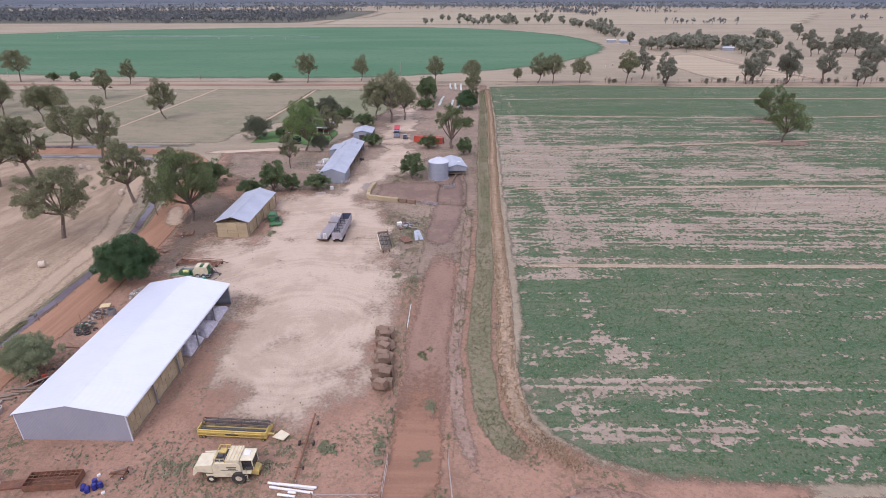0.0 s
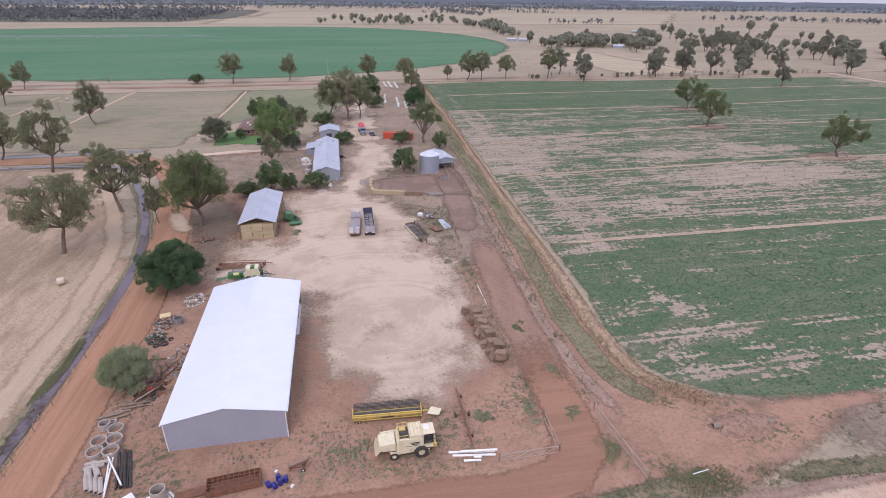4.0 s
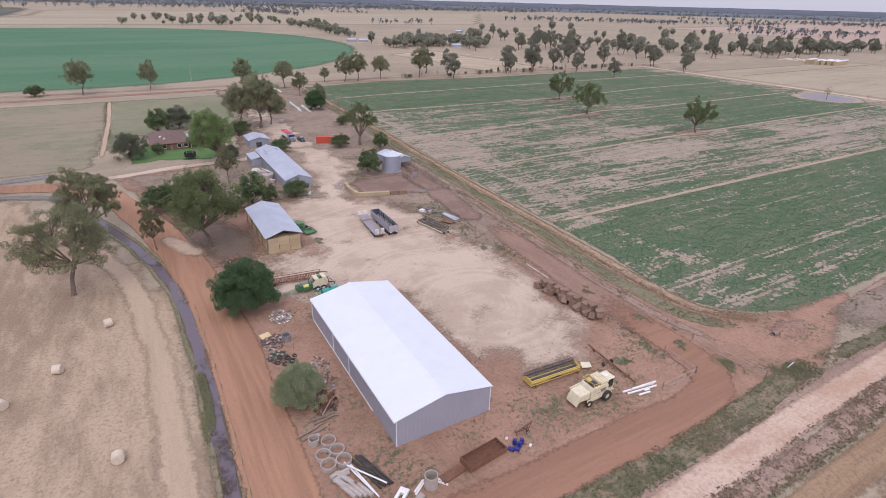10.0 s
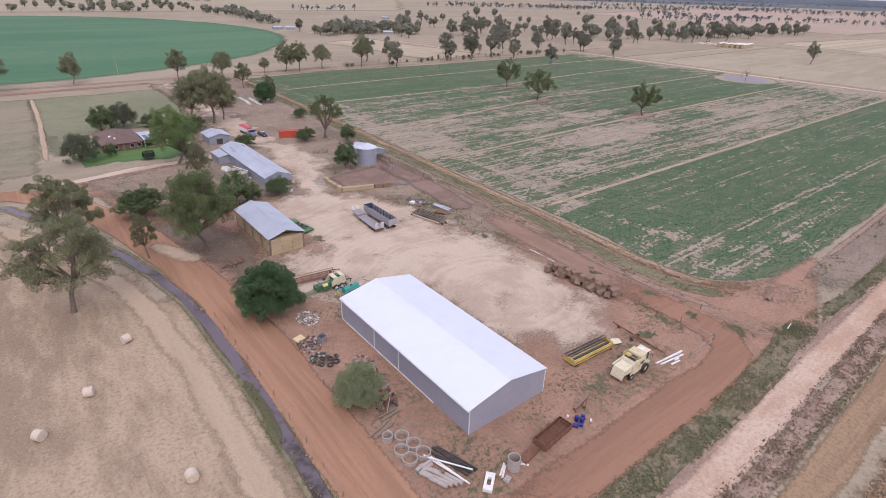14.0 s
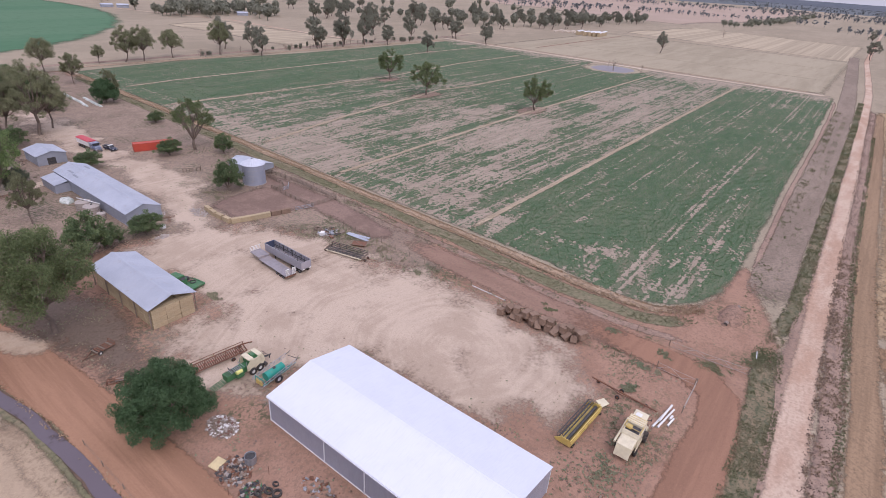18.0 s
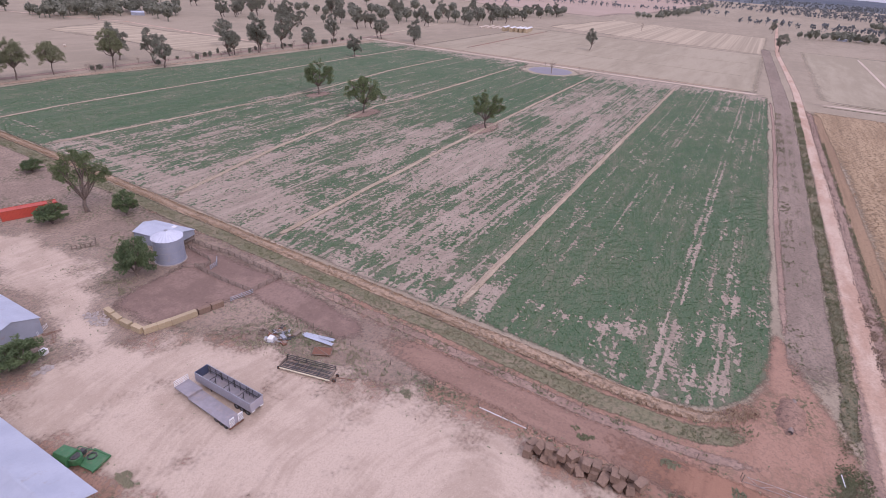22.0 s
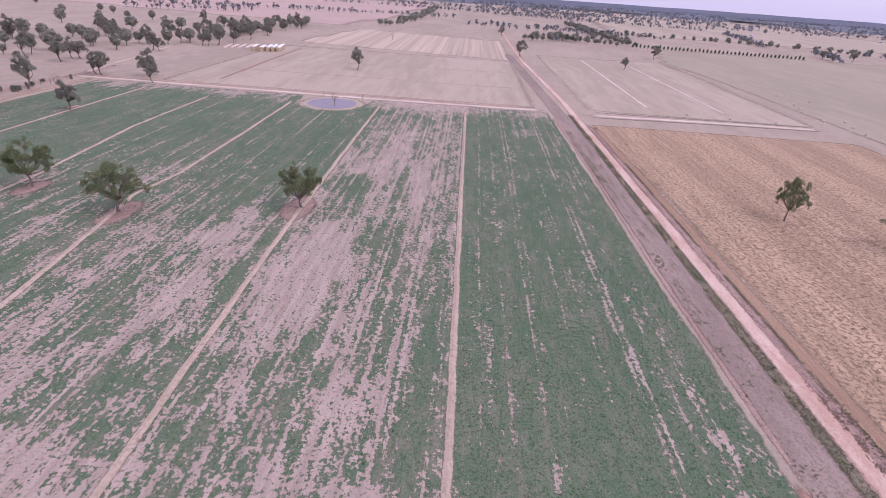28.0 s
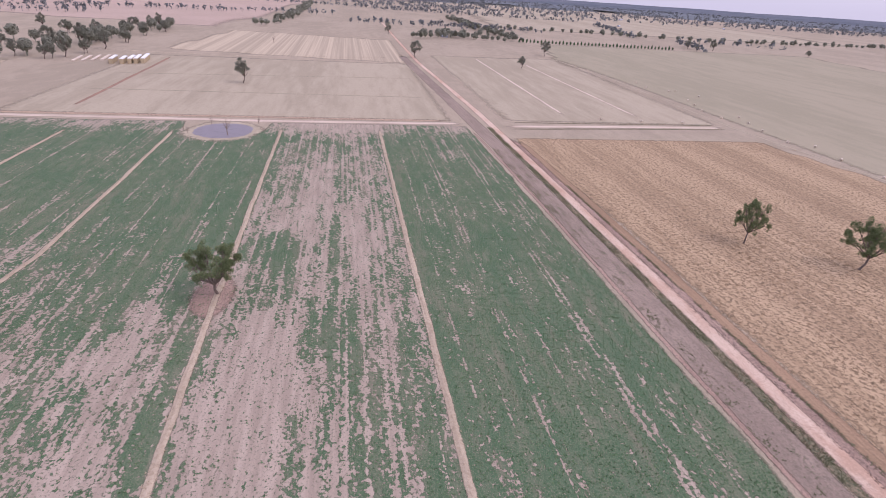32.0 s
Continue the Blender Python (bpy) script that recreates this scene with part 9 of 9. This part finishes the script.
# ---- tufts: lucerne plants, weeds and rank grass as small low plants ----
def tufts(name, label, x, y, size, height, mat, seed, spikes=5, z=0.0):
    """Low plants, each a ragged star of leaves that rises to its middle; all in one mesh."""
    r = np.random.default_rng(seed)
    k = len(x)
    s = size * (0.5 + r.random(k))
    ang = r.random(k) * 6.283
    out = np.zeros((k, spikes, 3, 3), np.float32)
    for i in range(spikes):
        a = ang + 6.283 * i / spikes + 0.35 * r.normal(size=k)
        l = s * (0.6 + 0.8 * r.random(k))
        hgt = height * (0.5 + r.random(k))
        ca, sa = np.cos(a), np.sin(a)
        out[:, i, 0] = np.stack([x + ca * l * 0.1 - sa * s * 0.42, y + sa * l * 0.1 + ca * s * 0.42, z + 0.25 * hgt], axis=1)
        out[:, i, 1] = np.stack([x + ca * l, y + sa * l, z + 0.45 * hgt * r.random(k)], axis=1)
        out[:, i, 2] = np.stack([x + ca * l * 0.15 + sa * s * 0.42, y + sa * l * 0.15 - ca * s * 0.42, z + hgt], axis=1)
    return solo(name, quads_mesh(name, out.reshape(-1, 3), 3, mat), mat, None, label, "plants", "", "stuff")


def leafy_stuff(name, a, b, c):
    n = Nodes(name)
    col = n.mix(n.ramp(n.island, 0.0, 1.0), a, b)
    col = n.mix(n.ramp(n.noise(n.pos, 0.08, 3), 0.4, 0.65), col, c)
    return n.end(col, 0.85, 0.0, None, spec=0.12)


m_lucerne = leafy_stuff("lucerne_leaf", (0.088, 0.158, 0.075), (0.15, 0.222, 0.105), (0.1, 0.18, 0.085))
m_weed = leafy_stuff("yard_weed", (0.244, 0.254, 0.160), (0.160, 0.179, 0.104), (0.319, 0.281, 0.188))
m_drygrass = leafy_stuff("dry_grass_tuft", (0.50, 0.41, 0.285), (0.38, 0.305, 0.205), (0.32, 0.268, 0.175))
m_bankgrass = leafy_stuff("tawny_grass_tuft", (0.44, 0.318, 0.208), (0.3, 0.22, 0.143), (0.36, 0.265, 0.175))
m_rank = leafy_stuff("rank_grass_tuft", (0.135, 0.152, 0.078), (0.215, 0.215, 0.125), (0.25, 0.22, 0.14))
m_reed = leafy_stuff("reed_leaf", (0.18, 0.19, 0.1), (0.24, 0.235, 0.135), (0.22, 0.2, 0.125))
m_clod = leafy_stuff("dark_litter", (0.210, 0.147, 0.119), (0.140, 0.112, 0.091), (0.238, 0.168, 0.133))

g = np.random.default_rng(20)
FIELD = [(12.4, 63), (12.6, 72), (13.6, 82), (15, 113), (16.6, 160), (19, 221), (22.5, 297), (24, 364), (350, 364), (350, 226), (312, 214), (308, 190), (314, 174), (350, 170), (352, 54), (190, 51.6), (127, 50.6), (60, 49.2), (40, 49.2), (28, 50), (21, 52.6), (15.4, 57)]
BANKS = (107.8, 164, 222, 272, 321)
px, py = g.uniform(12, 352, 420000), g.uniform(49, 366, 420000)
near = np.clip(1.25 - np.hypot(px + 10, py - 70) / 330, 0.12, 1)
ok = (inside_distance(px, py, FIELD) > 0) & (g.random(len(px)) < near * (0.05 + 0.33 * np.minimum(1.0, stand_of_crop(px, py))))
for b in BANKS:
    ok &= np.abs(py - b) > 1.6
px, py = px[ok], py[ok]
tufts("lucerne_plants", "low green lucerne plants standing in patches", px, py, 0.19, 0.2, m_lucerne, 1, 5, Z1)

# weeds in the bare earth of the yard, thick in some patches
px, py = g.uniform(-74, 10, 130000), g.uniform(44, 215, 130000)
YARD = [(-30, 62), (-20, 62.5), (-13.5, 70), (-12, 84), (-13, 100), (-15.5, 112), (-15, 128), (-20, 143), (-27.5, 152), (-26, 168), (-19, 200), (-30, 205), (-32, 178), (-34, 158), (-45, 156), (-52, 150), (-47, 128), (-47, 119), (-60, 119), (-62, 112), (-50, 104), (-43, 93), (-40, 76), (-35, 65)]
w = fbm(px / 9, py / 9, 41, 4, 0.6)
dens = np.clip((w - 0.5) / 0.16, 0, 1) ** 1.4 * 0.34 + 0.01
dy = inside_distance(px, py, YARD)
dens = np.where(dy > -1.5, np.where(dy > 3, 0.0015, 0.04), dens)
lane = (np.abs(px - (-3.9 + 0.025 * (py - 45))) < 4.2) & (py < 148)
dens = np.where(lane, 0.02, dens)
dens = np.where((px < -67.5 - 0.15 * np.maximum(0, py - 105)) | ((py < 45) & (px < 2)), 0.01, dens)
dens = np.where(inside_distance(px, py, [(-58, 53.5), (-42, 53.5), (-42, 91), (-58, 91)]) > 0, 0, dens)
dens = np.where(inside_distance(px, py, [(-26, 148), (-8, 146), (-2, 150), (-2, 164), (-24, 163)]) > 0, 0.015, dens)
spotw = 0.7 * np.exp(-(((px + 38) / 4) ** 2 + ((py - 53) / 2) ** 2)) + 0.9 * np.exp(-(((px + 29) / 4) ** 2 + ((py - 46) / 1.3) ** 2)) + 0.6 * np.exp(-(((px + 21.5) / 1.5) ** 2 + ((py - 52) / 3) ** 2)) + 0.5 * np.exp(-(((px + 58.6) / 0.8) ** 2 + ((py - 57) / 2.5) ** 2)) + 0.5 * np.exp(-(((px + 9) / 3) ** 2 + ((py - 128) / 7) ** 2)) + 0.5 * np.exp(-(((px + 33) / 6) ** 2 + ((py - 50) / 3) ** 2)) + 1.3 * np.exp(-(((px + 12) / 4.5) ** 2 + ((py - 126) / 9) ** 2)) + 0.9 * np.exp(-(((px + 9) / 3) ** 2 + ((py - 180) / 5) ** 2)) + 0.8 * np.exp(-(((px + 16) / 2.5) ** 2 + ((py - 170) / 4) ** 2)) + 0.5 * np.exp(-(((px + 25) / 3) ** 2 + ((py - 47) / 2) ** 2)) + 0.5 * np.exp(-(((px + 9.5) / 1.2) ** 2 + ((py - 58) / 7) ** 2))
ok = g.random(len(px)) < dens + np.where(dy < 0, spotw * 0.8, 0)
px, py = px[ok], py[ok]
cut = g.random(len(px)) < 0.72
tufts("yard_weeds", "small grey-green weeds scattered over the yard earth", px[cut], py[cut], 0.17, 0.15, m_weed, 2, 5, Z2)
tufts("yard_litter", "dark clods and dung scattered over the yard earth", px[~cut], py[~cut], 0.16, 0.1, m_clod, 3, 4, Z2)


def verge_tufts(name, label, line, wide, count, mat, seed, size=0.32, height=0.5, clump=6.0, keep=0.45, z=Z3):
    r = random.Random(seed)
    pts = np.array(along(line, sum(math.hypot(b[0] - a[0], b[1] - a[1]) for a, b in zip(line, line[1:])) / count, wide, r))
    turned = 0.8 * pts[:, 0] + 0.6 * pts[:, 1], 0.8 * pts[:, 1] - 0.6 * pts[:, 0]
    f = 0.6 * fbm(turned[0] / clump, turned[1] / clump, seed, 4, 0.7) + 0.4 * fbm(turned[0] / 1.1, turned[1] / 1.1, seed + 7, 3)
    pts = pts[np.random.default_rng(seed).random(len(pts)) < np.clip((f - keep + 0.03) / 0.16, 0, 1)]
    return tufts(name, label, pts[:, 0], pts[:, 1], size, height, mat, seed, 5, z)


verge_tufts("verge_grass", "rank green and straw grass on the road verge", [(-120, 34.4), (-20, 34.9), (-4, 35.6), (4, 36.5), (12, 37.3)], 2.4, 17000, m_rank, 51, 0.14, 0.2, 5, 0.43)
verge_tufts("verge_grass", "rank dark grass between the stock track and dirt road", [(15, 37.2), (24, 36.4), (33, 35.7), (60, 35.8), (100, 36.2), (160, 36.7), (250, 37.3), (350, 38.6)], 1.6, 16000, m_rank, 52, 0.15, 0.22, 6, 0.43)
verge_tufts("verge_grass", "dry purplish weeds on the road's far verge", [(-120, 26.4), (-30, 26.9), (0, 27.6), (40, 28.6), (75, 29.0), (130, 29.4), (322, 31.4)], 1.7, 9000, m_clod, 53, 0.14, 0.2, 4, 0.43)
m_tussock = leafy_stuff("brown_tussock", (0.37, 0.275, 0.195), (0.26, 0.19, 0.135), (0.32, 0.235, 0.17))
verge_tufts("tussock_grass", "brown dry tussocks between road and field", [(-60, 25.6), (-20, 26.2), (0, 26.8), (30, 27.6), (70, 28.2)], 2.2, 5600, m_tussock, 88, 0.2, 0.3, 5, 0.48)
verge_tufts("drain_grass", "dark green grass along the shallow drain", [(-120, 24.3), (-30, 24.7), (0, 25.0), (30, 26.2), (70, 27.2), (130, 27.5), (240, 28.6)], 0.7, 4200, m_rank, 87, 0.19, 0.26, 8, 0.4)
verge_tufts("bank_grass", "long tawny grass on the field's bank", [(17, 50.8), (13.4, 53.8), (10.6, 58), (9.3, 64), (9.3, 72), (10.2, 82), (11.0, 100), (13.4, 160), (15.5, 200), (18.5, 260), (22.0, 355)], 1.4, 11500, m_bankgrass, 54, 0.2, 0.3, 5, 0.3, Z3 + 0.1)
verge_tufts("gutter_grass", "green grass growing in the gutter", [(13, 50.8), (10.4, 52), (8.0, 54.6), (6.0, 58.5), (5.2, 65), (5.1, 74), (5.8, 86), (7.2, 100), (9.6, 140), (11.0, 181), (14.5, 260), (19.0, 352)], 1.6, 5200, m_rank, 55, 0.18, 0.2, 6, 0.4)
verge_tufts("lane_weeds", "dark weeds along the lane fence", [(1.2, 54), (1.6, 70), (2.8, 100), (5.0, 142)], 1.2, 1400, m_rank, 56, 0.18, 0.2, 3, 0.48)
verge_tufts("lane_weeds", "dark weeds along the lane's yard side", [(-8.9, 52), (-8.6, 80), (-7.6, 110), (-6.2, 140)], 1.3, 1400, m_weed, 57, 0.18, 0.2, 3, 0.46)
verge_tufts("channel_grass", "grass on the channel's banks", [(-80.2, 25), (-79.6, 60), (-79.3, 95), (-83, 128), (-93, 158), (-106, 186)], 0.8, 1200, m_rank, 58, 0.16, 0.16, 4, 0.55)
verge_tufts("channel_grass", "grass on the channel's road side", [(-77.0, 25), (-76.6, 60), (-76.4, 95), (-79.6, 128), (-89, 158)], 0.5, 1200, m_bankgrass, 59, 0.17, 0.2, 4, 0.5)
for b, line in enumerate(([(14, 107.2), (119, 108), (341, 109.5)], [(15, 160), (61, 161.8), (112, 163.6), (340, 166)], [(17, 200), (70, 212), (150, 224), (176, 220.5), (332, 222.7)], [(20, 271), (158, 267.5), (240, 276), (332, 276)])):
    verge_tufts("bank_grass", "straw-coloured grass on the check bank", line, 1.3, 900, m_drygrass, 60 + b, 0.2, 0.22, 5, 0.45, Z2 + 0.1)
px, py = g.uniform(40, 324, 60000), g.uniform(-150, 24, 60000)
f = fbm(px / 25, py / 4, 91, 4, 0.6)
ok = (g.random(len(px)) < np.clip((f - 0.38) * 3, 0.1, 1)) & (py < 23) & (g.random(len(px)) < 0.6 * np.clip(1.3 - np.hypot(px - 60, py - 40) / 220, 0.15, 1))
tufts("stubble_tufts", "tufts of golden standing straw", px[ok], py[ok], 0.26, 0.28, leafy_stuff("golden_straw", (0.42, 0.30, 0.185), (0.33, 0.235, 0.145), (0.38, 0.27, 0.17)), 70, 5, Z1)
px, py = g.uniform(-120, 35, 30000), g.uniform(-30, 20, 30000)
ok = (fbm(px / 20, py / 3, 93, 4, 0.6) > 0.46) & (py < 17.6 + 0.03 * px)
tufts("fallow_tufts", "tufts of brown stubble and weeds", px[ok], py[ok], 0.28, 0.3, m_bankgrass, 71, 5, Z1)
verge_tufts("corner_grass", "green grass in the damp corner beside the gate", [(-1.4, 45.6), (-0.4, 42.0)], 1.5, 900, m_reed, 83, 0.16, 0.16, 3, 0.42, Z3)
verge_tufts("corner_grass", "green grass at the verge's end", [(4.5, 39.4), (9.5, 37.6)], 1.1, 700, m_rank, 84, 0.15, 0.18, 3, 0.42, Z3)
verge_tufts("track_weeds", "dark weeds along the stock track", [(24, 43.2), (60, 44.4), (120, 45.0), (300, 47.5)], 1.6, 4200, m_rank, 85, 0.2, 0.22, 7, 0.52, Z3)
verge_tufts("track_weeds", "dark weeds between the wheel tracks", [(30, 40.2), (60, 40.6), (120, 41.2), (300, 43)], 1.2, 3000, m_weed, 86, 0.17, 0.18, 7, 0.52, Z3)
verge_tufts("channel_reeds", "green reeds growing in the channel", [(-78.6, 70), (-78.2, 76), (-78.4, 85)], 0.7, 1300, m_reed, 81, 0.12, 0.16, 3, 0.38, Z4 + 0.1)
verge_tufts("channel_reeds", "green reeds growing in the channel", [(-79.4, 38), (-79.2, 58), (-78.9, 74)], 0.8, 2000, m_reed, 82, 0.12, 0.14, 5, 0.45, Z4 + 0.1)
WEEDS = ((-4.2, 74.4, 1.8, 2.2), (-3.4, 51.9, 1.6, 2.0), (-8.9, 52.5, 0.9, 2.2), (-8.2, 57, 0.7, 4.5), (-15.4, 53.4, 1.8, 1.4), (-14, 133, 4, 5), (-9.6, 113, 2.2, 6), (-11.5, 104, 1.3, 4), (-3.1, 186, 4, 6),
         (-18, 169, 3, 4), (3, 192, 2, 7), (-14.8, 119, 2.5, 3), (-10, 126, 2, 5), (-45.3, 124, 0.9, 3), (-2.8, 60.8, 1.2, 2), (-0.6, 45.4, 1.2, 2.2), (-26, 50, 4, 2.4), (-34, 49.5, 4, 2.5))
for k, (x, y, rx, ry) in enumerate(WEEDS):
    a, q = g.uniform(0, 6.283, 500), np.sqrt(g.random(500))
    wx, wy = x + rx * q * np.cos(a), y + ry * q * np.sin(a)
    keep = fbm(wx / 1.4, wy / 1.4, 200 + k, 3) > 0.36 + 0.2 * q
    tufts("weed_patch", "patch of low grey-green weeds on bare earth", wx[keep], wy[keep], 0.16, 0.15, m_rank if k % 3 == 0 else m_weed, 210 + k, 5, Z3 + 0.06)
